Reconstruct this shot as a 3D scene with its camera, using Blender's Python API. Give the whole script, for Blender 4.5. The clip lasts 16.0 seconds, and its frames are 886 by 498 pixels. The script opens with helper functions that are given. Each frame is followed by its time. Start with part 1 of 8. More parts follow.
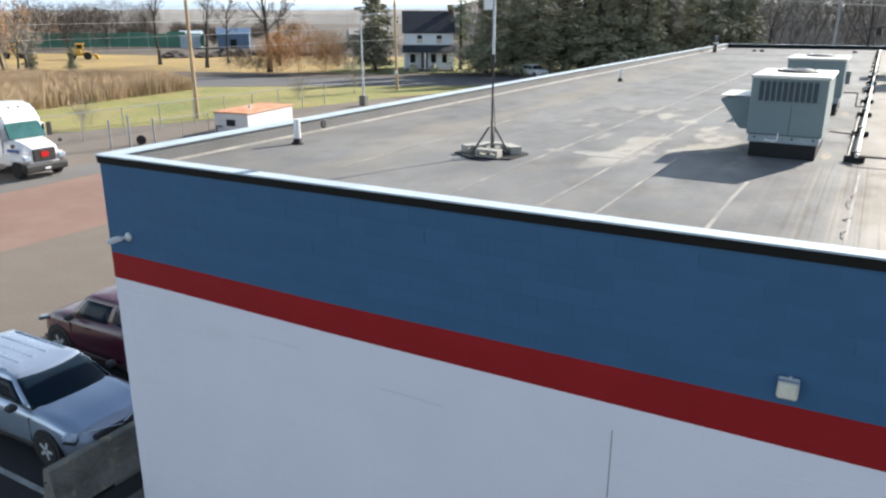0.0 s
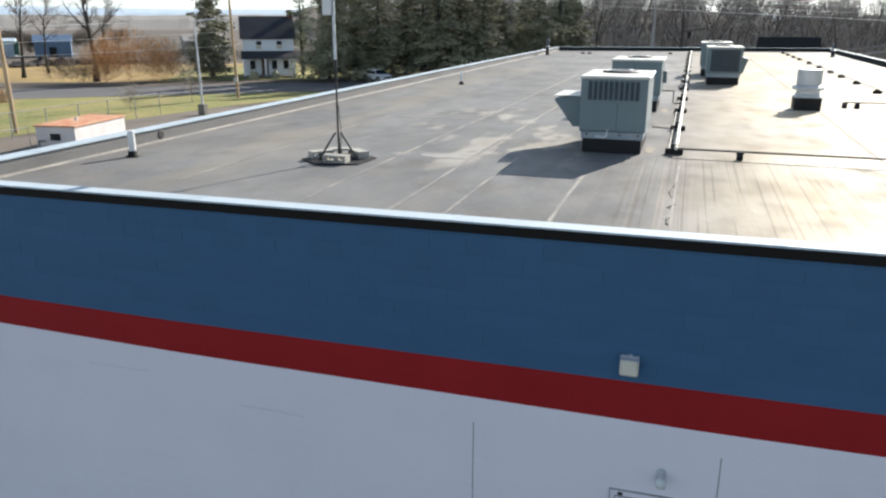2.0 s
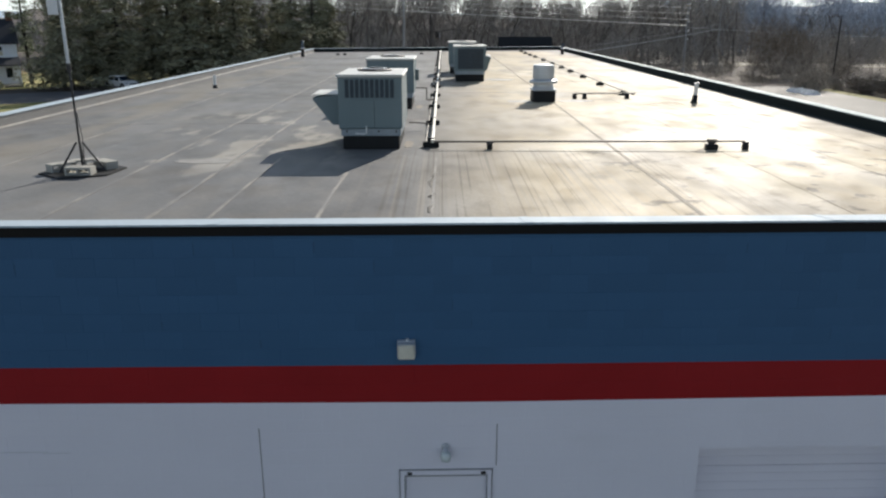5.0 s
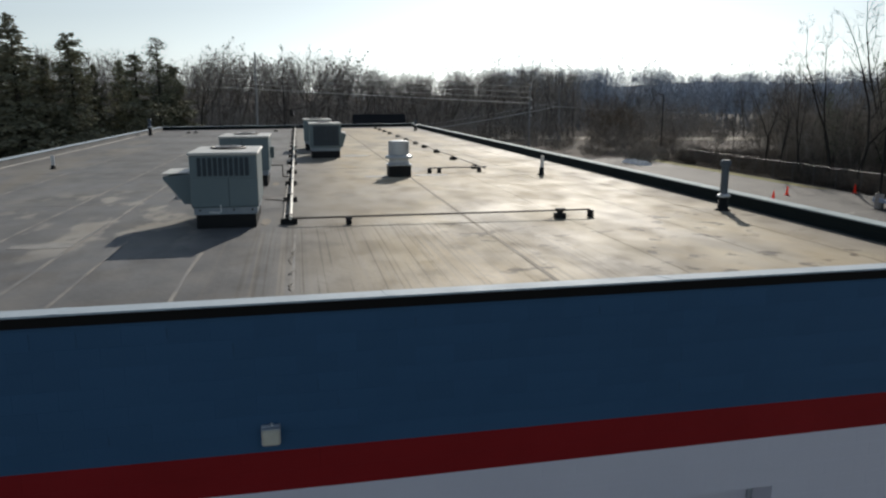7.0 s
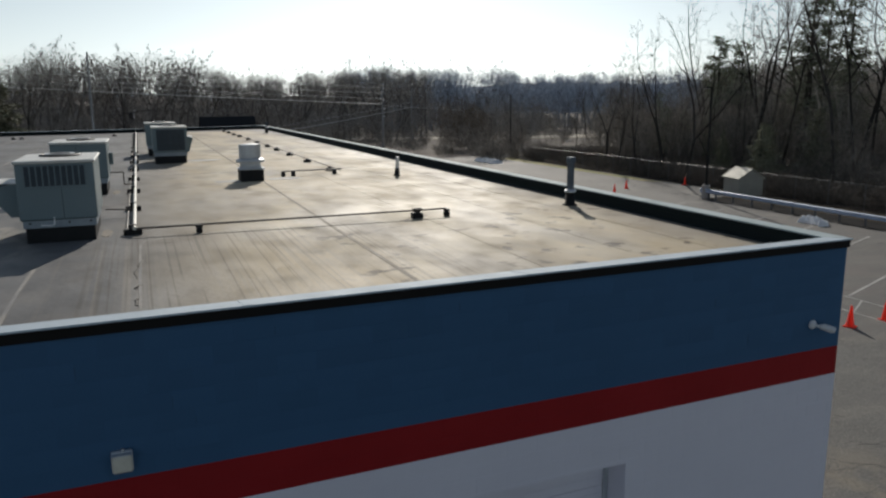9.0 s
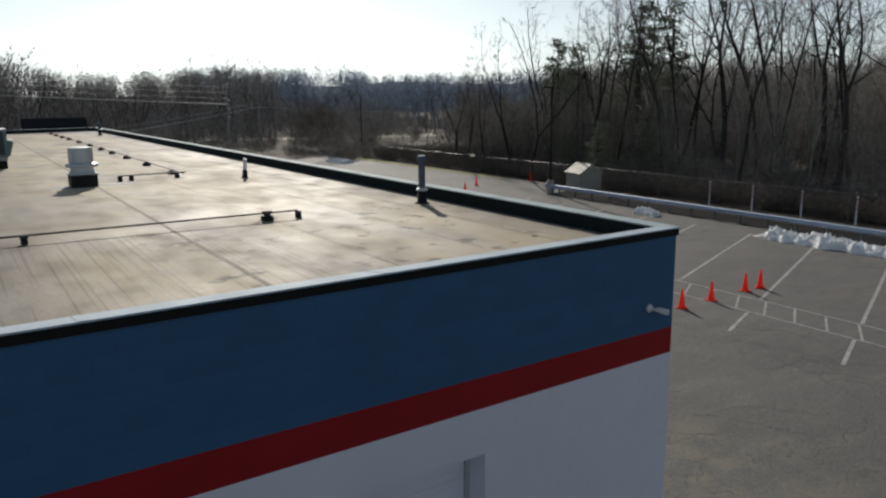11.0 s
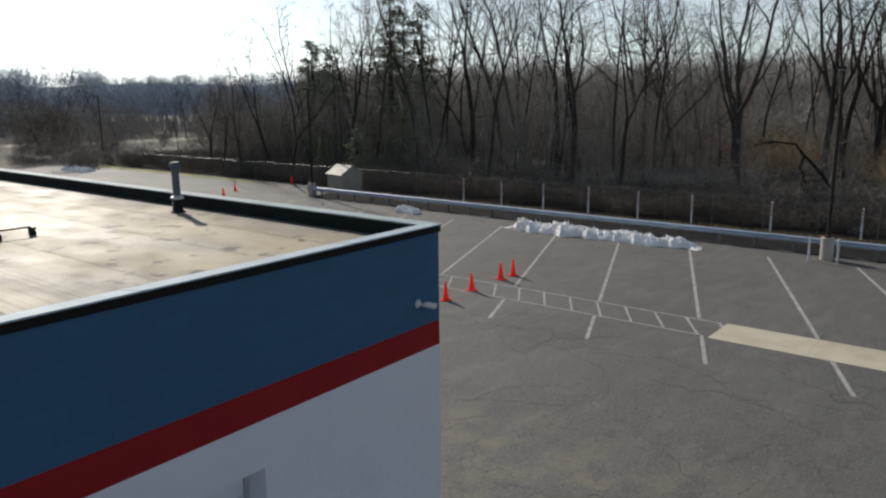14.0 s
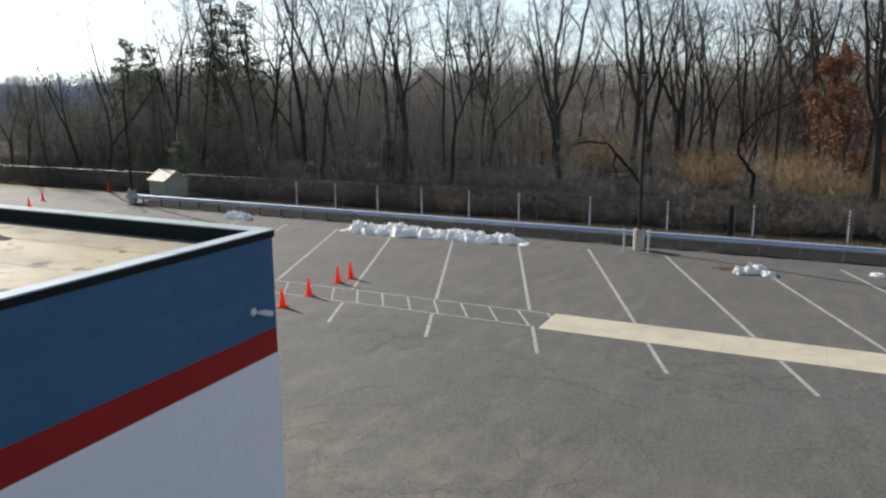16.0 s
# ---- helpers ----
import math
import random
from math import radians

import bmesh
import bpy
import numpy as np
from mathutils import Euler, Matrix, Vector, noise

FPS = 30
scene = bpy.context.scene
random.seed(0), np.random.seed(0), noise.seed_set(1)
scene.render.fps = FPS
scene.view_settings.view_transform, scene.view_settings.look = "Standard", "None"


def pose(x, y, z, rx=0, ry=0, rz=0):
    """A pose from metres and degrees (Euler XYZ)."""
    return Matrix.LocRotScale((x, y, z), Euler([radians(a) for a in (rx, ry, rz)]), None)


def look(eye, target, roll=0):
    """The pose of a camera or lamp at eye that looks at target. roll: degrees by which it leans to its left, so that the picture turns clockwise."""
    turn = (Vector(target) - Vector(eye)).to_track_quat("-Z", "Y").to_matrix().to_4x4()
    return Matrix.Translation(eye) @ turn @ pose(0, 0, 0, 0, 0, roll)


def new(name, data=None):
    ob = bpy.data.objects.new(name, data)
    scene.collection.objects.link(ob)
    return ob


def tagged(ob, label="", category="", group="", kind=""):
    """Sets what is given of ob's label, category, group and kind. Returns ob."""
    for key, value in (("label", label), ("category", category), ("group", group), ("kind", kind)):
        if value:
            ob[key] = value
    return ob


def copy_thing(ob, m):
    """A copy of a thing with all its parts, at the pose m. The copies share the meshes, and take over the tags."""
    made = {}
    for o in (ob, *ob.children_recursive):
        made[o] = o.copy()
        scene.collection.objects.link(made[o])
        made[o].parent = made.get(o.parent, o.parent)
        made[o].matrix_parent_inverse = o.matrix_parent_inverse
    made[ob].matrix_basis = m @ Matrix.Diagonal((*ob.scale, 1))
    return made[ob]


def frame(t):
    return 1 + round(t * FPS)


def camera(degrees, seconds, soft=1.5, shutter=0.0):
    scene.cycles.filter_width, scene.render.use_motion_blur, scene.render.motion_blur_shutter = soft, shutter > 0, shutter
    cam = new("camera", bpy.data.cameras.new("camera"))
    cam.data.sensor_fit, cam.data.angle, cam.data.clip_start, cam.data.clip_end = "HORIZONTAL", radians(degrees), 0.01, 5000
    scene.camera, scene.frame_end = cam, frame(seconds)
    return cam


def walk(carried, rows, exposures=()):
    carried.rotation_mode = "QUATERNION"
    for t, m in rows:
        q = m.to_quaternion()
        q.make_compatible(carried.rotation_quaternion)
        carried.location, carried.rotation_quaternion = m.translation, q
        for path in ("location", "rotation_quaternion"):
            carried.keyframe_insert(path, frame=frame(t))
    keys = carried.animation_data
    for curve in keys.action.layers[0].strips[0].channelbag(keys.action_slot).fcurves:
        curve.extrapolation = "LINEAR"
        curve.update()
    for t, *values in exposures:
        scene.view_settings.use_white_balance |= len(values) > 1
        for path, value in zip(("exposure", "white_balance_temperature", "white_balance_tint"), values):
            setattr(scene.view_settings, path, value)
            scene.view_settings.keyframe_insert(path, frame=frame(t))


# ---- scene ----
cam = camera(61.18, 16.0, soft=2.35)
# seconds, x, y, z, yaw, pitch, roll
WAY = [
    (0.00, -0.093, 0.057, 7.924, 29.48, -17.45, -0.23),
    (0.50, -0.090, 0.050, 7.929, 26.64, -17.34, -0.22),
    (1.00, -0.084, 0.041, 7.932, 23.80, -17.26, -0.23),
    (1.50, -0.071, 0.029, 7.932, 20.82, -17.16, -0.18),
    (2.00, -0.056, 0.014, 7.928, 17.85, -17.06, -0.10),
    (2.50, -0.037, -0.002, 7.919, 14.85, -17.00, -0.05),
    (3.00, -0.015, -0.021, 7.905, 11.83, -16.92, -0.05),
    (3.50, 0.001, -0.046, 7.893, 8.81, -16.90, -0.06),
    (4.00, 0.009, -0.069, 7.886, 5.76, -16.90, 0.04),
    (5.40, 0.010, -0.084, 7.886, -2.25, -16.85, 0.05),
    (5.80, 0.014, -0.088, 7.889, -4.40, -16.28, 0.06),
    (6.30, 0.008, -0.094, 7.885, -7.23, -14.00, 0.06),
    (6.50, 0.006, -0.096, 7.883, -8.36, -13.08, 0.06),
    (6.75, 0.005, -0.083, 7.886, -9.64, -12.07, 0.08),
    (7.00, 0.003, -0.070, 7.889, -10.91, -11.30, 0.10),
    (7.50, 0.005, -0.046, 7.892, -13.58, -11.21, 0.19),
    (8.00, 0.008, -0.031, 7.893, -16.33, -11.29, 0.30),
    (8.50, 0.009, -0.029, 7.895, -19.14, -11.29, 0.41),
    (9.00, 0.016, -0.034, 7.898, -21.93, -11.29, 0.46),
    (11.50, 0.060, -0.007, 7.886, -36.14, -11.39, 0.57),
    (12.00, 0.064, -0.008, 7.880, -39.20, -11.35, 0.62),
    (12.50, 0.063, -0.003, 7.884, -42.21, -11.36, 0.63),
    (13.00, 0.059, 0.010, 7.892, -45.23, -11.39, 0.64),
    (13.50, 0.056, 0.027, 7.900, -48.27, -11.39, 0.64),
    (14.00, 0.049, 0.042, 7.903, -51.31, -11.44, 0.57),
    (14.50, 0.041, 0.053, 7.906, -54.33, -11.43, 0.54),
    (15.00, 0.038, 0.055, 7.909, -57.64, -11.43, 0.44),
    (15.50, 0.040, 0.049, 7.909, -60.82, -11.42, 0.41),
    (16.00, 0.044, 0.039, 7.906, -63.99, -11.39, 0.40),
]

EXPOSURES = [(0.0, 1.16), (2.0, 0.90), (4.0, 0.50), (5.6, 0.22), (6.5, 0.00), (7.2, -0.55), (9.0, -0.56), (11.5, -0.50), (12.5, -0.38), (14.5, -0.10), (15.0, 0.01), (15.5, 0.20), (16.0, 0.38)]
walk(cam, [(t, pose(x, y, z, 90 + p, r, a)) for t, x, y, z, a, p, r in WAY], EXPOSURES)

# ---- sky and sun ----
SUN_AZ, SUN_EL = 19.8, 27.2
world = bpy.data.worlds.new("sky")
scene.world = world
world.use_nodes = True
wn, wl = world.node_tree.nodes, world.node_tree.links
wn.clear()
sky = wn.new("ShaderNodeTexSky")
sky.sky_type, sky.sun_disc = "NISHITA", False
sky.sun_elevation, sky.sun_rotation = radians(SUN_EL), radians(SUN_AZ)
sky.air_density, sky.dust_density, sky.ozone_density = 1.0, 0.6, 1.6
back, wout = wn.new("ShaderNodeBackground"), wn.new("ShaderNodeOutputWorld")
back.inputs["Strength"].default_value = 0.074
# white winter haze low in the sky
veil = wn.new("ShaderNodeHueSaturation")
veil.inputs["Saturation"].default_value, veil.inputs["Value"].default_value = 0.28, 1.6
wl.new(sky.outputs["Color"], veil.inputs["Color"])
wtc, wsep, wfade, wmix = (wn.new("ShaderNode" + k) for k in ("TexCoord", "SeparateXYZ", "MapRange", "Mix"))
wl.new(wtc.outputs["Generated"], wsep.inputs["Vector"])
wl.new(wsep.outputs["Z"], wfade.inputs["Value"])
wfade.inputs["From Min"].default_value, wfade.inputs["From Max"].default_value = 0.06, 0.90
wmix.data_type = "RGBA"
wl.new(wfade.outputs["Result"], wmix.inputs["Factor"])
wtint = wn.new("ShaderNodeMix")
wtint.data_type, wtint.blend_type = "RGBA", "MULTIPLY"
wtint.inputs["Factor"].default_value, wtint.inputs["B"].default_value = 1.0, (0.90, 1.0, 1.06, 1)
wl.new(veil.outputs["Color"], wtint.inputs["A"])
wl.new(wtint.outputs["Result"], wmix.inputs["A"])
wl.new(sky.outputs["Color"], wmix.inputs["B"])
wl.new(wmix.outputs["Result"], back.inputs["Color"])
wl.new(back.outputs["Background"], wout.inputs["Surface"])
lamp = bpy.data.lights.new("sun", "SUN")
lamp.energy, lamp.angle, lamp.color = 5.0, radians(0.53), (1.0, 0.93, 0.83)
sun_dir = Vector((math.sin(radians(SUN_AZ)) * math.cos(radians(SUN_EL)), math.cos(radians(SUN_AZ)) * math.cos(radians(SUN_EL)), math.sin(radians(SUN_EL))))
sun = new("sun", lamp)
sun.matrix_world = look(tuple(sun_dir * 80), (0, 0, 0))


# ---- materials ----
def mat(name, col, col2=None, rough=0.6, metal=0.0, scale=2.0, fine=30.0, mix=0.5, bump=0.15, spec=0.5, rvar=0.1, stretch=(1, 1, 1), rand=0.0, coords="Object", island=0.0):
    """A surface of two colours, mottled at two scales, with fine relief."""
    m = bpy.data.materials.new(name)
    m.use_nodes = True
    n, l = m.node_tree.nodes, m.node_tree.links
    b = n["Principled BSDF"]
    col2 = col2 or tuple(c * 0.7 for c in col)
    tc, mp = n.new("ShaderNodeTexCoord"), n.new("ShaderNodeMapping")
    mp.inputs["Scale"].default_value = stretch
    l.new(tc.outputs[coords], mp.inputs["Vector"])
    big, small = n.new("ShaderNodeTexNoise"), n.new("ShaderNodeTexNoise")
    for node, sc, det in ((big, scale, 6.0), (small, fine, 4.0)):
        node.inputs["Scale"].default_value, node.inputs["Detail"].default_value = sc, det
        l.new(mp.outputs["Vector"], node.inputs["Vector"])
    ramp = n.new("ShaderNodeMapRange")
    ramp.inputs["From Min"].default_value, ramp.inputs["From Max"].default_value = 0.35, 0.65
    add = n.new("ShaderNodeMath")
    add.operation = "MULTIPLY_ADD"
    add.inputs[1].default_value, add.inputs[2].default_value = 0.35, 0.0
    l.new(small.outputs["Fac"], add.inputs[0])
    add2 = n.new("ShaderNodeMath")
    add2.operation = "MULTIPLY_ADD"
    add2.inputs[1].default_value = 0.65
    l.new(big.outputs["Fac"], add2.inputs[0])
    l.new(add.outputs[0], add2.inputs[2])
    l.new(add2.outputs[0], ramp.inputs["Value"])
    fac = n.new("ShaderNodeMath")
    fac.operation = "MULTIPLY"
    fac.inputs[1].default_value = mix * 2
    fac.use_clamp = True
    l.new(ramp.outputs["Result"], fac.inputs[0])
    mx = n.new("ShaderNodeMix")
    mx.data_type = "RGBA"
    mx.inputs["A"].default_value, mx.inputs["B"].default_value = (*col, 1), (*col2, 1)
    l.new(fac.outputs[0], mx.inputs["Factor"])
    out = mx.outputs["Result"]
    if rand:
        info, hsv = n.new("ShaderNodeObjectInfo"), n.new("ShaderNodeHueSaturation")
        mr = n.new("ShaderNodeMapRange")
        mr.inputs["To Min"].default_value, mr.inputs["To Max"].default_value = 1 - rand, 1 + rand
        l.new(info.outputs["Random"], mr.inputs["Value"])
        l.new(mr.outputs["Result"], hsv.inputs["Value"])
        l.new(out, hsv.inputs["Color"])
        out = hsv.outputs["Color"]
    if island:
        geo, tone, vary = n.new("ShaderNodeNewGeometry"), n.new("ShaderNodeHueSaturation"), n.new("ShaderNodeMapRange")
        vary.inputs["To Min"].default_value, vary.inputs["To Max"].default_value = 1 - island, 1 + island
        l.new(geo.outputs["Random Per Island"], vary.inputs["Value"])
        l.new(vary.outputs["Result"], tone.inputs["Value"])
        l.new(out, tone.inputs["Color"])
        out = tone.outputs["Color"]
    l.new(out, b.inputs["Base Color"])
    rr = n.new("ShaderNodeMapRange")
    rr.inputs["To Min"].default_value, rr.inputs["To Max"].default_value = max(0.02, rough - rvar), min(1, rough + rvar)
    l.new(big.outputs["Fac"], rr.inputs["Value"])
    l.new(rr.outputs["Result"], b.inputs["Roughness"])
    b.inputs["Metallic"].default_value = metal
    b.inputs["Specular IOR Level"].default_value = spec
    if bump:
        bp = n.new("ShaderNodeBump")
        bp.inputs["Strength"].default_value, bp.inputs["Distance"].default_value = bump, 0.02
        l.new(small.outputs["Fac"], bp.inputs["Height"])
        l.new(bp.outputs["Normal"], b.inputs["Normal"])
    return m


def nodes_of(m):
    return m.node_tree.nodes, m.node_tree.links, m.node_tree.nodes["Principled BSDF"]


def base_mix(m, factor_socket, colour):
    """Lays a further colour over what feeds the base colour."""
    n, l, b = nodes_of(m)
    old = b.inputs["Base Color"].links[0].from_socket
    mx = n.new("ShaderNodeMix")
    mx.data_type = "RGBA"
    mx.inputs["B"].default_value = (*colour, 1)
    l.new(old, mx.inputs["A"])
    l.new(factor_socket, mx.inputs["Factor"])
    l.new(mx.outputs["Result"], b.inputs["Base Color"])


def noise_mask(m, scale, lo, hi, stretch=(1, 1, 1), detail=5.0, gain=1.0, offset=(0, 0, 0)):
    n, l, b = nodes_of(m)
    tc, mp, nz, mr = n.new("ShaderNodeTexCoord"), n.new("ShaderNodeMapping"), n.new("ShaderNodeTexNoise"), n.new("ShaderNodeMapRange")
    mp.inputs["Scale"].default_value = stretch
    mp.inputs["Location"].default_value = offset
    nz.inputs["Scale"].default_value, nz.inputs["Detail"].default_value = scale, detail
    mr.inputs["From Min"].default_value, mr.inputs["From Max"].default_value, mr.inputs["To Max"].default_value = lo, hi, gain
    l.new(tc.outputs["Object"], mp.inputs["Vector"])
    l.new(mp.outputs["Vector"], nz.inputs["Vector"])
    l.new(nz.outputs["Fac"], mr.inputs["Value"])
    return mr.outputs["Result"]


def window_mask(m, x0, x1, y0, y1, soft):
    """1 inside a soft-edged rectangle of the plan, for stains and painted sheen with a place of their own."""
    n, l, b = nodes_of(m)
    tc, sp = n.new("ShaderNodeTexCoord"), n.new("ShaderNodeSeparateXYZ")
    l.new(tc.outputs["Object"], sp.inputs["Vector"])
    got = None
    for axis, a, c in (("X", x0, x0 + soft), ("X", x1, x1 - soft), ("Y", y0, y0 + soft), ("Y", y1, y1 - soft)):
        mr = n.new("ShaderNodeMapRange")
        mr.inputs["From Min"].default_value, mr.inputs["From Max"].default_value = a, c
        l.new(sp.outputs[axis], mr.inputs["Value"])
        if got is None:
            got = mr.outputs["Result"]
        else:
            mu = n.new("ShaderNodeMath")
            mu.operation = "MULTIPLY"
            l.new(got, mu.inputs[0])
            l.new(mr.outputs["Result"], mu.inputs[1])
            got = mu.outputs[0]
    return got


def times(m, a, b_):
    n, l, b = nodes_of(m)
    mu = n.new("ShaderNodeMath")
    mu.operation = "MULTIPLY"
    l.new(a, mu.inputs[0])
    l.new(b_, mu.inputs[1])
    return mu.outputs[0]


BLUE = mat("blue_paint", (0.047, 0.123, 0.234), (0.040, 0.107, 0.206), spec=0.22, rough=0.62, scale=0.8, fine=60, bump=0.25, rand=0.04)
RED = mat("red_paint", (0.31, 0.012, 0.015), (0.26, 0.010, 0.012), spec=0.22, rough=0.6, scale=1.0, fine=60, bump=0.25, rand=0.04)
WHITE = mat("white_paint", (0.748, 0.738, 0.808), (0.703, 0.693, 0.763), spec=0.22, rough=0.6, scale=0.6, fine=50, bump=0.2, rand=0.015)
base_mix(WHITE, noise_mask(WHITE, 1.2, 0.58, 0.75, (0.6, 0.6, 3.0), gain=0.12), (0.56, 0.56, 0.58))
COPING = mat("galvanised_coping", (0.44, 0.525, 0.59), (0.36, 0.43, 0.49), rough=0.75, metal=0.08, spec=0.3, scale=1.5, fine=20, bump=0.04, stretch=(1, 1, 1))
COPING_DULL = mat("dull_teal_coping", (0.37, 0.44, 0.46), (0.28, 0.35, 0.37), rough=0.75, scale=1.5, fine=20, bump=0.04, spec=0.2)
FASCIA = mat("dark_bronze_metal", (0.008, 0.007, 0.007), (0.012, 0.011, 0.010), rough=0.7, scale=3, bump=0.05, spec=0.2)
ROOF = mat("grey_rubber_roofing", (0.188, 0.190, 0.192), (0.148, 0.150, 0.152), rough=0.62, scale=0.4, fine=14, bump=0.30, spec=0.21, rvar=0.22)
# Warm sun sheen on the right half, put into the base colour.
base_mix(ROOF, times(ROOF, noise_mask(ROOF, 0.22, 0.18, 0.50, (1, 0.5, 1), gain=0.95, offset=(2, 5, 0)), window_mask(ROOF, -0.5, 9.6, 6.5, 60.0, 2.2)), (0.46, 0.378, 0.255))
base_mix(ROOF, noise_mask(ROOF, 0.55, 0.50, 0.68, (1, 0.35, 1), gain=0.5, detail=9.0), (0.235, 0.235, 0.232))
# Brighter tan patches of the same painted sheen.
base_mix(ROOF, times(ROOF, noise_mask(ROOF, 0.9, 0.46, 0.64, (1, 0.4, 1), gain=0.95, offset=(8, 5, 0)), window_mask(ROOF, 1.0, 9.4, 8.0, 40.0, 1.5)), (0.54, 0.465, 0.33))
base_mix(ROOF, times(ROOF, noise_mask(ROOF, 1.5, 0.52, 0.60, (1, 0.4, 1), gain=0.9, offset=(3, 1, 0), detail=10.0), window_mask(ROOF, -6.5, -1.0, 10.5, 20.0, 1.5)), (0.36, 0.34, 0.305))
base_mix(ROOF, times(ROOF, noise_mask(ROOF, 17.0, 0.50, 0.64, (1, 0.007, 1), gain=0.42, detail=4.0), window_mask(ROOF, -1.6, 3.4, 7.0, 13.2, 0.7)), (0.30, 0.27, 0.225))
base_mix(ROOF, times(ROOF, noise_mask(ROOF, 20.0, 0.55, 0.63, (1, 0.008, 1), gain=0.5, detail=3.0, offset=(5, 0, 0)), window_mask(ROOF, -1.2, 4.6, 7.0, 13.6, 0.7)), (0.10, 0.088, 0.072))
base_mix(ROOF, noise_mask(ROOF, 1.3, 0.58, 0.70, (1, 0.7, 1), gain=0.30, offset=(9, 4, 0)), (0.085, 0.073, 0.060))
base_mix(ROOF, times(ROOF, noise_mask(ROOF, 2.4, 0.585, 0.66, (1, 0.9, 1), gain=0.85, offset=(4, 2, 0), detail=3.0), window_mask(ROOF, 2.0, 9.2, 7.6, 14.0, 0.8)), (0.060, 0.049, 0.040))
base_mix(ROOF, times(ROOF, noise_mask(ROOF, 0.8, 0.44, 0.58, (1, 0.3, 1), gain=0.4, offset=(1, 7, 0)), window_mask(ROOF, -9.6, -6.0, 8.0, 45.0, 1.5)), (0.31, 0.27, 0.205))
gn, gl, gb = nodes_of(ROOF)
patchy = noise_mask(ROOF, 2.4, 0.34, 0.66, (1, 0.5, 1), detail=8.0, gain=1.0, offset=(3, 3, 0))
spread_ = gn.new("ShaderNodeMapRange")
spread_.inputs["To Min"].default_value, spread_.inputs["To Max"].default_value = 0.03, 0.13
gl.new(patchy, spread_.inputs["Value"])
gl.new(spread_.outputs["Result"], gb.inputs["Specular IOR Level"])
SEAM = mat("dusty_seam_tape", (0.30, 0.285, 0.255), (0.145, 0.137, 0.128), rough=0.75, scale=1.2, fine=12, bump=0.15)
base_mix(SEAM, noise_mask(SEAM, 1.1, 0.44, 0.58, gain=0.9, detail=8.0), (0.15, 0.152, 0.155))
PUCKER = mat("pale_pucker", (0.23, 0.22, 0.20), (0.17, 0.16, 0.145), spec=0.05, rough=0.85, scale=3, fine=20, bump=0.1)
SEAM_DARK = mat("dark_seam_tape", (0.12, 0.10, 0.075), (0.20, 0.165, 0.115), rough=0.8, scale=1.2, fine=12, bump=0.15)
BLACKRUB = mat("black_rubber_flashing", (0.010, 0.011, 0.012), (0.018, 0.019, 0.020), rough=0.7, scale=3, bump=0.12, spec=0.25)
# Membrane on the sides away from the sun, shade painted in as near black.
PARAPET_IN = mat("shaded_parapet_membrane", (0.006, 0.012, 0.013), (0.010, 0.017, 0.018), spec=0.2, rough=0.85, scale=0.8, fine=16, bump=0.15)
UNIT = mat("grey_green_enamel", (0.148, 0.200, 0.218), (0.124, 0.172, 0.190), rough=0.5, scale=1.2, fine=40, bump=0.03, rand=0.05)
UNIT_TOP = mat("pale_unit_top", (0.62, 0.62, 0.58), (0.52, 0.52, 0.49), rough=0.45, scale=2, bump=0.04)
RAIL_BASE = mat("bare_base_rail", (0.30, 0.345, 0.385), (0.22, 0.26, 0.295), rough=0.5, metal=0.3, scale=3, fine=30, bump=0.05)
COIL = mat("dark_coil", (0.048, 0.066, 0.084), (0.036, 0.050, 0.064), rough=0.6, metal=0.2, scale=6, fine=80, bump=0.3)
GALV = mat("galvanised_steel", (0.58, 0.61, 0.64), (0.46, 0.49, 0.52), rough=0.52, metal=0.40, scale=3, fine=30, bump=0.05)
PVC = mat("white_pvc", (0.72, 0.73, 0.74), (0.6, 0.61, 0.62), rough=0.4, scale=4, bump=0.03)
PIPE = mat("weathered_pipe", (0.78, 0.75, 0.66), (0.62, 0.59, 0.52), rough=0.5, scale=3, bump=0.05)
PIPE_DARK = mat("dark_steel_pipe", (0.09, 0.085, 0.08), (0.14, 0.12, 0.10), rough=0.5, metal=0.3, scale=5, bump=0.08)
CONCRETE = mat("concrete", (0.56, 0.51, 0.40), (0.45, 0.405, 0.315), rough=0.85, scale=1.0, fine=25, bump=0.3)
CINDER = mat("cinder_block", (0.42, 0.41, 0.37), (0.33, 0.32, 0.29), rough=0.9, scale=4, fine=60, bump=0.5)
OLDCON = mat("stained_concrete", (0.20, 0.195, 0.172), (0.095, 0.092, 0.08), rough=0.9, scale=2.2, fine=20, bump=0.4)
ASPHALT = mat("worn_asphalt", (0.114, 0.112, 0.104), (0.078, 0.078, 0.074), rough=0.8, scale=0.22, fine=18, bump=0.5, rvar=0.06)
LINE = mat("worn_white_paint", (0.42, 0.42, 0.40), (0.24, 0.235, 0.225), rough=0.75, scale=2.2, fine=15, bump=0.2)
LAMP_POLE = mat("dark_bronze_pole", (0.016, 0.014, 0.013), (0.026, 0.023, 0.021), spec=0.25, rough=0.65, scale=4, bump=0.04)
ORANGE = mat("orange_cone_plastic", (1.0, 0.085, 0.035), (0.95, 0.07, 0.03), rough=0.45, scale=4, bump=0.03)
FOOTING = mat("rough_grey_footing", (0.46, 0.42, 0.38), (0.34, 0.31, 0.285), rough=0.9, scale=2.0, fine=25, bump=0.4)
SNOW = mat("old_snow", (0.97, 0.965, 0.95), (0.78, 0.775, 0.76), rough=0.7, scale=1.5, fine=9, bump=0.6, mix=0.45)
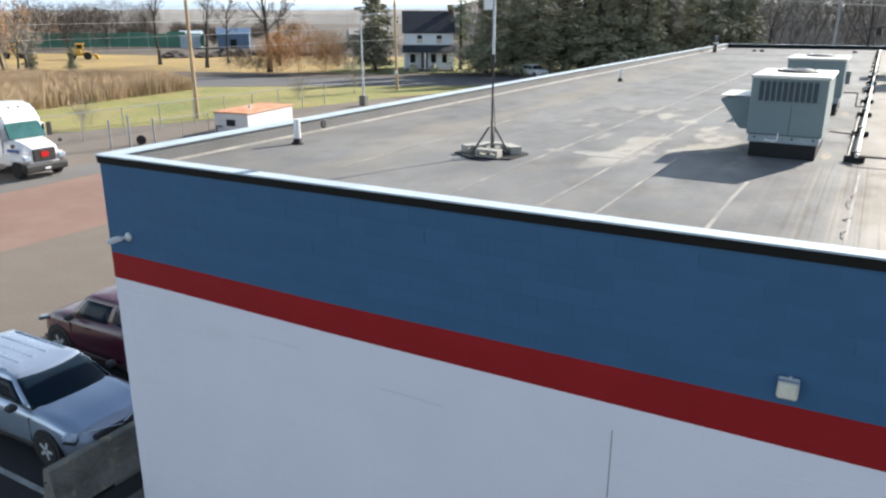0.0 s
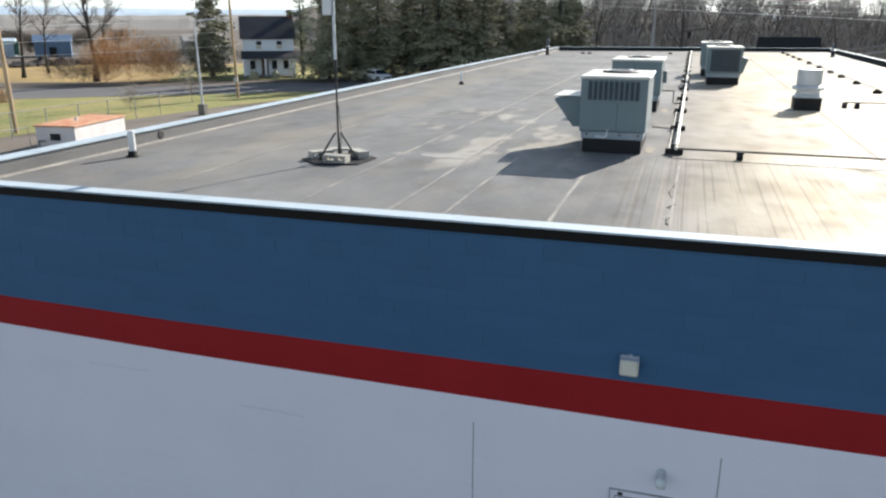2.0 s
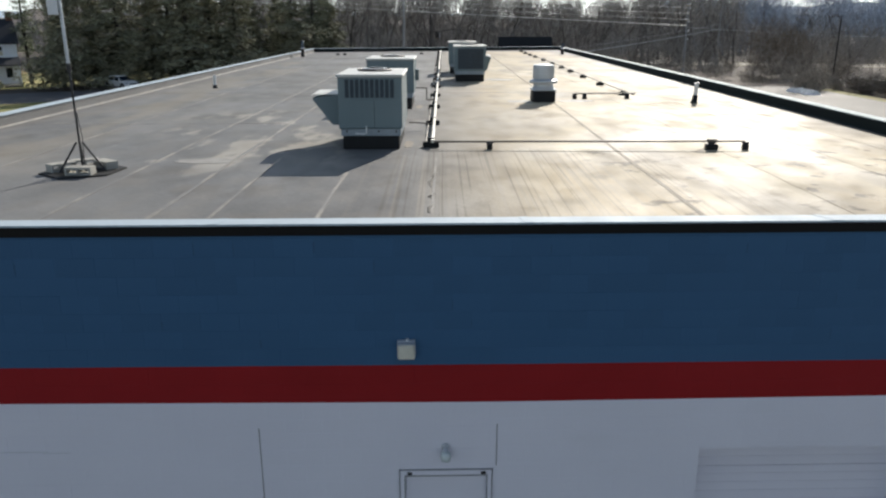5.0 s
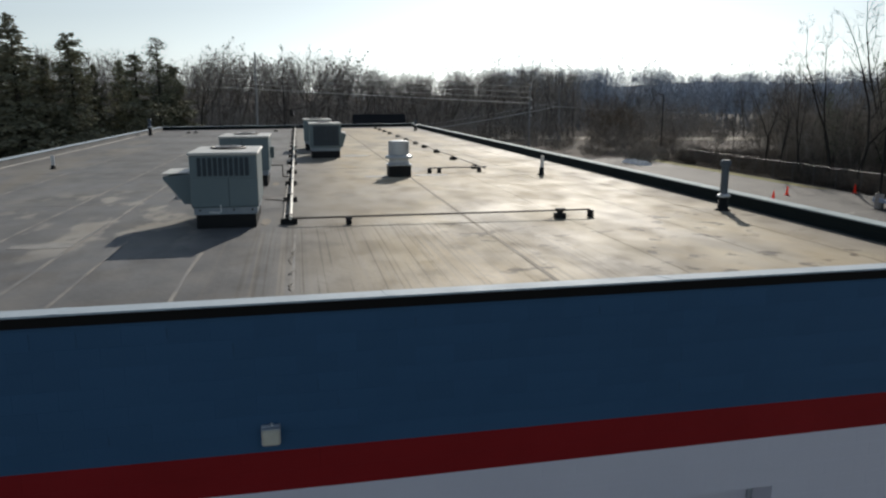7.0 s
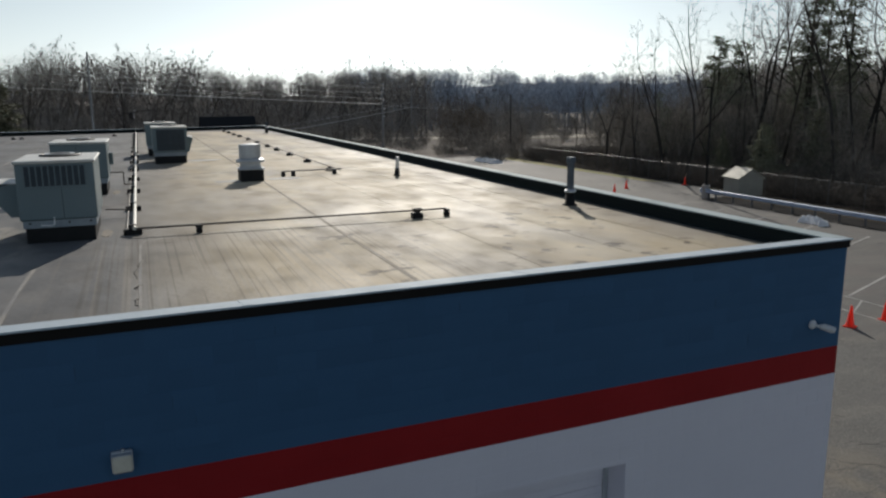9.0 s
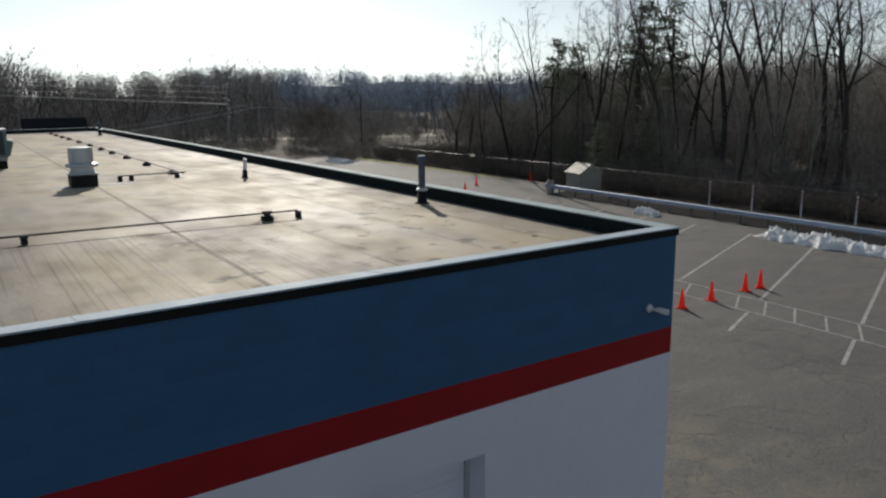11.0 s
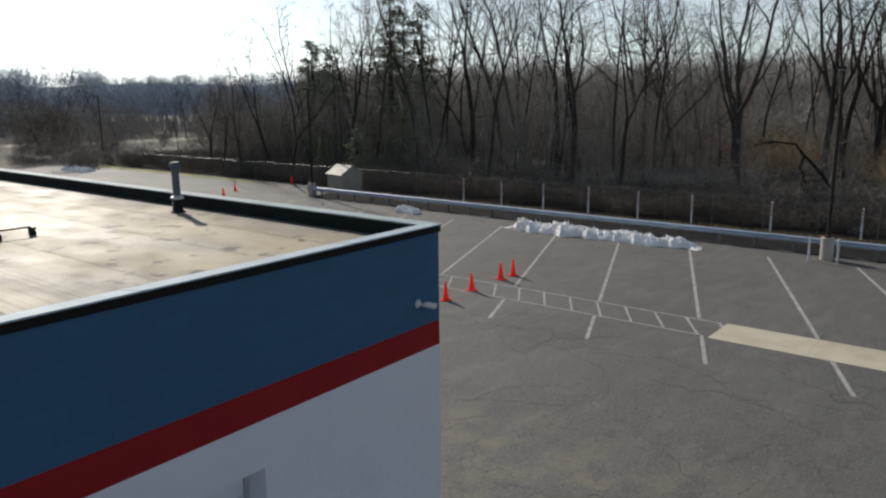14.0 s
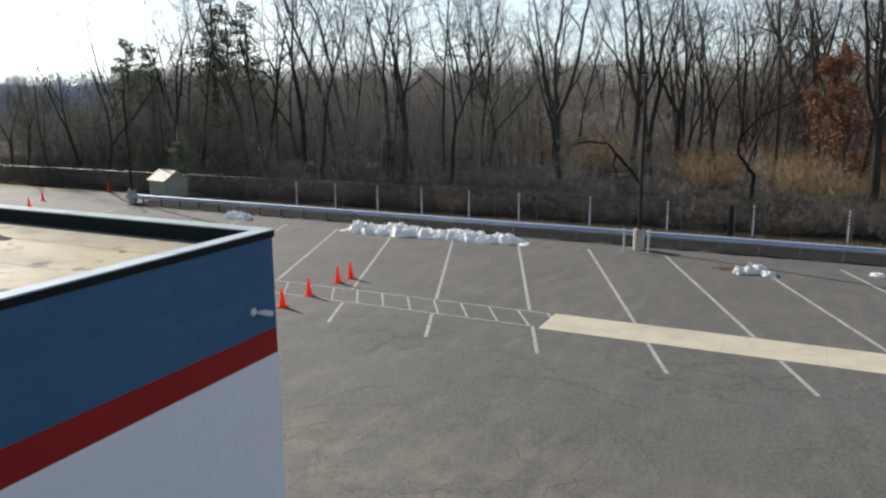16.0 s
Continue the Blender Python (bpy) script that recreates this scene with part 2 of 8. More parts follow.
PLASTIC = mat("white_plastic_bag", (0.78, 0.78, 0.78), (0.66, 0.66, 0.66), rough=0.4, scale=5, fine=15, bump=0.5)
BARK = mat("grey_brown_bark", (0.064, 0.059, 0.053), (0.038, 0.035, 0.032), rough=0.95, spec=0.12, scale=2.5, fine=18, bump=0.6, stretch=(1, 1, 0.25), rand=0.25)
TWIG = mat("bare_twigs", (0.125, 0.098, 0.077), (0.085, 0.068, 0.055), rough=0.95, scale=1.0, fine=10, bump=0.0, rand=0.25, island=0.45)
GOLD = mat("orange_tan_brush", (0.56, 0.40, 0.22), (0.40, 0.285, 0.16), rough=1.0, scale=0.3, fine=1.5, bump=0.0, island=0.7)
# Distance haze is painted into this bluish twig colour.
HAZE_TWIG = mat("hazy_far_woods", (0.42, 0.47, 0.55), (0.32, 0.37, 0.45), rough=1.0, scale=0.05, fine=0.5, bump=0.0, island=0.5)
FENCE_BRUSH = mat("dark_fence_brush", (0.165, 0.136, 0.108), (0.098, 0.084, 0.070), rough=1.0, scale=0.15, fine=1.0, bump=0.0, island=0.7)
DARK_TWIG = mat("dark_thicket_twigs", (0.345, 0.305, 0.26), (0.215, 0.192, 0.167), rough=1.0, scale=0.15, fine=1.0, bump=0.0, island=0.7)
# Far twigs have distance haze mixed into a paler, greyer colour.
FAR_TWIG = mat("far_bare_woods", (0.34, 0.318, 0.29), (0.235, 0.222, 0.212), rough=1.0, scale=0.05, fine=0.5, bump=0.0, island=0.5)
# Paler copy of FAR_TWIG, brightened against the backlit woods' own shade.
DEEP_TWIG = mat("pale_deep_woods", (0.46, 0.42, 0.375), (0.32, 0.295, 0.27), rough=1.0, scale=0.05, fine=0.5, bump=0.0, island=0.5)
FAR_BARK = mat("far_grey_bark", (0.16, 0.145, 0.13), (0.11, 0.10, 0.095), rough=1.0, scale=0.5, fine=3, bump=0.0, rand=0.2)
# Bark tinted blue-grey, again with the distance haze in its colour.
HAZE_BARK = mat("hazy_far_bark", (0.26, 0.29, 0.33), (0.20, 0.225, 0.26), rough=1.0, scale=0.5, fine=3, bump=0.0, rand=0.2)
BRUSH = mat("dry_brush", (0.20, 0.150, 0.100), (0.115, 0.090, 0.068), rough=1.0, scale=0.12, fine=1.0, bump=0.0, island=0.7)
REED = mat("dry_reeds", (0.50, 0.375, 0.24), (0.29, 0.215, 0.138), rough=0.95, scale=0.15, fine=1.5, bump=0.0, island=0.5)
RUSSET = mat("russet_leaves", (0.31, 0.135, 0.068), (0.20, 0.09, 0.05), rough=0.9, scale=0.8, fine=4, bump=0.0)
WILLOW = mat("golden_brown_twigs", (0.60, 0.34, 0.15), (0.44, 0.25, 0.12), rough=0.95, scale=0.6, fine=4, bump=0.0, island=0.7)
NEEDLE = mat("dark_conifer_needles", (0.227, 0.237, 0.156), (0.270, 0.255, 0.175), rough=0.9, scale=0.7, fine=5, bump=0.0, rand=0.3, island=0.3)
PINE = mat("pine_needles", (0.225, 0.245, 0.165), (0.155, 0.175, 0.120), rough=0.9, scale=0.7, fine=5, bump=0.0, rand=0.25, island=0.45)
GRASS = mat("winter_lawn", (0.138, 0.165, 0.036), (0.29, 0.25, 0.082), rough=0.95, scale=0.12, fine=2.5, bump=0.4)
STRAW = mat("yellow_dry_grass", (0.40, 0.275, 0.08), (0.225, 0.16, 0.066), rough=0.95, scale=0.10, fine=2.0, bump=0.5)
DIRT = mat("leaf_litter", (0.100, 0.078, 0.060), (0.062, 0.050, 0.041), rough=1.0, scale=0.12, fine=3.0, bump=0.6)
VERGE = mat("dull_verge_grass", (0.040, 0.034, 0.026), (0.085, 0.064, 0.032), rough=0.95, spec=0.05, scale=0.4, fine=4.0, bump=0.5)
# Leaf litter with the trees' shade put into its dark colour.
BRUSH_SOIL = mat("shaded_brush_litter", (0.050, 0.043, 0.036), (0.030, 0.027, 0.024), rough=1.0, spec=0.03, scale=0.5, fine=5.0, bump=0.7)
# Litter colour darkened to hold the shadow under the guardrail.
RAIL_LITTER = mat("shaded_rail_litter", (0.036, 0.035, 0.035), (0.022, 0.022, 0.022), rough=1.0, spec=0.03, scale=0.6, fine=6.0, bump=0.7)
RAIL_STEEL = mat("blue_grey_rail_steel", (0.47, 0.54, 0.66), (0.38, 0.45, 0.57), rough=0.5, metal=0.25, scale=2, fine=25, bump=0.05)
FENCE_PIPE = mat("weathered_fence_pipe", (0.19, 0.19, 0.19), (0.13, 0.13, 0.13), rough=0.5, metal=0.35, scale=3, bump=0.0)
DEAD_LEAF = mat("orange_fallen_leaves", (0.42, 0.24, 0.10), (0.28, 0.15, 0.06), rough=0.95, scale=2, bump=0.0, rand=0.2)
YOUNG_TWIG = mat("grey_brown_young_twigs", (0.38, 0.345, 0.30), (0.24, 0.22, 0.195), rough=1.0, scale=0.1, fine=0.8, bump=0.0, island=0.7)
REDLOT = mat("red_brown_stone_paving", (0.215, 0.125, 0.098), (0.180, 0.110, 0.088), rough=0.9, scale=0.15, fine=10, bump=0.4)
DARKLOT = mat("dark_fresh_asphalt", (0.022, 0.022, 0.024), (0.015, 0.015, 0.017), rough=0.85, scale=0.3, fine=14, bump=0.4)
# Cable colour raised to stand in for sun glint along the wires.
CABLE = mat("glint_pale_cable", (0.75, 0.75, 0.74), (0.62, 0.62, 0.61), rough=0.4, metal=0.3, bump=0.0)
TANLOT = mat("tan_worn_asphalt", (0.160, 0.131, 0.106), (0.128, 0.110, 0.093), rough=0.9, scale=0.15, fine=10, bump=0.4)
GREYLOT = mat("grey_drive_asphalt", (0.150, 0.145, 0.140), (0.120, 0.115, 0.112), rough=0.9, scale=0.15, fine=10, bump=0.4)
ROADM = mat("road_asphalt", (0.11, 0.11, 0.115), (0.09, 0.09, 0.095), rough=0.85, scale=0.1, fine=8, bump=0.3)
WOODPOLE = mat("weathered_pole_wood", (0.46, 0.34, 0.21), (0.33, 0.24, 0.155), rough=0.9, scale=2, fine=20, bump=0.4, stretch=(1, 1, 0.15))
GLASS = mat("dark_window_glass", (0.010, 0.017, 0.022), (0.014, 0.022, 0.027), rough=0.08, scale=1, bump=0.0, spec=0.28, rvar=0.02)


def crack_mask(m, scale, width, patchy, gain=1.0, offset=(0, 0, 0)):
    """Fine branching cracks, thicker in some patches than in others."""
    n, l, b = nodes_of(m)
    tc, mp, nz, vo, mr, ad = (n.new("ShaderNode" + k) for k in ("TexCoord", "Mapping", "TexNoise", "TexVoronoi", "MapRange", "VectorMath"))
    mp.inputs["Location"].default_value = offset
    nz.inputs["Scale"].default_value, nz.inputs["Detail"].default_value = scale * 2.5, 6.0
    vo.feature = "DISTANCE_TO_EDGE"
    vo.inputs["Scale"].default_value = scale
    ad.operation = "MULTIPLY_ADD"
    ad.inputs[1].default_value = (1.7 / scale, 1.7 / scale, 0)
    l.new(tc.outputs["Object"], mp.inputs["Vector"])
    l.new(mp.outputs["Vector"], nz.inputs["Vector"])
    l.new(nz.outputs["Color"], ad.inputs[0])
    l.new(mp.outputs["Vector"], ad.inputs[2])
    l.new(ad.outputs["Vector"], vo.inputs["Vector"])
    mr.inputs["From Min"].default_value, mr.inputs["From Max"].default_value = width * scale, 0.0
    mr.inputs["To Max"].default_value = gain
    l.new(vo.outputs["Distance"], mr.inputs["Value"])
    return times(m, mr.outputs["Result"], noise_mask(m, patchy, 0.44, 0.58, offset=offset))


base_mix(ASPHALT, noise_mask(ASPHALT, 0.9, 0.48, 0.66, (0.5, 1.6, 1), gain=0.5, offset=(3, 8, 0), detail=10.0), (0.165, 0.152, 0.132))
base_mix(ASPHALT, noise_mask(ASPHALT, 0.13, 0.45, 0.62, gain=0.55, offset=(7, 2, 0)), (0.092, 0.090, 0.086))
base_mix(ASPHALT, noise_mask(ASPHALT, 9.0, 0.52, 0.66, gain=0.55, detail=3.0), (0.070, 0.067, 0.062))
base_mix(ASPHALT, noise_mask(ASPHALT, 26.0, 0.58, 0.66, gain=0.7, detail=2.0), (0.21, 0.20, 0.18))
base_mix(ASPHALT, times(ASPHALT, noise_mask(ASPHALT, 0.9, 0.44, 0.60, gain=0.6, offset=(1, 1, 0), detail=12.0), window_mask(ASPHALT, 9.0, 16.0, -6.0, 26.0, 3.0)), (0.20, 0.170, 0.125))
base_mix(ASPHALT, crack_mask(ASPHALT, 0.42, 0.030, 0.16, 0.85), (0.040, 0.038, 0.036))
base_mix(ASPHALT, crack_mask(ASPHALT, 1.2, 0.022, 0.22, 0.6, (4, 9, 0)), (0.045, 0.043, 0.040))
base_mix(CONCRETE, noise_mask(CONCRETE, 0.7, 0.52, 0.68, gain=0.5, detail=8.0, offset=(2, 7, 0)), (0.34, 0.30, 0.235))
base_mix(ASPHALT, times(ASPHALT, noise_mask(ASPHALT, 0.5, 0.46, 0.62, (0.8, 1.4, 1), gain=0.45, offset=(11, 3, 0), detail=9.0), window_mask(ASPHALT, 25.5, 41.0, -40.0, 40.0, 2.0)), (0.135, 0.112, 0.102))
base_mix(ROOF, noise_mask(ROOF, 1.6, 0.45, 0.75, (1, 0.8, 1), gain=0.35, offset=(6, 3, 0), detail=8.0), (0.26, 0.235, 0.20))
base_mix(ROOF, noise_mask(ROOF, 0.35, 0.52, 0.70, (1, 0.5, 1), gain=0.3, offset=(14, 9, 0), detail=8.0), (0.105, 0.102, 0.100))
base_mix(GRASS, noise_mask(GRASS, 0.35, 0.52, 0.64, gain=0.5, offset=(2, 2, 0), detail=9.0), (0.30, 0.215, 0.105))
base_mix(GRASS, noise_mask(GRASS, 1.1, 0.55, 0.68, gain=0.5, offset=(6, 1, 0), detail=6.0), (0.10, 0.105, 0.035))
base_mix(STRAW, noise_mask(STRAW, 0.7, 0.54, 0.66, gain=0.6, offset=(3, 3, 0), detail=8.0), (0.17, 0.115, 0.055))
base_mix(STRAW, noise_mask(STRAW, 0.25, 0.50, 0.62, (1, 0.6, 1), gain=0.7), (0.24, 0.165, 0.085))
base_mix(REDLOT, noise_mask(REDLOT, 0.4, 0.45, 0.65, gain=0.5, offset=(5, 2, 0)), (0.24, 0.17, 0.135))
base_mix(TANLOT, noise_mask(TANLOT, 0.5, 0.48, 0.62, gain=0.6, offset=(5, 2, 0)), (0.16, 0.14, 0.12))
base_mix(OLDCON, noise_mask(OLDCON, 4.0, 0.60, 0.68, (1, 1, 1.5), gain=0.8), (0.26, 0.23, 0.14))

# thin cone plastic lets some light through
cn, cl_, cb = nodes_of(ORANGE)
glow = cn.new("ShaderNodeBsdfTranslucent")
glow.inputs["Color"].default_value = (1.0, 0.09, 0.03, 1)
both = cn.new("ShaderNodeMixShader")
both.inputs[0].default_value = 0.45
cl_.new(cb.outputs["BSDF"], both.inputs[1])
cl_.new(glow.outputs["BSDF"], both.inputs[2])
cl_.new(both.outputs["Shader"], cn["Material Output"].inputs["Surface"])
TYRE = mat("tyre_rubber", (0.012, 0.012, 0.013), (0.02, 0.02, 0.02), rough=0.8, scale=6, bump=0.2)
DARKTRIM = mat("black_plastic_trim", (0.016, 0.016, 0.018), (0.025, 0.025, 0.027), rough=0.55, scale=6, bump=0.1)
CHROME = mat("bright_metal", (0.70, 0.71, 0.72), (0.6, 0.61, 0.62), rough=0.18, metal=1.0, scale=3, bump=0.0)
RUST = mat("rusted_sheet_roof", (0.46, 0.115, 0.03), (0.52, 0.38, 0.26), rough=0.85, scale=1.3, fine=8, bump=0.3)


# ---- mesh helpers ----
def mesh_of(name, verts, faces, smooth=False):
    me = bpy.data.meshes.new(name)
    me.from_pydata([tuple(v) for v in verts], [], faces)
    if smooth:
        me.polygons.foreach_set("use_smooth", [True] * len(me.polygons))
    me.update()
    return me


def bake(name, bm, smooth=False):
    me = bpy.data.meshes.new(name)
    bmesh.ops.recalc_face_normals(bm, faces=bm.faces)
    bm.to_mesh(me)
    bm.free()
    if smooth:
        me.polygons.foreach_set("use_smooth", [True] * len(me.polygons))
    return me


def part(name, bm, material, parent, label="", smooth=False):
    ob = new(name, bake(name, bm, smooth) if isinstance(bm, bmesh.types.BMesh) else bm)
    if not ob.data.materials:
        ob.data.materials.append(material)
    ob.parent = parent
    if label:
        tagged(ob, label)
    return ob


def thing(name, label, category, at=None, group="", kind=""):
    ob = new(name)
    ob.empty_display_size = 0.2
    if at is not None:
        ob.matrix_basis = at
    return tagged(ob, label, category, group, kind)


def solid(name, bm, material, label, category, group="", kind="", at=None, smooth=False):
    ob = new(name, bake(name, bm, smooth) if isinstance(bm, bmesh.types.BMesh) else bm)
    ob.data.materials.append(material)
    if at is not None:
        ob.matrix_basis = at
    return tagged(ob, label, category, group, kind)


def box(bm, lo, hi, bevel=0.0, m=None):
    lo, hi = Vector(lo), Vector(hi)
    got = bmesh.ops.create_cube(bm, size=1.0, matrix=Matrix.Translation((lo + hi) / 2) @ Matrix.Diagonal((*(hi - lo), 1)))
    vs = got["verts"]
    if bevel:
        es = {e for v in vs for e in v.link_edges}
        out = bmesh.ops.bevel(bm, geom=list(es), offset=bevel, segments=1, affect="EDGES", profile=0.5)
        vs = list({v for f in out["faces"] for v in f.verts} | {v for v in vs if v.is_valid})
    if m is not None:
        bmesh.ops.transform(bm, matrix=m, verts=vs)
    return bm


def boxed(lo, hi, bevel=0.0, m=None):
    return box(bmesh.new(), lo, hi, bevel, m)


def rod(bm, a, b, r0, r1=None, n=10, caps=True):
    a, b = Vector(a), Vector(b)
    d = b - a
    m = Matrix.Translation((a + b) / 2) @ d.to_track_quat("Z", "Y").to_matrix().to_4x4()
    bmesh.ops.create_cone(bm, cap_ends=caps, segments=n, radius1=r0, radius2=r0 if r1 is None else r1, depth=d.length, matrix=m)
    return bm


def lathe(bm, profile, n=20, centre=(0, 0, 0)):
    """profile: radius, height pairs from the bottom up."""
    rings = []
    for r, z in profile:
        rings.append([bm.verts.new((centre[0] + r * math.cos(2 * math.pi * i / n), centre[1] + r * math.sin(2 * math.pi * i / n), centre[2] + z)) for i in range(n)])
    for a, b in zip(rings, rings[1:]):
        for i in range(n):
            bm.faces.new((a[i], a[(i + 1) % n], b[(i + 1) % n], b[i]))
    bm.faces.new(rings[0][::-1])
    bm.faces.new(rings[-1])
    return bm


def prism(bm, poly, z0, z1):
    """An upright prism on a plan polygon."""
    lo = [bm.verts.new((x, y, z0)) for x, y in poly]
    hi = [bm.verts.new((x, y, z1)) for x, y in poly]
    k = len(poly)
    for i in range(k):
        bm.faces.new((lo[i], lo[(i + 1) % k], hi[(i + 1) % k], hi[i]))
    bm.faces.new(lo[::-1])
    bm.faces.new(hi)
    return bm


def ribbon(bm, a, b, width, z, thick=0.006):
    """A flat strip from a to b on the plan."""
    a, b = Vector((*a, 0)), Vector((*b, 0))
    s = (b - a).normalized().cross(Vector((0, 0, 1))) * width / 2
    return prism(bm, [(a + s)[:2], (b + s)[:2], (b - s)[:2], (a - s)[:2]], z, z + thick)

# ---- the ground ----
ground_half = 1500
gnd = bmesh.new()
bmesh.ops.create_grid(gnd, x_segments=60, y_segments=60, size=ground_half)
solid("ground", gnd, DIRT, "bare brown winter ground with leaf litter reaching the horizon", "ground", kind="structure")


def sheet(name, poly, z, material, label, category="paving"):
    return solid(name, prism(bmesh.new(), poly, -0.05, z), material, label, category, kind="structure")


sheet("parking_lot", [(-25, -45), (46.0, -45), (46.6, 95), (12, 110), (-25, 64)], 0.012, ASPHALT, "worn grey asphalt parking lot with fine cracks", "parking lot")
sheet("tan_yard", [(-25.6, -20), (-10.3, -20), (-10.3, 62), (-25.2, 62)], 0.018, TANLOT, "tan worn asphalt yard beside the building", "yard")
sheet("parking_strip", [(-17.6, -20), (-10.2, -20), (-10.1, 30), (-17.6, 14)], 0.020, DARKLOT, "dark asphalt parking strip along the building", "parking strip")
sheet("red_yard", [(-33.5, -10), (-25.2, -10), (-24.9, 62), (-35.5, 62)], 0.016, REDLOT, "red-brown paved yard strip", "yard")
sheet("grey_drive", [(-36.2, -10), (-33.0, -10), (-35.4, 62), (-37.4, 62)], 0.022, GREYLOT, "grey asphalt drive across the yard", "drive")
sheet("truck_yard", [(-49.0, -10), (-36.0, -10), (-37.3, 62), (-41.5, 62), (-45.0, 40), (-49.0, 30)], 0.014, TANLOT, "tan paved truck yard before the fence", "yard")
sheet("lawn", [(-100, -10), (-49.2, -10), (-49.0, 30), (-45.2, 40), (-41.6, 62), (-36, 78), (20, 115), (16, 116), (-40, 80), (-66, 61), (-100, 40)], 0.010, GRASS, "green and yellow winter lawn beyond the fence", "lawn")
sheet("yellow_field", [(-300, -20), (-66, 84), (-30, 112), (-60, 135), (-126, 100), (-300, 60)], 0.010, STRAW, "yellow dry grass field across the road", "field")
sheet("house_lawn", [(-66, 84), (-8, 124), (-30, 150), (-80, 112)], 0.016, GRASS, "lawn round the farmhouse", "lawn")
sheet("road", [(-140, 8), (-65.5, 61.0), (-41.5, 77.5), (30, 126), (26, 131), (-48, 88.0), (-74, 70.5), (-146, 18)], 0.024, ROADM, "grey asphalt country road", "road")
sheet("back_road", [(30, 150), (80, 135), (150, 127), (150, 135), (82, 145), (30, 160)], 0.030, CONCRETE, "pale road behind the lot", "road")
sheet("end_verge", [(44.9, 60), (46.0, 58), (46.8, 92), (45.0, 92)], 0.026, GRASS, "strip of yellow dry grass at the lot's far end", "verge")
sheet("fence_verge", [(42.6, -45), (45.6, -45), (46.3, 52), (45.0, 52), (43.4, 47)], 0.020, VERGE, "strip of dry yellow grass along the guardrail", "verge")


def gap(x, y):
    """The open stretch towards the pale road."""
    return 28.5 < math.degrees(math.atan2(x, y)) < 35.5 and math.hypot(x, y) < 165


rl = random.Random(77)
# Ragged litter strip; its dark grey stands in for the rail's shadow.
sheet("rail_litter", [(42.7, -45), (43.5, 47.4)] + [(40.39 + 0.018 * y - rl.uniform(0.0, 0.75), y) for y in [47 - 0.9 * k for k in range(102)]], 0.017, RAIL_LITTER, "strip of leaf litter under the guardrail with shadow painted in", "leaf litter")
# Sheet darkens the ground where the trees' shade lies.
sheet("brush_floor", [(45.5, -45), (58, -45), (58, 95), (46.9, 95)], 0.014, BRUSH_SOIL, "leaf litter under the fence brush with tree shade painted in", "leaf litter")

# ---- the building ----
FL, FR, BR, BL = Vector((-9.84, 7.06)), Vector((9.16, 7.46)), Vector((9.62, 62.6)), Vector((-9.86, 58.4))
ROOF_Z, TOP_Z = 5.68, 5.93
W_T = 0.22


def inset(d):
    """The footprint drawn in by d."""
    f = d if d <= 0.1 else 0.1 + (d - 0.1) * 0.35
    return [FL + Vector((d, f)), FR + Vector((-d, f)), BR + Vector((-d, -d)), BL + Vector((d, -d))]


MF = Matrix.Translation((FL.x, FL.y, 0)) @ Matrix.Rotation(math.atan2(FR.y - FL.y, FR.x - FL.x), 4, "Z")
F_LEN = (FR - FL).length


def U(x):
    """Distance along the front wall of a plan x."""
    return (x - FL.x) / math.cos(math.atan2(FR.y - FL.y, FR.x - FL.x))


# openings of the front wall: u0, u1, z0, z1
DOOR = (U(-0.47), U(0.56), 0.92, 3.06)
DOCK = (U(2.90), U(5.50), 0.92, 3.28)


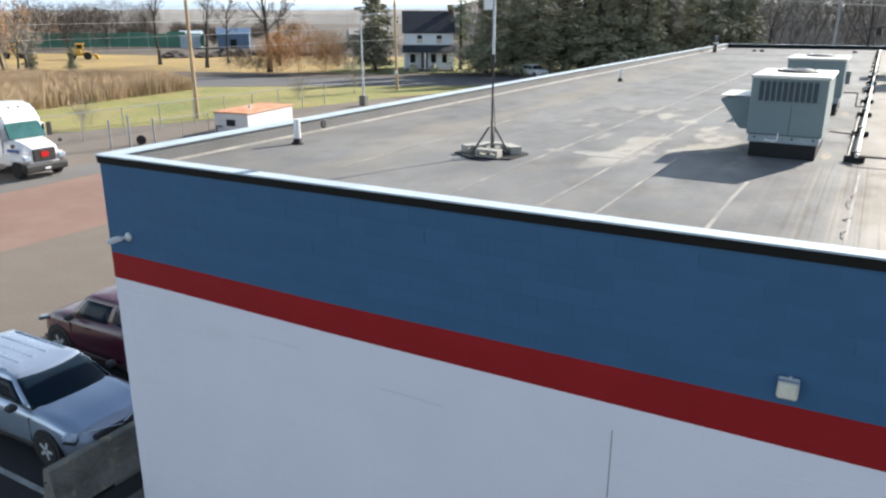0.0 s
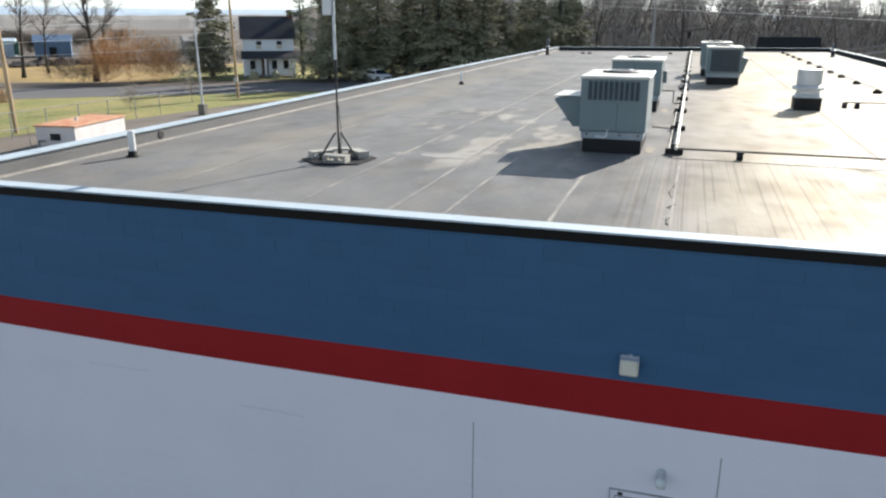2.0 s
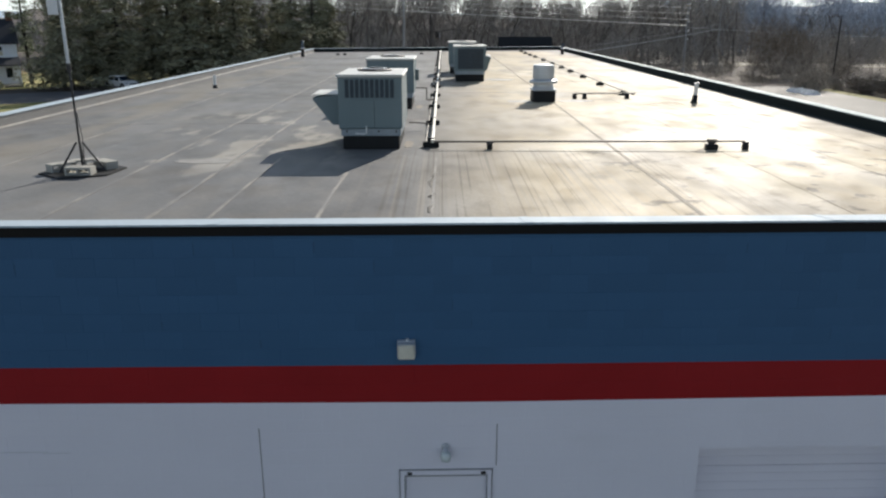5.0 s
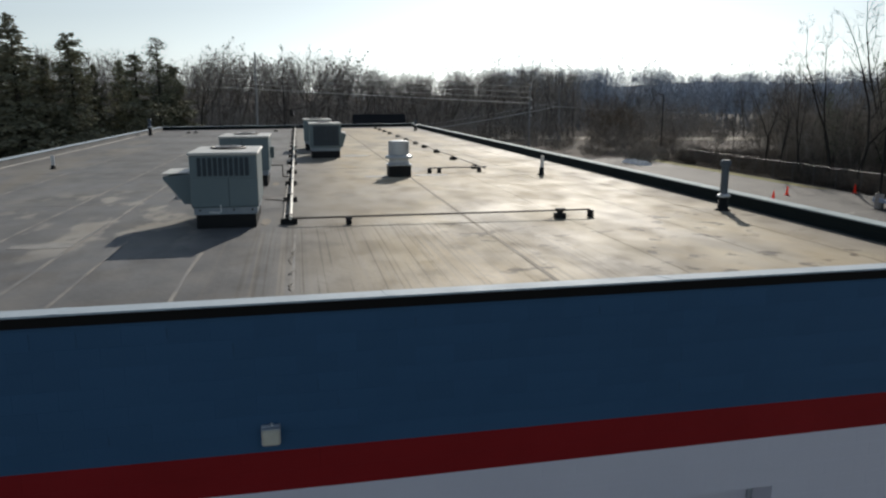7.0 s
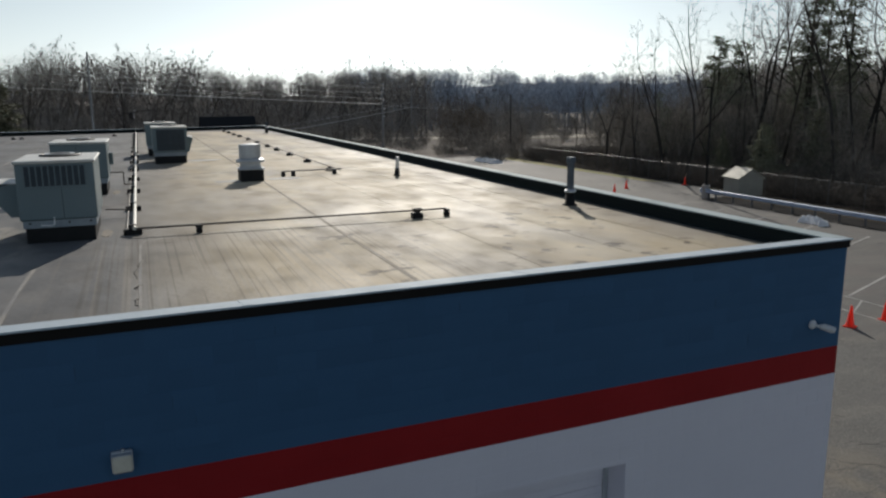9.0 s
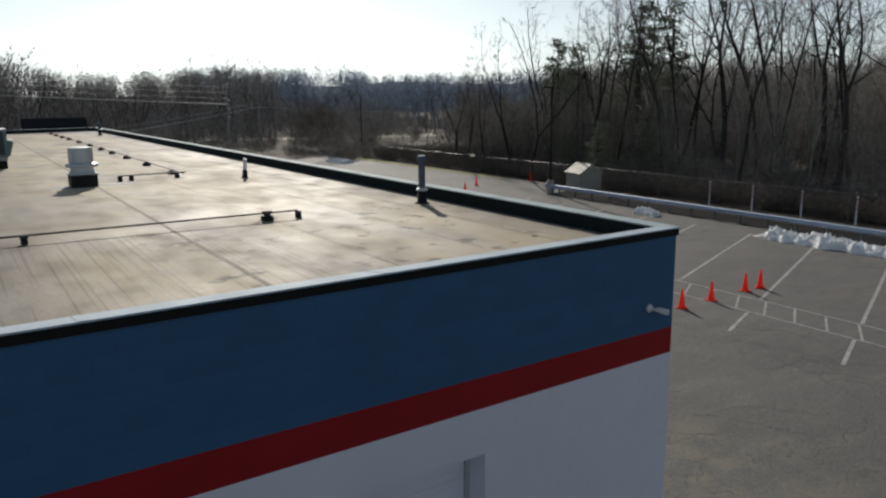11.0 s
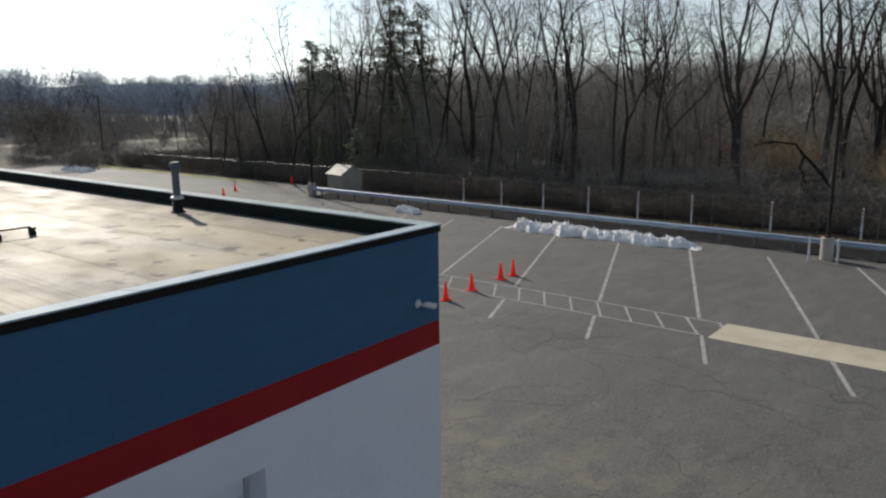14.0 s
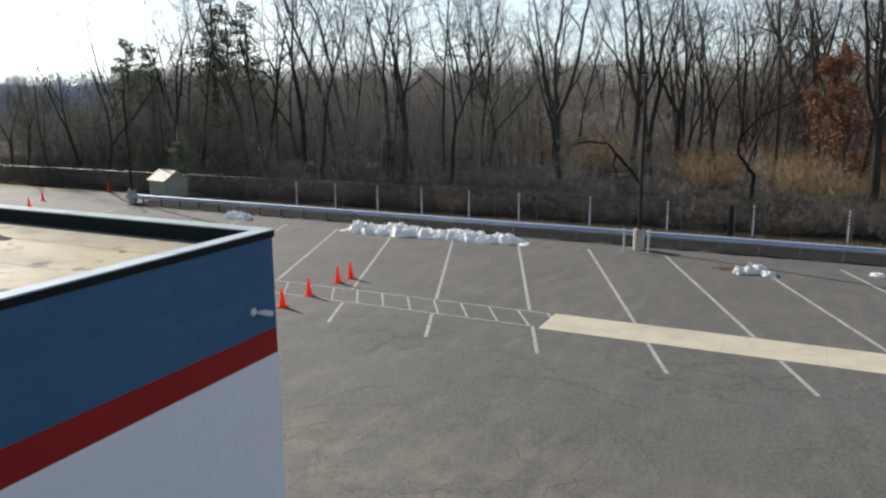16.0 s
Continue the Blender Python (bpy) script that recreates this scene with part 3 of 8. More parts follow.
def front_wall():
    wall = solid("wall_front", wall_core(), WHITE, "painted block wall in blue, red and white bands", "wall", kind="structure", at=MF.copy())
    part("red_core", boxed((0.0, 0.0, 3.946), (F_LEN, W_T, 4.352)), RED, wall)
    part("blue_core", boxed((0.0, 0.0, 4.352), (F_LEN, W_T, 5.822)), BLUE, wall)
    part("cut_course", boxed((0.0, -0.0022, 5.777), (F_LEN, -0.0002, 5.822)), BLUE, wall)
    course, length, gap, depth = 0.2032, 0.4064, 0.002, 0.0022
    shared = {}
    rnd = random.Random(3)

    def brick_verts(u0, u1, z0, z1, d):
        b = 0.003
        return [(u0, 0.0, z0), (u1, 0.0, z0), (u1, 0.0, z1), (u0, 0.0, z1), (u0 + b, -d, z0 + b), (u1 - b, -d, z0 + b), (u1 - b, -d, z1 - b), (u0 + b, -d, z1 - b)]

    faces = [(4, 5, 6, 7), (0, 1, 5, 4), (1, 2, 6, 5), (2, 3, 7, 6), (3, 0, 4, 7)]
    joined = {"blue": ([], []), "red": ([], []), "white": ([], [])}
    row, z = 0, 5.775
    singles = []
    while z > 0.01:
        z0 = max(0.0, z - course)
        colour = "blue" if row < 7 else "red" if row < 9 else "white"
        u = -length / 2 if row % 2 else 0.0
        while u < F_LEN - 0.02:
            a, b = max(0.0, u) + gap / 2, min(F_LEN, u + length) - gap / 2
            hole = any(a < o[1] + 0.02 and b > o[0] - 0.02 and z0 < o[3] + 0.02 for o in (DOOR, DOCK))
            if b - a > 0.03:
                if row < 6 and b - a > 0.40:
                    singles.append(((a + b) / 2, (z + z0) / 2, rnd.uniform(0.0, 1.0)))
                elif hole:
                    for c0, c1, e0, e1 in split_block(a, b, z0 + gap / 2, z - gap / 2):
                        add_joined(joined[colour], brick_verts(c0, c1, e0, e1, depth), faces)
                else:
                    add_joined(joined[colour], brick_verts(a, b, z0 + gap / 2, z - gap / 2, depth + rnd.uniform(-0.0005, 0.0005)), faces)
            u += length
        z, row = z0, row + 1
    for colour, (vs, fs) in joined.items():
        ob = part("blocks", mesh_of("blocks", vs, fs), {"blue": BLUE, "red": RED, "white": WHITE}[colour], wall, colour + " painted blocks")
        tagged(ob, kind="stuff")
    for i in range(4):
        h = length / 2 - gap / 2
        shared[i] = mesh_of("block", brick_verts(-h, h, -course / 2 + gap / 2, course / 2 - gap / 2, depth + (i - 1.5) * 0.0004), faces)
        shared[i].materials.append(BLUE)
    return wall, singles, shared


def split_block(a, b, z0, z1):
    """What is left of a block beside the openings."""
    out = [(a, b, z0, z1)]
    for o in (DOOR, DOCK):
        nxt = []
        for c0, c1, e0, e1 in out:
            if c1 <= o[0] or c0 >= o[1] or e0 >= o[3] or e1 <= o[2]:
                nxt.append((c0, c1, e0, e1))
                continue
            if c0 < o[0] - 0.01:
                nxt.append((c0, o[0], e0, e1))
            if c1 > o[1] + 0.01:
                nxt.append((o[1], c1, e0, e1))
            if e1 > o[3] + 0.005:
                nxt.append((max(c0, o[0]), min(c1, o[1]), o[3], e1))
            if e0 < o[2] - 0.005:
                nxt.append((max(c0, o[0]), min(c1, o[1]), e0, o[2]))
        out = nxt
    return out


def add_joined(store, vs, fs):
    k = len(store[0])
    store[0].extend(vs)
    store[1].extend(tuple(i + k for i in f) for f in fs)


def wall_core():
    """The front wall with its two openings through it."""
    bm = bmesh.new()
    us = [0.0, DOOR[0], DOOR[1], DOCK[0], DOCK[1], F_LEN]
    for i, (a, b) in enumerate(zip(us, us[1:])):
        if i in (1, 3):
            o = DOOR if i == 1 else DOCK
            box(bm, (a, 0.0, 0.0), (b, W_T, o[2]))
            box(bm, (a, 0.0, o[3]), (b, W_T, 3.946))
        else:
            box(bm, (a, 0.0, 0.0), (b, W_T, 3.946))
    return bm


wall_front, block_spots, block_meshes = front_wall()


def band_slope(u, z=4.4):
    """The painted bands run slightly out of level along the front."""
    x = FL.x + u
    hi = np.interp(x, (-9.84, -8.5, -5.7, 0.5, 9.2), (0.088, 0.070, 0.015, 0.0, 0.01))
    lo = np.interp(x, (-9.84, -8.5, -5.7, 0.5, 9.2), (0.086, 0.068, 0.003, -0.045, 0.0))
    f = min(1.0, max(0.0, (z - 3.95) / 0.4))
    return lo + (hi - lo) * f


for ob in [wall_front] + list(wall_front.children):
    if "block" not in ob.name:
        bm = bmesh.new()
        bm.from_mesh(ob.data)
        for k in range(1, 16):
            bmesh.ops.bisect_plane(bm, geom=bm.verts[:] + bm.edges[:] + bm.faces[:], plane_co=(F_LEN * k / 16, 0, 0), plane_no=(1, 0, 0))
        bm.to_mesh(ob.data)
        bm.free()
    for v in ob.data.vertices:
        if v.co.z > 3.7:
            v.co.z += band_slope(v.co.x, v.co.z)
for name, a, b, label in (("wall_left", FL, BL, "painted block side wall facing the yard"), ("wall_right", FR, BR, "painted block side wall facing the parking lot"), ("wall_back", BL, BR, "plain painted back wall")):
    d = (b - a).normalized()
    s = Vector((d.y, -d.x)) * W_T
    if name != "wall_left":
        s = -s
    a2, b2 = (a + d * (W_T + 0.003), b - d * 0.003) if name != "wall_back" else (a + d * (W_T + 0.003), b - d * (W_T + 0.003))
    w = solid(name, prism(bmesh.new(), [a2, b2, b2 + s, a2 + s], 0.0, 3.946), WHITE, label, "wall", kind="structure")
    part("red_band", prism(bmesh.new(), [a2, b2, b2 + s, a2 + s], 3.946, 4.352), RED, w, "red painted band")
    part("blue_band", prism(bmesh.new(), [a2, b2, b2 + s, a2 + s], 4.352, 5.826), BLUE, w, "blue painted band")

# roof deck and parapet
roof = bmesh.new()
poly = inset(W_T + 0.004)
prism(roof, poly, ROOF_Z - 0.25, ROOF_Z)
roof_ob = solid("roof", roof, ROOF, "flat grey rubber roof with dusty stains, seams and painted sun sheen", "roof", kind="structure")
# Lit copy of PARAPET_IN: sunlight on the left parapet painted as grey.
PAR = mat("sunlit_parapet_flashing", (0.15, 0.15, 0.15), (0.11, 0.11, 0.11), rough=0.6, scale=0.8, fine=16, bump=0.15)
inn, mid, out_ = inset(W_T), inset(W_T + 0.03), inset(-0.018)
names = ("front", "right", "back", "left")
for i, nm in enumerate(names):
    j = (i + 1) % 4
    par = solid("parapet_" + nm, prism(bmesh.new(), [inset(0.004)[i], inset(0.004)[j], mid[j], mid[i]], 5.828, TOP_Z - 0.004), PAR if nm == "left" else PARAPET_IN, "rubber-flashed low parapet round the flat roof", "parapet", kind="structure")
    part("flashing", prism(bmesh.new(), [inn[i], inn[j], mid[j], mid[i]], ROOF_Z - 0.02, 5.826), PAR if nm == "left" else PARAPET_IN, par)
    cant = bmesh.new()
    m2 = inset(W_T + 0.07)
    vs = [cant.verts.new((*p, z)) for p, z in ((mid[i], ROOF_Z + 0.03), (mid[j], ROOF_Z + 0.03), (m2[j], ROOF_Z + 0.004), (m2[i], ROOF_Z + 0.004), (mid[i], ROOF_Z - 0.01), (mid[j], ROOF_Z - 0.01), (m2[j], ROOF_Z - 0.01), (m2[i], ROOF_Z - 0.01))]
    for f in ((0, 1, 2, 3), (0, 4, 5, 1), (2, 6, 7, 3), (4, 7, 6, 5), (0, 3, 7, 4), (1, 5, 6, 2)):
        cant.faces.new([vs[k] for k in f])
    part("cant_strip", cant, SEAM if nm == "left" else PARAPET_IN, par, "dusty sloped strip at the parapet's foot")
    ctop = inset(W_T + 0.06)
    lip = Vector((0, 0.05 if nm == "front" else 0))
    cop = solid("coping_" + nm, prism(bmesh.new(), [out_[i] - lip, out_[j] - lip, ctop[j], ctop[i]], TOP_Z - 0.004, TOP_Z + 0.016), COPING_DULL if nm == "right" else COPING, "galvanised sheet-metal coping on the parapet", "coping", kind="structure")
    fo = inset(-0.012)
    part("fascia", prism(bmesh.new(), [fo[i] - lip * 0.5, fo[j] - lip * 0.5, inset(0.002)[j], inset(0.002)[i]], 5.815, TOP_Z - 0.005), FASCIA, cop, "dark bronze drip edge")
    # lapped joints between coping lengths
    a, b = out_[i] - lip, out_[j] - lip
    c, d = ctop[i], ctop[j]
    count = int((b - a).length / 3.05)
    for k in range(1, count):
        f0 = (k + 0.37) / count
        f1 = f0 + 0.09 / (b - a).length
        q = [a.lerp(b, f0), a.lerp(b, f1), c.lerp(d, f1), c.lerp(d, f0)]
        part("lap_plate", prism(bmesh.new(), q, TOP_Z + 0.016, TOP_Z + 0.0195), COPING_DULL if nm == "right" else COPING, cop)

# seams of the rubber sheets
seams = [(-7.0, 9, 55, 0.05, SEAM), (-4.70, 7.5, 57, 0.06, SEAM), (-3.45, 7.5, 57, 0.06, SEAM), (-2.73, 7.5, 12.4, 0.045, SEAM), (-1.46, 7.5, 11.2, 0.05, SEAM), (-0.12, 7.6, 12.6, 0.035, SEAM), (3.1, 7.6, 58, 0.06, SEAM_DARK), (4.95, 8.5, 59, 0.05, ROOF), (6.6, 9.0, 59, 0.05, ROOF), (7.9, 8.5, 60, 0.06, ROOF)]
for x, y0, y1, w, m_ in seams:
    bm = bmesh.new()
    rnd = random.Random(int(x * 100))
    y, px = y0, x
    while y < y1:
        ny = min(y1, y + 2.5)
        nx = x + (ny - y0) * 0.004 + rnd.uniform(-0.02, 0.02)
        ribbon(bm, (px, y), (nx, ny), w, ROOF_Z + 0.001, 0.006 if m_ is SEAM else 0.003)
        y, px = ny, nx
    part("lap_seam", bm, m_, roof_ob, "lapped membrane seam")
for y, x0, x1 in ((16.9, -9.4, -3.5), (24.5, -9.4, 9.0), (36.0, -9.4, 9.2), (48.0, -9.4, 9.3)):
    part("lap_seam", ribbon(bmesh.new(), (x0, y), (x1, y + 0.1), 0.07, ROOF_Z - 0.001, 0.004), SEAM, roof_ob, "lapped membrane seam")


# raised ripple of loose membrane near the pipe
for y0_, y1_, w_ in ((10.05, 11.45, 0.024), (8.55, 9.15, 0.014), (9.45, 9.75, 0.012)):
    rip, last = bmesh.new(), None
    for k in range(15):
        f = k / 14
        y = y0_ + (y1_ - y0_) * f
        x = -0.13 + 0.035 * math.sin(f * 5.2 + y0_) + 0.012 * math.sin(f * 17)
        half, up = w_ * (0.25 + math.sin(math.pi * f) ** 0.6 * (0.75 + 0.25 * math.sin(f * 23))), 0.016 * math.sin(math.pi * f) + 0.002
        ring = [rip.verts.new((x + dx * half, y, ROOF_Z - 0.002 + dz * up)) for dx, dz in ((-1, 0), (-0.55, 0.75), (0, 1), (0.55, 0.75), (1, 0))]
        if last:
            for u_, v_ in zip(range(4), range(1, 5)):
                rip.faces.new((last[u_], last[v_], ring[v_], ring[u_]))
        last = ring
    part("loose_ripple", rip, PUCKER, roof_ob, "puckered seam", smooth=True)


# ---- things on the front wall ----
def on_front(x, z, out=0.004):
    return MF @ Matrix.Translation((U(x), -out, z))


door = thing("door_1", "white painted hollow metal service door in its frame", "door", MF.copy(), kind="structure")
u0, u1, z0, z1 = DOOR
fr = bmesh.new()
box(fr, (u0 + 0.002, -0.022, z0), (u0 + 0.05, 0.12, z1 - 0.002), 0.004)
box(fr, (u1 - 0.05, -0.022, z0), (u1 - 0.002, 0.12, z1 - 0.002), 0.004)
box(fr, (u0 + 0.052, -0.022, z1 - 0.06), (u1 - 0.052, 0.12, z1 - 0.002), 0.004)
part("door_frame", fr, WHITE, door)
leaf = part("door_leaf", boxed((u0 + 0.055, 0.022, z0 + 0.012), (u1 - 0.055, 0.066, z1 - 0.065), 0.004), WHITE, door)
part("door_handle", rod(rod(bmesh.new(), (u1 - 0.13, 0.022, z0 + 1.0), (u1 - 0.13, -0.04, z0 + 1.0), 0.022), (u1 - 0.13, -0.045, z0 + 1.0), (u1 - 0.24, -0.045, z0 + 1.0), 0.011), GALV, leaf)
for zz in (0.3, 1.1, 1.88):
    part("hinge", rod(bmesh.new(), (u0 + 0.06, 0.012, z0 + zz), (u0 + 0.06, 0.012, z0 + zz + 0.11), 0.011, n=8), GALV, leaf)
# Gap shadows round the frame and leaf are drawn as thin grey strips.
GAP = mat("door_gap_shadow", (0.27, 0.27, 0.285), (0.36, 0.36, 0.38), rough=0.9, scale=6, bump=0.0)
for lo_, hi_ in (((u0 - 0.012, -0.0245, z1 + 0.001), (u1 + 0.012, -0.003, z1 + 0.012)), ((u0 - 0.011, -0.0245, z0), (u0 - 0.001, -0.003, z1)), ((u1 + 0.001, -0.0245, z0), (u1 + 0.009, -0.003, z1))):
    part("caulk_line", boxed(lo_, hi_), GAP, door, "caulk round the frame in gap-shadow grey")
for lo_, hi_ in (((u0 + 0.05, -0.0235, z1 - 0.075), (u1 - 0.05, 0.03, z1 - 0.063)), ((u0 + 0.046, -0.0235, z0), (u0 + 0.055, 0.03, z1 - 0.065)), ((u1 - 0.055, -0.0235, z0), (u1 - 0.046, 0.03, z1 - 0.065))):
    part("leaf_gap", boxed(lo_, hi_), GAP, door, "grey strip painted as the gap shadow round the leaf")
for x_ in (u0 + 0.11, u1 - 0.09):
    part("closer_bracket", boxed((x_ - 0.03, -0.032, z1 - 0.05), (x_ + 0.025, -0.0235, z1 - 0.012), 0.006), DARKTRIM, door, "black closer bracket")
solid("door_landing", boxed((u0 - 0.35, -1.25, 0.012), (u1 + 0.35, -0.006, 0.915), 0.015), OLDCON, "plain concrete landing under the service door", "landing", kind="structure", at=MF.copy())

dock = thing("door_2", "white sectional overhead door set back in a deep opening", "overhead door", MF.copy(), kind="structure")
u0, u1, z0, z1 = DOCK
for k in range(5):
    h = (z1 - z0 - 0.01) / 5
    p = bmesh.new()
    box(p, (u0 + 0.06, 0.40, z0 + k * h), (u1 - 0.06, 0.445, z0 + (k + 1) * h - 0.006), 0.006)
    for q in range(3):
        box(p, (u0 + 0.06, 0.392, z0 + k * h + h * (0.2 + 0.25 * q)), (u1 - 0.06, 0.402, z0 + k * h + h * (0.28 + 0.25 * q)), 0.003)
    part("door_panel", p, WHITE, dock, "ribbed white door section")
jb = bmesh.new()
box(jb, (u0 - 0.10, W_T + 0.003, z0), (u0 - 0.002, 0.47, z1 + 0.1))
box(jb, (u1 + 0.002, W_T + 0.003, z0), (u1 + 0.10, 0.47, z1 + 0.1))
box(jb, (u0, W_T + 0.003, z1 + 0.002), (u1, 0.47, z1 + 0.1))
part("jamb", jb, WHITE, dock)
for uu in (u0 + 0.03, u1 - 0.03):
    part("guide_rail", boxed((uu - 0.025, 0.36, z0), (uu + 0.025, 0.44, z1 - 0.002), 0.004), GALV, dock)
part("sill_plate", boxed((u0, -0.02, z0 - 0.02), (u1, 0.5, z0 - 0.004), 0.003), OLDCON, dock)
# open head joints that show as short dark slots
SLOT = mat("open_joint_shadow", (0.026, 0.066, 0.125), (0.034, 0.086, 0.165), rough=0.9, scale=9, bump=0.0)
g_slot = random.Random(31)
for k in range(24):
    row_ = g_slot.randrange(6)
    u_ = 0.4064 * g_slot.randrange(2, 44) - (0.2032 if row_ % 2 else 0.0)
    z_ = 5.775 - 0.2032 * (row_ + 1) + g_slot.uniform(0.01, 0.05)
    h_ = g_slot.uniform(0.07, 0.15)
    part("open_joint", boxed((u_ - 0.004, -0.0036, z_ + band_slope(u_, z_)), (u_ + g_slot.uniform(0.001, 0.006), -0.0005, z_ + h_ + band_slope(u_, z_))), SLOT, wall_front)
# caulked control joints
for x, za, zb in ((-2.01, 0.05, 3.61), (0.61, 3.11, 3.63)):
    part("control_joint", boxed((U(x) - 0.006, -0.0075, za), (U(x) + 0.006, -0.001, zb)), mat("grey_caulk", (0.33, 0.33, 0.35), rough=0.8), wall_front, "grey caulked joint")
HAIRLINE = mat("grey_hairline_crack", (0.52, 0.52, 0.56), (0.66, 0.66, 0.70), rough=0.8, scale=3)
part("patch_line", boxed((U(-0.40), -0.0075, 3.60), (U(0.60), -0.002, 3.612)), WHITE, wall_front)
for x0_, x1_, zz in ((-5.0, -4.35, 3.345), (-4.4, -4.1, 3.33), (-7.2, -6.3, 3.62)):
    part("patch_line", boxed((U(x0_), -0.0072, zz), (U(x1_), -0.002, zz + 0.008)), HAIRLINE, wall_front, "thin settlement crack")

wp = thing("wall_light", "square wall-pack light with a cream lens and grey hood", "wall light", on_front(-0.375, 4.56))
part("back_box", boxed((-0.095, -0.06, -0.095), (0.095, -0.001, 0.10), 0.012), GALV, wp)
part("lens", boxed((-0.092, -0.13, -0.092), (0.092, -0.061, 0.075), 0.02), mat("cream_lens", (0.68, 0.66, 0.56), (0.60, 0.58, 0.49), rough=0.35, scale=8, bump=0.02), wp, "cream plastic lens")
part("hood", boxed((-0.094, -0.122, 0.077), (0.094, -0.061, 0.088), 0.004), GALV, wp)
part("photocell", rod(bmesh.new(), (0.01, -0.06, 0.10), (0.01, -0.06, 0.13), 0.016, n=10), GALV, wp)

bl = thing("door_lamp", "small glass jar lamp over the service door", "wall lamp", on_front(0.04, 3.33))
part("canopy", lathe(bmesh.new(), [(0.045, 0), (0.05, 0.01), (0.03, 0.035)], 14), GALV, bl).matrix_basis = pose(0, -0.001, 0.03, 90)
part("holder", rod(bmesh.new(), (0, -0.03, 0.03), (0, -0.09, -0.01), 0.028, 0.035, 12), GALV, bl)
part("glass_jar", lathe(bmesh.new(), [(0.02, -0.10), (0.05, -0.085), (0.06, -0.045), (0.055, 0.0), (0.035, 0.02)], 16, (0, -0.10, 0.0)), mat("frosted_jar", (0.60, 0.66, 0.66), (0.5, 0.56, 0.57), rough=0.15, scale=10, bump=0.0, spec=0.8), bl, "milky glass jar", smooth=True)


def security_camera(x, z, side):
    c = thing("security_camera", "white bullet security camera on a ball mount", "camera", on_front(x, z), "cameras on the front wall")
    part("mount", lathe(bmesh.new(), [(0.065, 0), (0.07, 0.015), (0.05, 0.04), (0.02, 0.055)], 16), PVC, c, smooth=True).matrix_basis = pose(0, 0, 0, 90)
    part("arm", rod(bmesh.new(), (0, -0.05, 0), (side * 0.05, -0.10, -0.01), 0.022, 0.02, 10), PVC, c)
    a, b = Vector((side * 0.04, -0.10, -0.005)), Vector((side * 0.17, -0.20, -0.055))
    body = part("housing", rod(bmesh.new(), a, b, 0.038, 0.042, 14), PVC, c, smooth=False)
    part("front_glass", rod(bmesh.new(), b, b + (b - a).normalized() * 0.012, 0.034, 0.03, 14), GLASS, body)
    part("sunshield", rod(bmesh.new(), a.lerp(b, 0.25) + Vector((0, 0, 0.012)), b + (b - a).normalized() * 0.03 + Vector((0, 0, 0.012)), 0.042, 0.046, 14), PVC, body)


security_camera(-9.40, 4.74, -1)
security_camera(8.60, 4.75, 1)


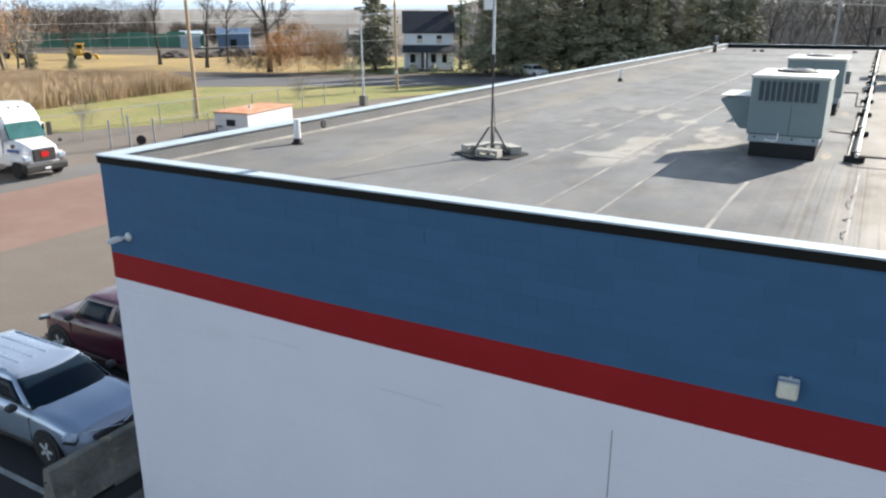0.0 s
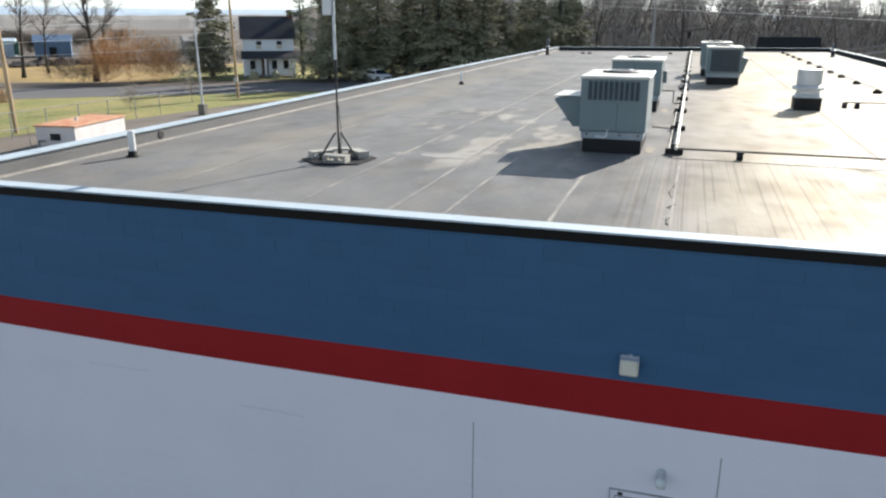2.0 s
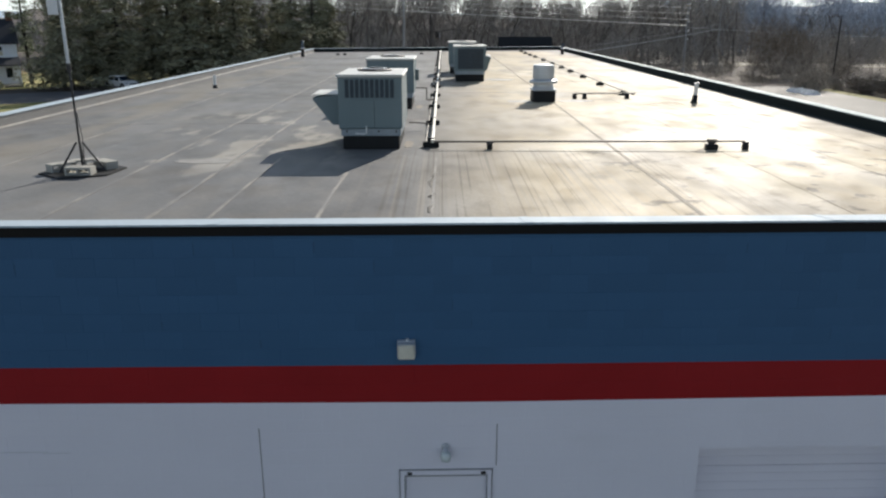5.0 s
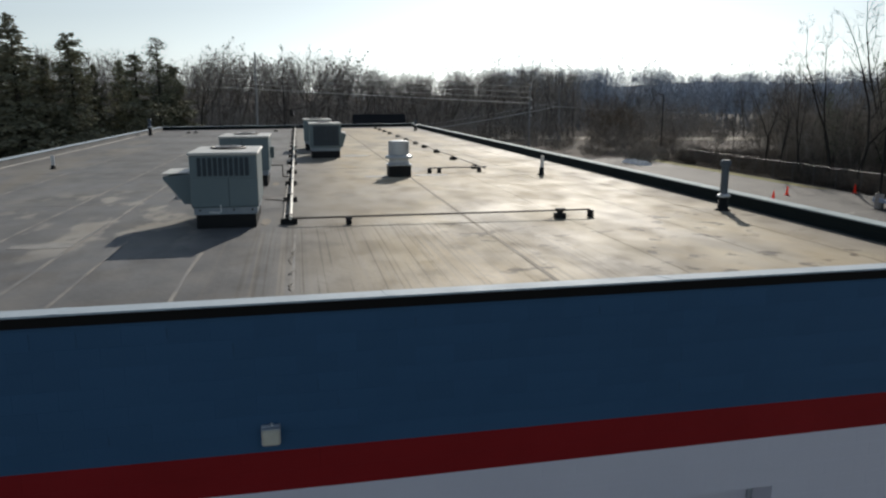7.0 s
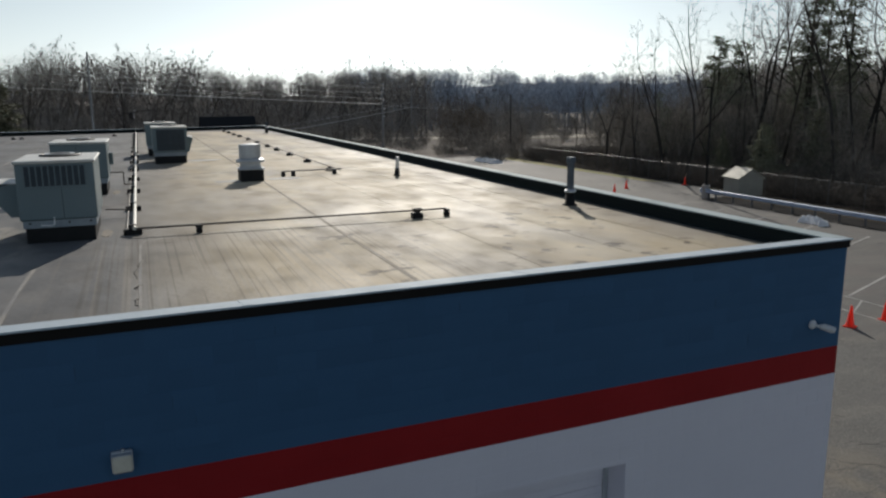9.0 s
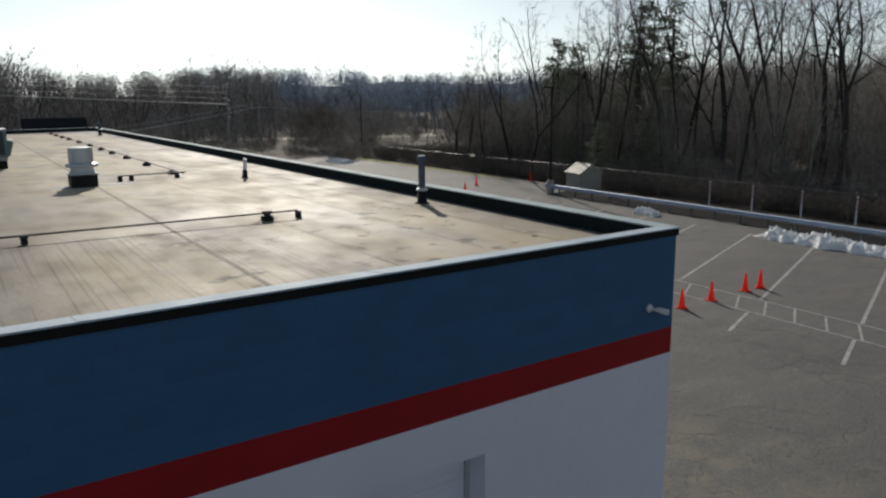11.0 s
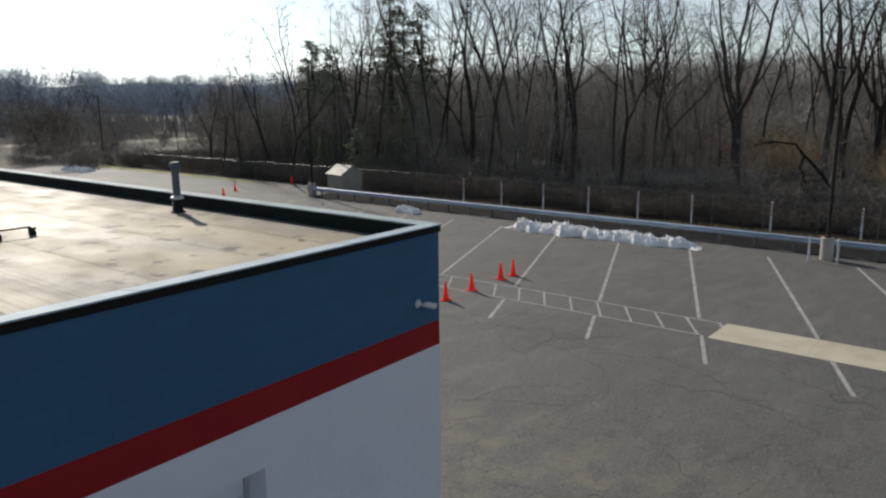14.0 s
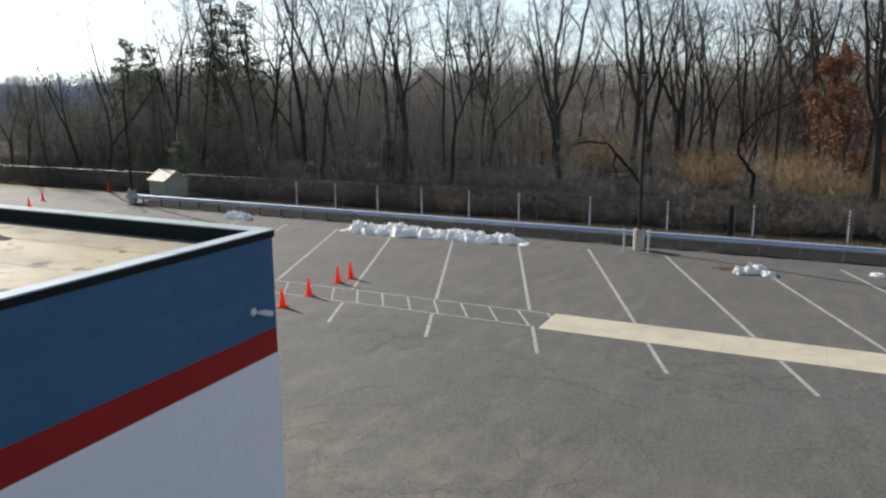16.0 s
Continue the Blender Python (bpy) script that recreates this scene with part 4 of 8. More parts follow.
# ---- things on the roof ----
def rooftop_unit(x, y, w, d, top, front, label, hood=0, curb=0.24, conduit=False):
    """x, y: the cabinet's near left corner. front: louvre or coil."""
    ob = thing("rooftop_unit", label, "air conditioner", pose(x, y, ROOF_Z), "rooftop units")
    h = top - ROOF_Z
    z0 = curb + 0.13
    part("curb", boxed((0.06, 0.06, 0.0), (w - 0.06, d - 0.06, curb), 0.01), BLACKRUB, ob, "black rubber-flashed curb")
    part("base_rail", boxed((0.03, 0.03, curb + 0.002), (w - 0.03, d - 0.03, z0), 0.008), RAIL_BASE, ob, "bare galvanised base rail")
    cab = part("cabinet", boxed((0.0, 0.0, z0 + 0.002), (w, d, h - 0.05), 0.012), UNIT, ob, "grey-green enamelled cabinet")
    part("top_panel", boxed((-0.025, -0.025, h - 0.048), (w + 0.025, d + 0.025, h), 0.012), UNIT_TOP, ob, "pale sheet-metal top")
    fan = part("fan_grille", lathe(bmesh.new(), [(0.33, 0), (0.33, 0.02), (0.29, 0.035), (0.27, 0.022)], 28, (w / 2, d * 0.62, h + 0.002)), DARKTRIM, ob, "dark round fan grille")
    for k in range(3):
        part("grille_ring", lathe(bmesh.new(), [(0.09 + 0.07 * k, 0.036), (0.105 + 0.07 * k, 0.036), (0.105 + 0.07 * k, 0.044), (0.09 + 0.07 * k, 0.044)], 24, (w / 2, d * 0.62, h + 0.002)), GALV, fan)
    if front == "louvre":
        a, b, c, e = 0.12, w - 0.13, h - 0.40, h - 0.085
        gr = part("coil", boxed((a, -0.004, c), (b, 0.004, e)), COIL, cab, "dark condenser coil")
        n = 10
        for k in range(n + 1):
            u = a + (b - a) * k / n
            part("grille_bar", boxed((u - 0.010, -0.02, c), (u + 0.010, -0.005, e), 0.003), UNIT, gr)
        for k in range(5):
            zz = c + (e - c) * (k + 0.5) / 5
            part("louvre", boxed((a, -0.013, zz - 0.004), (b, -0.006, zz + 0.004)), COIL, gr)
        part("panel_seam", boxed((w * 0.56, -0.004, z0 + 0.03), (w * 0.56 + 0.008, -0.0005, c - 0.03)), DARKTRIM, cab)
        part("panel_lip", boxed((0.03, -0.012, c - 0.05), (w - 0.03, -0.0005, c - 0.035), 0.003), UNIT, cab)
        part("panel_lip", boxed((0.03, -0.012, z0 + 0.015), (w - 0.03, -0.0005, z0 + 0.03), 0.003), UNIT, cab)
    if front == "coil":
        gr = part("coil", boxed((0.14, -0.006, z0 + 0.08), (w - 0.1, 0.004, h - 0.10)), COIL, cab, "dark open condenser coil")
        for k in range(6):
            zz = z0 + 0.12 + (h - 0.24 - z0) * k / 5
            part("wire_guard", rod(bmesh.new(), (0.14, -0.016, zz), (w - 0.1, -0.016, zz), 0.004, n=6), DARKTRIM, gr)
        for k in range(6):
            u = 0.14 + (w - 0.24) * k / 5
            part("wire_guard", rod(bmesh.new(), (u, -0.022, z0 + 0.08), (u, -0.022, h - 0.1), 0.004, n=6), DARKTRIM, gr)
    if front == "plain":
        part("panel_seam", boxed((w * 0.45, -0.004, z0 + 0.03), (w * 0.45 + 0.008, -0.0005, h - 0.08)), DARKTRIM, cab)
    if hood:
        s = 1 if hood > 0 else -1
        x0 = 0.0 if s < 0 else w
        bm = bmesh.new()
        xs = (x0 + 0.002 * s, x0 + 0.50 * hood)
        ya, yb = 0.35, min(d - 0.15, 1.35)
        pr = [(xs[0], h - 0.38), (xs[1], h - 0.43), (xs[1], h - 0.47), (x0 + 0.16 * hood, h - 0.92), (xs[0], h - 0.92)]
        A = [bm.verts.new((px, ya, pz)) for px, pz in pr]
        B = [bm.verts.new((px, yb, pz)) for px, pz in pr]
        for k in range(5):
            bm.faces.new((A[k], A[(k + 1) % 5], B[(k + 1) % 5], B[k]))
        bm.faces.new(A[::-1])
        bm.faces.new(B)
        hd = part("intake_hood", bm, UNIT, ob, "sloping outdoor-air intake hood")
        part("hood_top", boxed((min(xs) - 0.012, ya - 0.012, h - 0.379), (max(xs) + 0.012, yb + 0.012, h - 0.372), m=None), UNIT_TOP, hd)
    if conduit:
        cd = bmesh.new()
        rod(cd, (w * 0.26, -0.035, z0 - 0.07), (w * 0.40, -0.035, z0 - 0.085), 0.012, n=8)
        rod(cd, (w * 0.40, -0.035, z0 - 0.085), (w * 0.435, -0.035, z0 - 0.06), 0.012, n=8)
        rod(cd, (w * 0.435, -0.035, z0 - 0.06), (w * 0.435, -0.035, z0 + 0.05), 0.012, n=8)
        part("drain_trap", cd, PVC, ob, "white plastic drain trap")
        for u in (0.12, 0.62, 0.9):
            part("lifting_hole", rod(bmesh.new(), (w * u, 0.02, z0 - 0.045), (w * u, 0.028, z0 - 0.045), 0.018, n=10), DARKTRIM, ob)
    if not conduit:
        part("electric_box", boxed((w + 0.002, d * 0.55, z0 + 0.25), (w + 0.10, d * 0.55 + 0.22, z0 + 0.55), 0.008), UNIT, ob, "grey disconnect box")
    return ob


rooftop_unit(-1.83, 13.32, 1.13, 1.85, 7.00, "louvre", "grey-green rooftop air conditioner with a louvred coil and a sloping hood", hood=-1, conduit=True)
rooftop_unit(-1.95, 19.85, 1.22, 1.85, 6.97, "plain", "grey-green rooftop air conditioner with plain side panels", curb=0.28)
rooftop_unit(0.47, 29.2, 1.20, 1.9, 7.0, "coil", "rooftop air conditioner with a dark open coil", hood=0.4, curb=0.26)
rooftop_unit(0.30, 33.8, 1.20, 1.9, 7.03, "plain", "rooftop air conditioner standing behind another unit", curb=0.28)

# whitish dried puddles and a stain beside the curbs
for (x, y, rx, ry, lab) in ((-0.62, 13.95, 0.09, 0.42, 0), (2.35, 21.75, 0.55, 0.35, 1), (3.85, 21.9, 0.6, 0.35, 1), (-0.60, 20.4, 0.10, 0.5, 0), (-3.9, 12.2, 0.55, 0.28, 1), (2.2, 30.2, 0.7, 0.5, 1)):
    bm = bmesh.new()
    rnd = random.Random(int(x * 50 + y))
    prism(bm, [(x + rx * math.cos(a) * rnd.uniform(0.75, 1.1), y + ry * math.sin(a) * rnd.uniform(0.75, 1.1)) for a in [k * math.pi / 9 for k in range(18)]], ROOF_Z - 0.002, ROOF_Z + 0.0045)
    part("dried_stain", bm, mat("chalky_stain", (0.31, 0.30, 0.28), (0.20, 0.195, 0.185), rough=0.7, scale=2.5, fine=12, bump=0.1) if lab else mat("rusty_dust", (0.25, 0.215, 0.165), (0.18, 0.165, 0.145), rough=0.8, scale=3, fine=14, bump=0.1), roof_ob, "dried dust stain")

# upblast exhaust fan
fx, fy = 2.90, 21.82
ef = thing("exhaust_fan", "bright aluminium upblast exhaust fan on a black curb", "exhaust fan", pose(fx, fy, ROOF_Z))
part("curb", boxed((-0.32, -0.32, 0), (0.32, 0.32, 0.32), 0.012), BLACKRUB, ef, "black rubber-flashed curb")
part("curb_cap", boxed((-0.345, -0.345, 0.322), (0.345, 0.345, 0.36), 0.008), GALV, ef)
part("base_cone", lathe(bmesh.new(), [(0.33, 0.362), (0.29, 0.42), (0.28, 0.50)], 28), GALV, ef, smooth=False)
part("wind_band", lathe(bmesh.new(), [(0.30, 0.50), (0.385, 0.515), (0.40, 0.55), (0.385, 0.60), (0.31, 0.63)], 28), GALV, ef, "rolled aluminium band")
part("motor_drum", lathe(bmesh.new(), [(0.292, 0.632), (0.296, 0.70), (0.292, 1.0), (0.28, 1.025), (0.12, 1.04)], 28), GALV, ef, "ribbed aluminium drum")
for k in range(8):
    a = k * math.pi / 4
    part("drum_rib", boxed((0.288, -0.006, 0.66), (0.303, 0.006, 1.0), m=Matrix.Rotation(a, 4, "Z")), GALV, ef)


FLUE = mat("weathered_flue_steel", (0.095, 0.12, 0.155), (0.065, 0.085, 0.11), rough=0.5, metal=0.3, scale=4, fine=30, bump=0.05)


def vent_pipe(x, y, h, r, label, boot=0.22, cap=False, white=True, lean=0.0):
    v = thing("vent_pipe", label, "vent pipe", pose(x, y, ROOF_Z, 0, lean, 0), "vent pipes")
    part("boot", lathe(bmesh.new(), [(r * 2.2, -0.003), (r * 2.1, 0.012), (r * 1.45, 0.03), (r * 1.25, boot)], 16), BLACKRUB, v, "black rubber boot", smooth=True)
    part("pipe", lathe(bmesh.new(), [(r, boot - 0.04), (r, h)], 16), PVC if white else FLUE, v)
    if cap:
        part("collar", lathe(bmesh.new(), [(r * 1.1, boot), (r * 1.75, boot + 0.02), (r * 1.7, boot + 0.05), (r * 1.05, boot + 0.08)], 18), GALV, v)
        part("cap", lathe(bmesh.new(), [(r * 1.02, h - 0.10), (r * 1.4, h - 0.09), (r * 1.4, h - 0.01), (r * 1.1, h + 0.02)], 18), FLUE, v, "round metal cap")
    return v


vent_pipe(8.40, 13.62, 0.99, 0.075, "grey metal flue pipe with a round cap near the parapet", boot=0.26, cap=True, white=False)
vent_pipe(7.10, 21.3, 0.56, 0.055, "white plastic vent pipe in a rubber boot", lean=3)
vent_pipe(-8.95, 10.45, 0.44, 0.058, "white plastic vent pipe near the parapet", boot=0.10)
vent_pipe(-7.85, 26.4, 0.44, 0.055, "white plastic vent pipe in a rubber boot", boot=0.12)
vent_pipe(-9.10, 50.5, 1.0, 0.09, "dark roof vent pipe with a flared cap", cap=True, white=False, boot=0.5)
vent_pipe(8.40, 54.0, 0.72, 0.08, "dark roof vent pipe with a flared cap", cap=True, white=False, boot=0.35)
for x, y in ((-7.15, 53.2), (-6.7, 53.3), (-1.45, 54.6)):
    d = solid("roof_drain", lathe(bmesh.new(), [(0.16, 0), (0.16, 0.03), (0.11, 0.10), (0.04, 0.13)], 14), DARKTRIM, "small dark domed roof drain", "drain", "roof drains", at=pose(x, y, ROOF_Z))


def pipe_run(name, label, pts, r, material, blocks, axis="y", block=(0.26, 0.12, 0.10)):
    """A pipe along pts, resting on rubber blocks at the given places."""
    run = thing(name, label, "roof pipe")
    bm = bmesh.new()
    for a, b in zip(pts, pts[1:]):
        rod(bm, a, b, r, n=10)
    part("pipe", bm, material, run)
    for (x, y) in blocks:
        w, d, h = block
        if axis == "x":
            w, d = d, w
        b = part("support_block", boxed((x - w / 2, y - d / 2, ROOF_Z - 0.002), (x + w / 2, y + d / 2, ROOF_Z + h), 0.012), BLACKRUB, run, "black recycled-rubber support")
        part("clamp", boxed((x - 0.06, y - 0.02, ROOF_Z + h), (x + 0.06, y + 0.02, ROOF_Z + h + 2 * r + 0.012), 0.004), DARKTRIM, b)
    return run


ys = [13.62, 16.7, 20.05, 23.2, 26.45, 29.8, 33.0, 36.15, 39.35, 42.6, 45.8, 49.0, 52.2, 55.4]
pipe_run("gas_pipe", "long pale gas pipe on rubber blocks along the roof", [(-0.17, 13.45, ROOF_Z + 0.13), (-0.12, 57.5, ROOF_Z + 0.13)], 0.032, PIPE, [(-0.2, y) for y in ys], block=(0.30, 0.13, 0.10))
pipe_run("conduit", "thin dark conduit along the gas pipe", [(-0.30, 13.9, ROOF_Z + 0.03), (-0.27, 56.0, ROOF_Z + 0.03)], 0.014, PIPE_DARK, [])
pipe_run("cross_pipe", "thin dark pipe crossing the roof on rubber feet", [(-0.14, 13.42, ROOF_Z + 0.13), (5.42, 13.30, ROOF_Z + 0.15), (5.44, 13.30, ROOF_Z + 0.05)], 0.018, PIPE_DARK, [(0.86, 13.36), (5.44, 13.30)], axis="x", block=(0.11, 0.10, 0.09))
pipe_run("valve_block", "black pipe valve on a rubber foot", [(4.74, 13.30, ROOF_Z + 0.16), (4.92, 13.30, ROOF_Z + 0.16)], 0.035, PIPE_DARK, [(4.83, 13.30)], axis="x", block=(0.17, 0.20, 0.10))
pipe_run("branch_pipe", "short dark pipe joining a long run near the fan", [(3.92, 22.5, ROOF_Z + 0.02), (3.94, 22.5, ROOF_Z + 0.15), (5.75, 22.6, ROOF_Z + 0.15)], 0.02, PIPE_DARK, [(4.23, 22.5), (5.5, 22.55), (3.93, 22.5)], axis="x", block=(0.15, 0.11, 0.10))
pipe_run("long_pipe", "thin dark pipe on rubber blocks along the roof's far half", [(5.66, 22.4, ROOF_Z + 0.12), (5.93, 60.5, ROOF_Z + 0.12)], 0.016, PIPE_DARK, [(5.64, 23.7), (5.68, 27.4), (5.75, 31.2), (5.80, 34.6), (5.84, 37.5), (5.86, 41.0), (5.91, 44.9), (5.92, 49.0), (5.92, 52.0), (5.92, 55.0), (5.93, 58.0)])
pipe_run("unit_pipe", "dark pipe from an air conditioner to the gas line", [(-0.70, 15.9, ROOF_Z + 0.16), (-0.17, 15.9, ROOF_Z + 0.13)], 0.014, PIPE_DARK, [])
pipe_run("unit_pipe", "bent dark pipe from an air conditioner to the gas line", [(-0.73, 21.0, ROOF_Z + 0.45), (-0.42, 21.0, ROOF_Z + 0.45), (-0.42, 21.0, ROOF_Z + 0.13), (-0.17, 21.0, ROOF_Z + 0.13)], 0.016, PIPE_DARK, [])

# weighted tripod mast
mst = thing("antenna_mast", "dark tripod mast weighted with concrete blocks on a rubber mat", "antenna mast", pose(-5.50, 11.28, ROOF_Z, 0, 0, 22))
part("rubber_mat", prism(bmesh.new(), [(-0.62, 0.02), (-0.30, -0.52), (0.34, -0.50), (0.62, 0.06), (0.30, 0.54), (-0.32, 0.52)], 0.0, 0.022), BLACKRUB, mst, "black rubber mat")
fr = bmesh.new()
for k in range(3):
    a = math.radians(90 + 120 * k)
    rod(fr, (0.05 * math.cos(a), 0.05 * math.sin(a), 0.46), (0.36 * math.cos(a), 0.36 * math.sin(a), 0.04), 0.016, n=8)
    b = math.radians(210 + 120 * k)
    rod(fr, (0.36 * math.cos(a), 0.36 * math.sin(a), 0.05), (0.36 * math.cos(b), 0.36 * math.sin(b), 0.05), 0.012, n=8)
part("tripod", fr, DARKTRIM, mst)
part("lower_pole", rod(bmesh.new(), (0, 0, 0.05), (0, 0, 1.6), 0.016, n=12), DARKTRIM, mst, "dark steel pole")
part("upper_pole", rod(bmesh.new(), (0, 0, 1.55), (0, 0, 2.9), 0.024, n=12), GALV, mst, "pale upper pole")
part("coupling", rod(bmesh.new(), (0, 0, 1.50), (0, 0, 1.62), 0.032, n=12), DARKTRIM, mst)
part("panel_antenna", boxed((-0.17, -0.05, 2.30), (-0.03, 0.01, 2.75), 0.012), PVC, mst, "white panel antenna")
part("cable", rod(rod(bmesh.new(), (0.02, 0, 0.9), (0.05, 0.02, 0.5), 0.006, n=6), (0.05, 0.02, 0.5), (0.03, 0.0, 0.1), 0.006, n=6), DARKTRIM, mst)


def cinder(x, y, a):
    c = thing("concrete_block", "grey hollow concrete block on a rubber mat", "concrete block", pose(-5.50, 11.28, ROOF_Z + 0.024, 0, 0, 22) @ pose(x, y, 0, 0, 0, a), "mast ballast blocks")
    bm = bmesh.new()
    L, D, H, t = 0.39, 0.19, 0.12, 0.03
    for lo, hi in (((-L / 2, -D / 2, 0), (L / 2, D / 2, t)), ((-L / 2, -D / 2, H - t), (L / 2, D / 2, H)), ((-L / 2, -D / 2, t), (-L / 2 + t, D / 2, H - t)), ((L / 2 - t, -D / 2, t), (L / 2, D / 2, H - t)), ((-t / 2, -D / 2, t), (t / 2, D / 2, H - t))):
        box(bm, lo, hi)
    part("block_body", bm, CINDER, c)


cinder(-0.02, -0.33, -22)
cinder(-0.30, 0.12, 30)
cinder(0.32, 0.10, -60)
cinder(0.02, 0.34, 5)

# scuppers in the left parapet
for y, r in ((16.87, 0), (12.02, 1)):
    s = thing("scupper", "dark roof drain opening in the parapet", "scupper", pose(-9.64, y, ROOF_Z + 0.02), "parapet scuppers")
    if r:
        part("drain_ring", lathe(bmesh.new(), [(0.07, 0), (0.095, 0.01), (0.095, 0.05), (0.07, 0.06)], 16), DARKTRIM, s).matrix_basis = pose(0.0, 0, 0.11, 0, 90, 0)
    else:
        part("opening", boxed((-0.01, -0.10, 0.02), (0.03, 0.10, 0.17), 0.004), FASCIA, s)
        part("trim", boxed((-0.01, -0.17, 0.0), (0.02, -0.102, 0.19), 0.004), GALV, s)
        part("trim", boxed((-0.01, 0.102, 0.0), (0.02, 0.17, 0.19), 0.004), GALV, s)

# ---- the parking lot ----
SLOPE = 0.410
lot = []


def stall(n, x0, x1):
    y = lambda x: 9.12 + 3.95 * n + (x - 26.0) * SLOPE
    return ribbon(bmesh.new(), (x0, y(x0)), (x1, y(x1)), 0.13, 0.013, 0.006)


def marking(bm, label="worn white painted line on the asphalt"):
    return solid("line_marking", bm, LINE, label, "line marking", "parking lines", kind="structure")


for n in range(-9, 9):
    marking(stall(n, 26.0, 38.3))
    if n >= 0:
        marking(stall(n, 21.5, 24.05))
    else:
        marking(stall(n, 21.4, 23.95))
for x in (24.15, 25.88):
    marking(ribbon(bmesh.new(), (x, 8.3), (x - 0.1, 42.0), 0.085, 0.0135, 0.006))
for k in range(26):
    y = 8.35 + 1.19 * k
    marking(ribbon(bmesh.new(), (25.85, y), (24.2, y - 1.02), 0.085, 0.0195, 0.003))
slab = thing("concrete_strip", "pale concrete slab strip set in the asphalt", "concrete slab", kind="structure")
for k in range(16):
    y1 = 8.1 - 3.0 * k
    part("slab", prism(bmesh.new(), [(23.98, y1 - 2.994), (25.95, y1 - 2.994), (25.95, y1), (23.98, y1)], 0.0, 0.026), CONCRETE, slab)
# sealed cracks in the asphalt
CRACK = mat("sealed_crack", (0.045, 0.042, 0.040), (0.03, 0.03, 0.03), rough=0.7, scale=3, bump=0.2)
rnd = random.Random(11)
for k in range(95):
    x, y = (rnd.uniform(11, 36), rnd.uniform(-6, 22)) if k < 34 else (rnd.uniform(10, 24), rnd.uniform(-4, 17))
    a = rnd.uniform(0, math.pi)
    bm = bmesh.new()
    for s in range(rnd.randint(12, 30)):
        q = a + rnd.uniform(-0.8, 0.8)
        nx, ny = x + math.cos(q) * 0.16, y + math.sin(q) * 0.16
        ribbon(bm, (x, y), (nx, ny), rnd.uniform(0.006, 0.020), 0.0125, 0.002)
        x, y, a = nx, ny, a + rnd.uniform(-0.25, 0.25)
    solid("crack", bm, CRACK, "thin dark crack in the asphalt", "crack", "asphalt cracks", kind="structure")


def traffic_cone(x, y, s=1.0, first=[None]):
    at = pose(x, y, 0.013, 0, 0, (x * 37) % 90)
    if first[0] is None:
        c = thing("traffic_cone", "bright orange plastic traffic cone on the asphalt", "traffic cone", at, "traffic cones")
        part("base", boxed((-0.19, -0.19, 0), (0.19, 0.19, 0.035), 0.012), ORANGE, c)
        part("cone", lathe(bmesh.new(), [(0.145, 0.036), (0.13, 0.06), (0.035, 0.74), (0.028, 0.755)], 18), ORANGE, c, smooth=True)
        first[0] = c
        return c
    return copy_thing(first[0], at @ Matrix.Diagonal((s, s, s, 1)))


for x, y in ((22.5, 17.98), (24.32, 18.05), (26.66, 18.2), (27.6, 18.16), (46.2, 55.4), (39.8, 55.4), (36.9, 53.0)):
    traffic_cone(x, y)


# ---- guardrail, fence and posts ----
def gx(y):
    return 40.35 + (y + 2) * 0.018


rail = thing("guardrail", "galvanised steel guardrail along the lot's edge", "guardrail")
prof = [(0.0, 0.50), (-0.02, 0.52), (-0.085, 0.55), (-0.085, 0.585), (0.0, 0.64), (0.0, 0.68), (-0.085, 0.735), (-0.085, 0.77), (-0.02, 0.80), (0.0, 0.82)]
y = -42.0
while y < 47.0:
    ny = min(47.2, y + 3.81)
    bm = bmesh.new()
    A = [bm.verts.new((gx(y) + dx, y, z)) for dx, z in prof] + [bm.verts.new((gx(y) + dx + 0.012, y, z)) for dx, z in prof[::-1]]
    B = [bm.verts.new((gx(ny) + dx, ny - 0.01, z)) for dx, z in prof] + [bm.verts.new((gx(ny) + dx + 0.012, ny - 0.01, z)) for dx, z in prof[::-1]]
    k = len(A)
    for i in range(k):
        bm.faces.new((A[i], A[(i + 1) % k], B[(i + 1) % k], B[i]))
    part("rail", bm, RAIL_STEEL, rail)
    for yy in (y + 0.2, (y + ny) / 2 + 0.2):
        part("post", boxed((gx(yy) + 0.02, yy - 0.05, 0.0), (gx(yy) + 0.14, yy + 0.05, 0.76), 0.006), FENCE_PIPE, rail)
    y = ny
part("rail_end", boxed((gx(47.2) - 0.08, 47.21, 0.48), (gx(47.2) + 0.03, 47.5, 0.84), 0.03), RAIL_STEEL, rail)


def fx_(y):
    return 46.2 + (y - 10) * 0.004


WIRE = mat("dull_fence_wire", (0.13, 0.13, 0.13), (0.10, 0.10, 0.10), rough=0.6, metal=0.3, scale=3, bump=0.0)
fence = thing("chain_link_fence", "galvanised chain-link fence before the woods", "fence")
yy = -42.0
posts = []
while yy < 88:
    posts.append(yy)
    yy += 3.05
pm = rod(bmesh.new(), (0, 0, 0), (0, 0, 1.85), 0.03, n=8)
rod(pm, (0, 0, 1.85), (-0.16, 0, 2.12), 0.015, n=6)
pm = bake("post", pm)
pm.materials.append(FENCE_PIPE)
for yy in posts:
    o = new("post", pm)
    o.parent = fence
    o.location = (fx_(yy) + 0.5, yy, 0)
for a, b in zip(posts, posts[1:]):
    part("top_rail", rod(bmesh.new(), (fx_(a) + 0.5, a, 1.80), (fx_(b) + 0.5, b, 1.80), 0.018, n=6), FENCE_PIPE, fence)


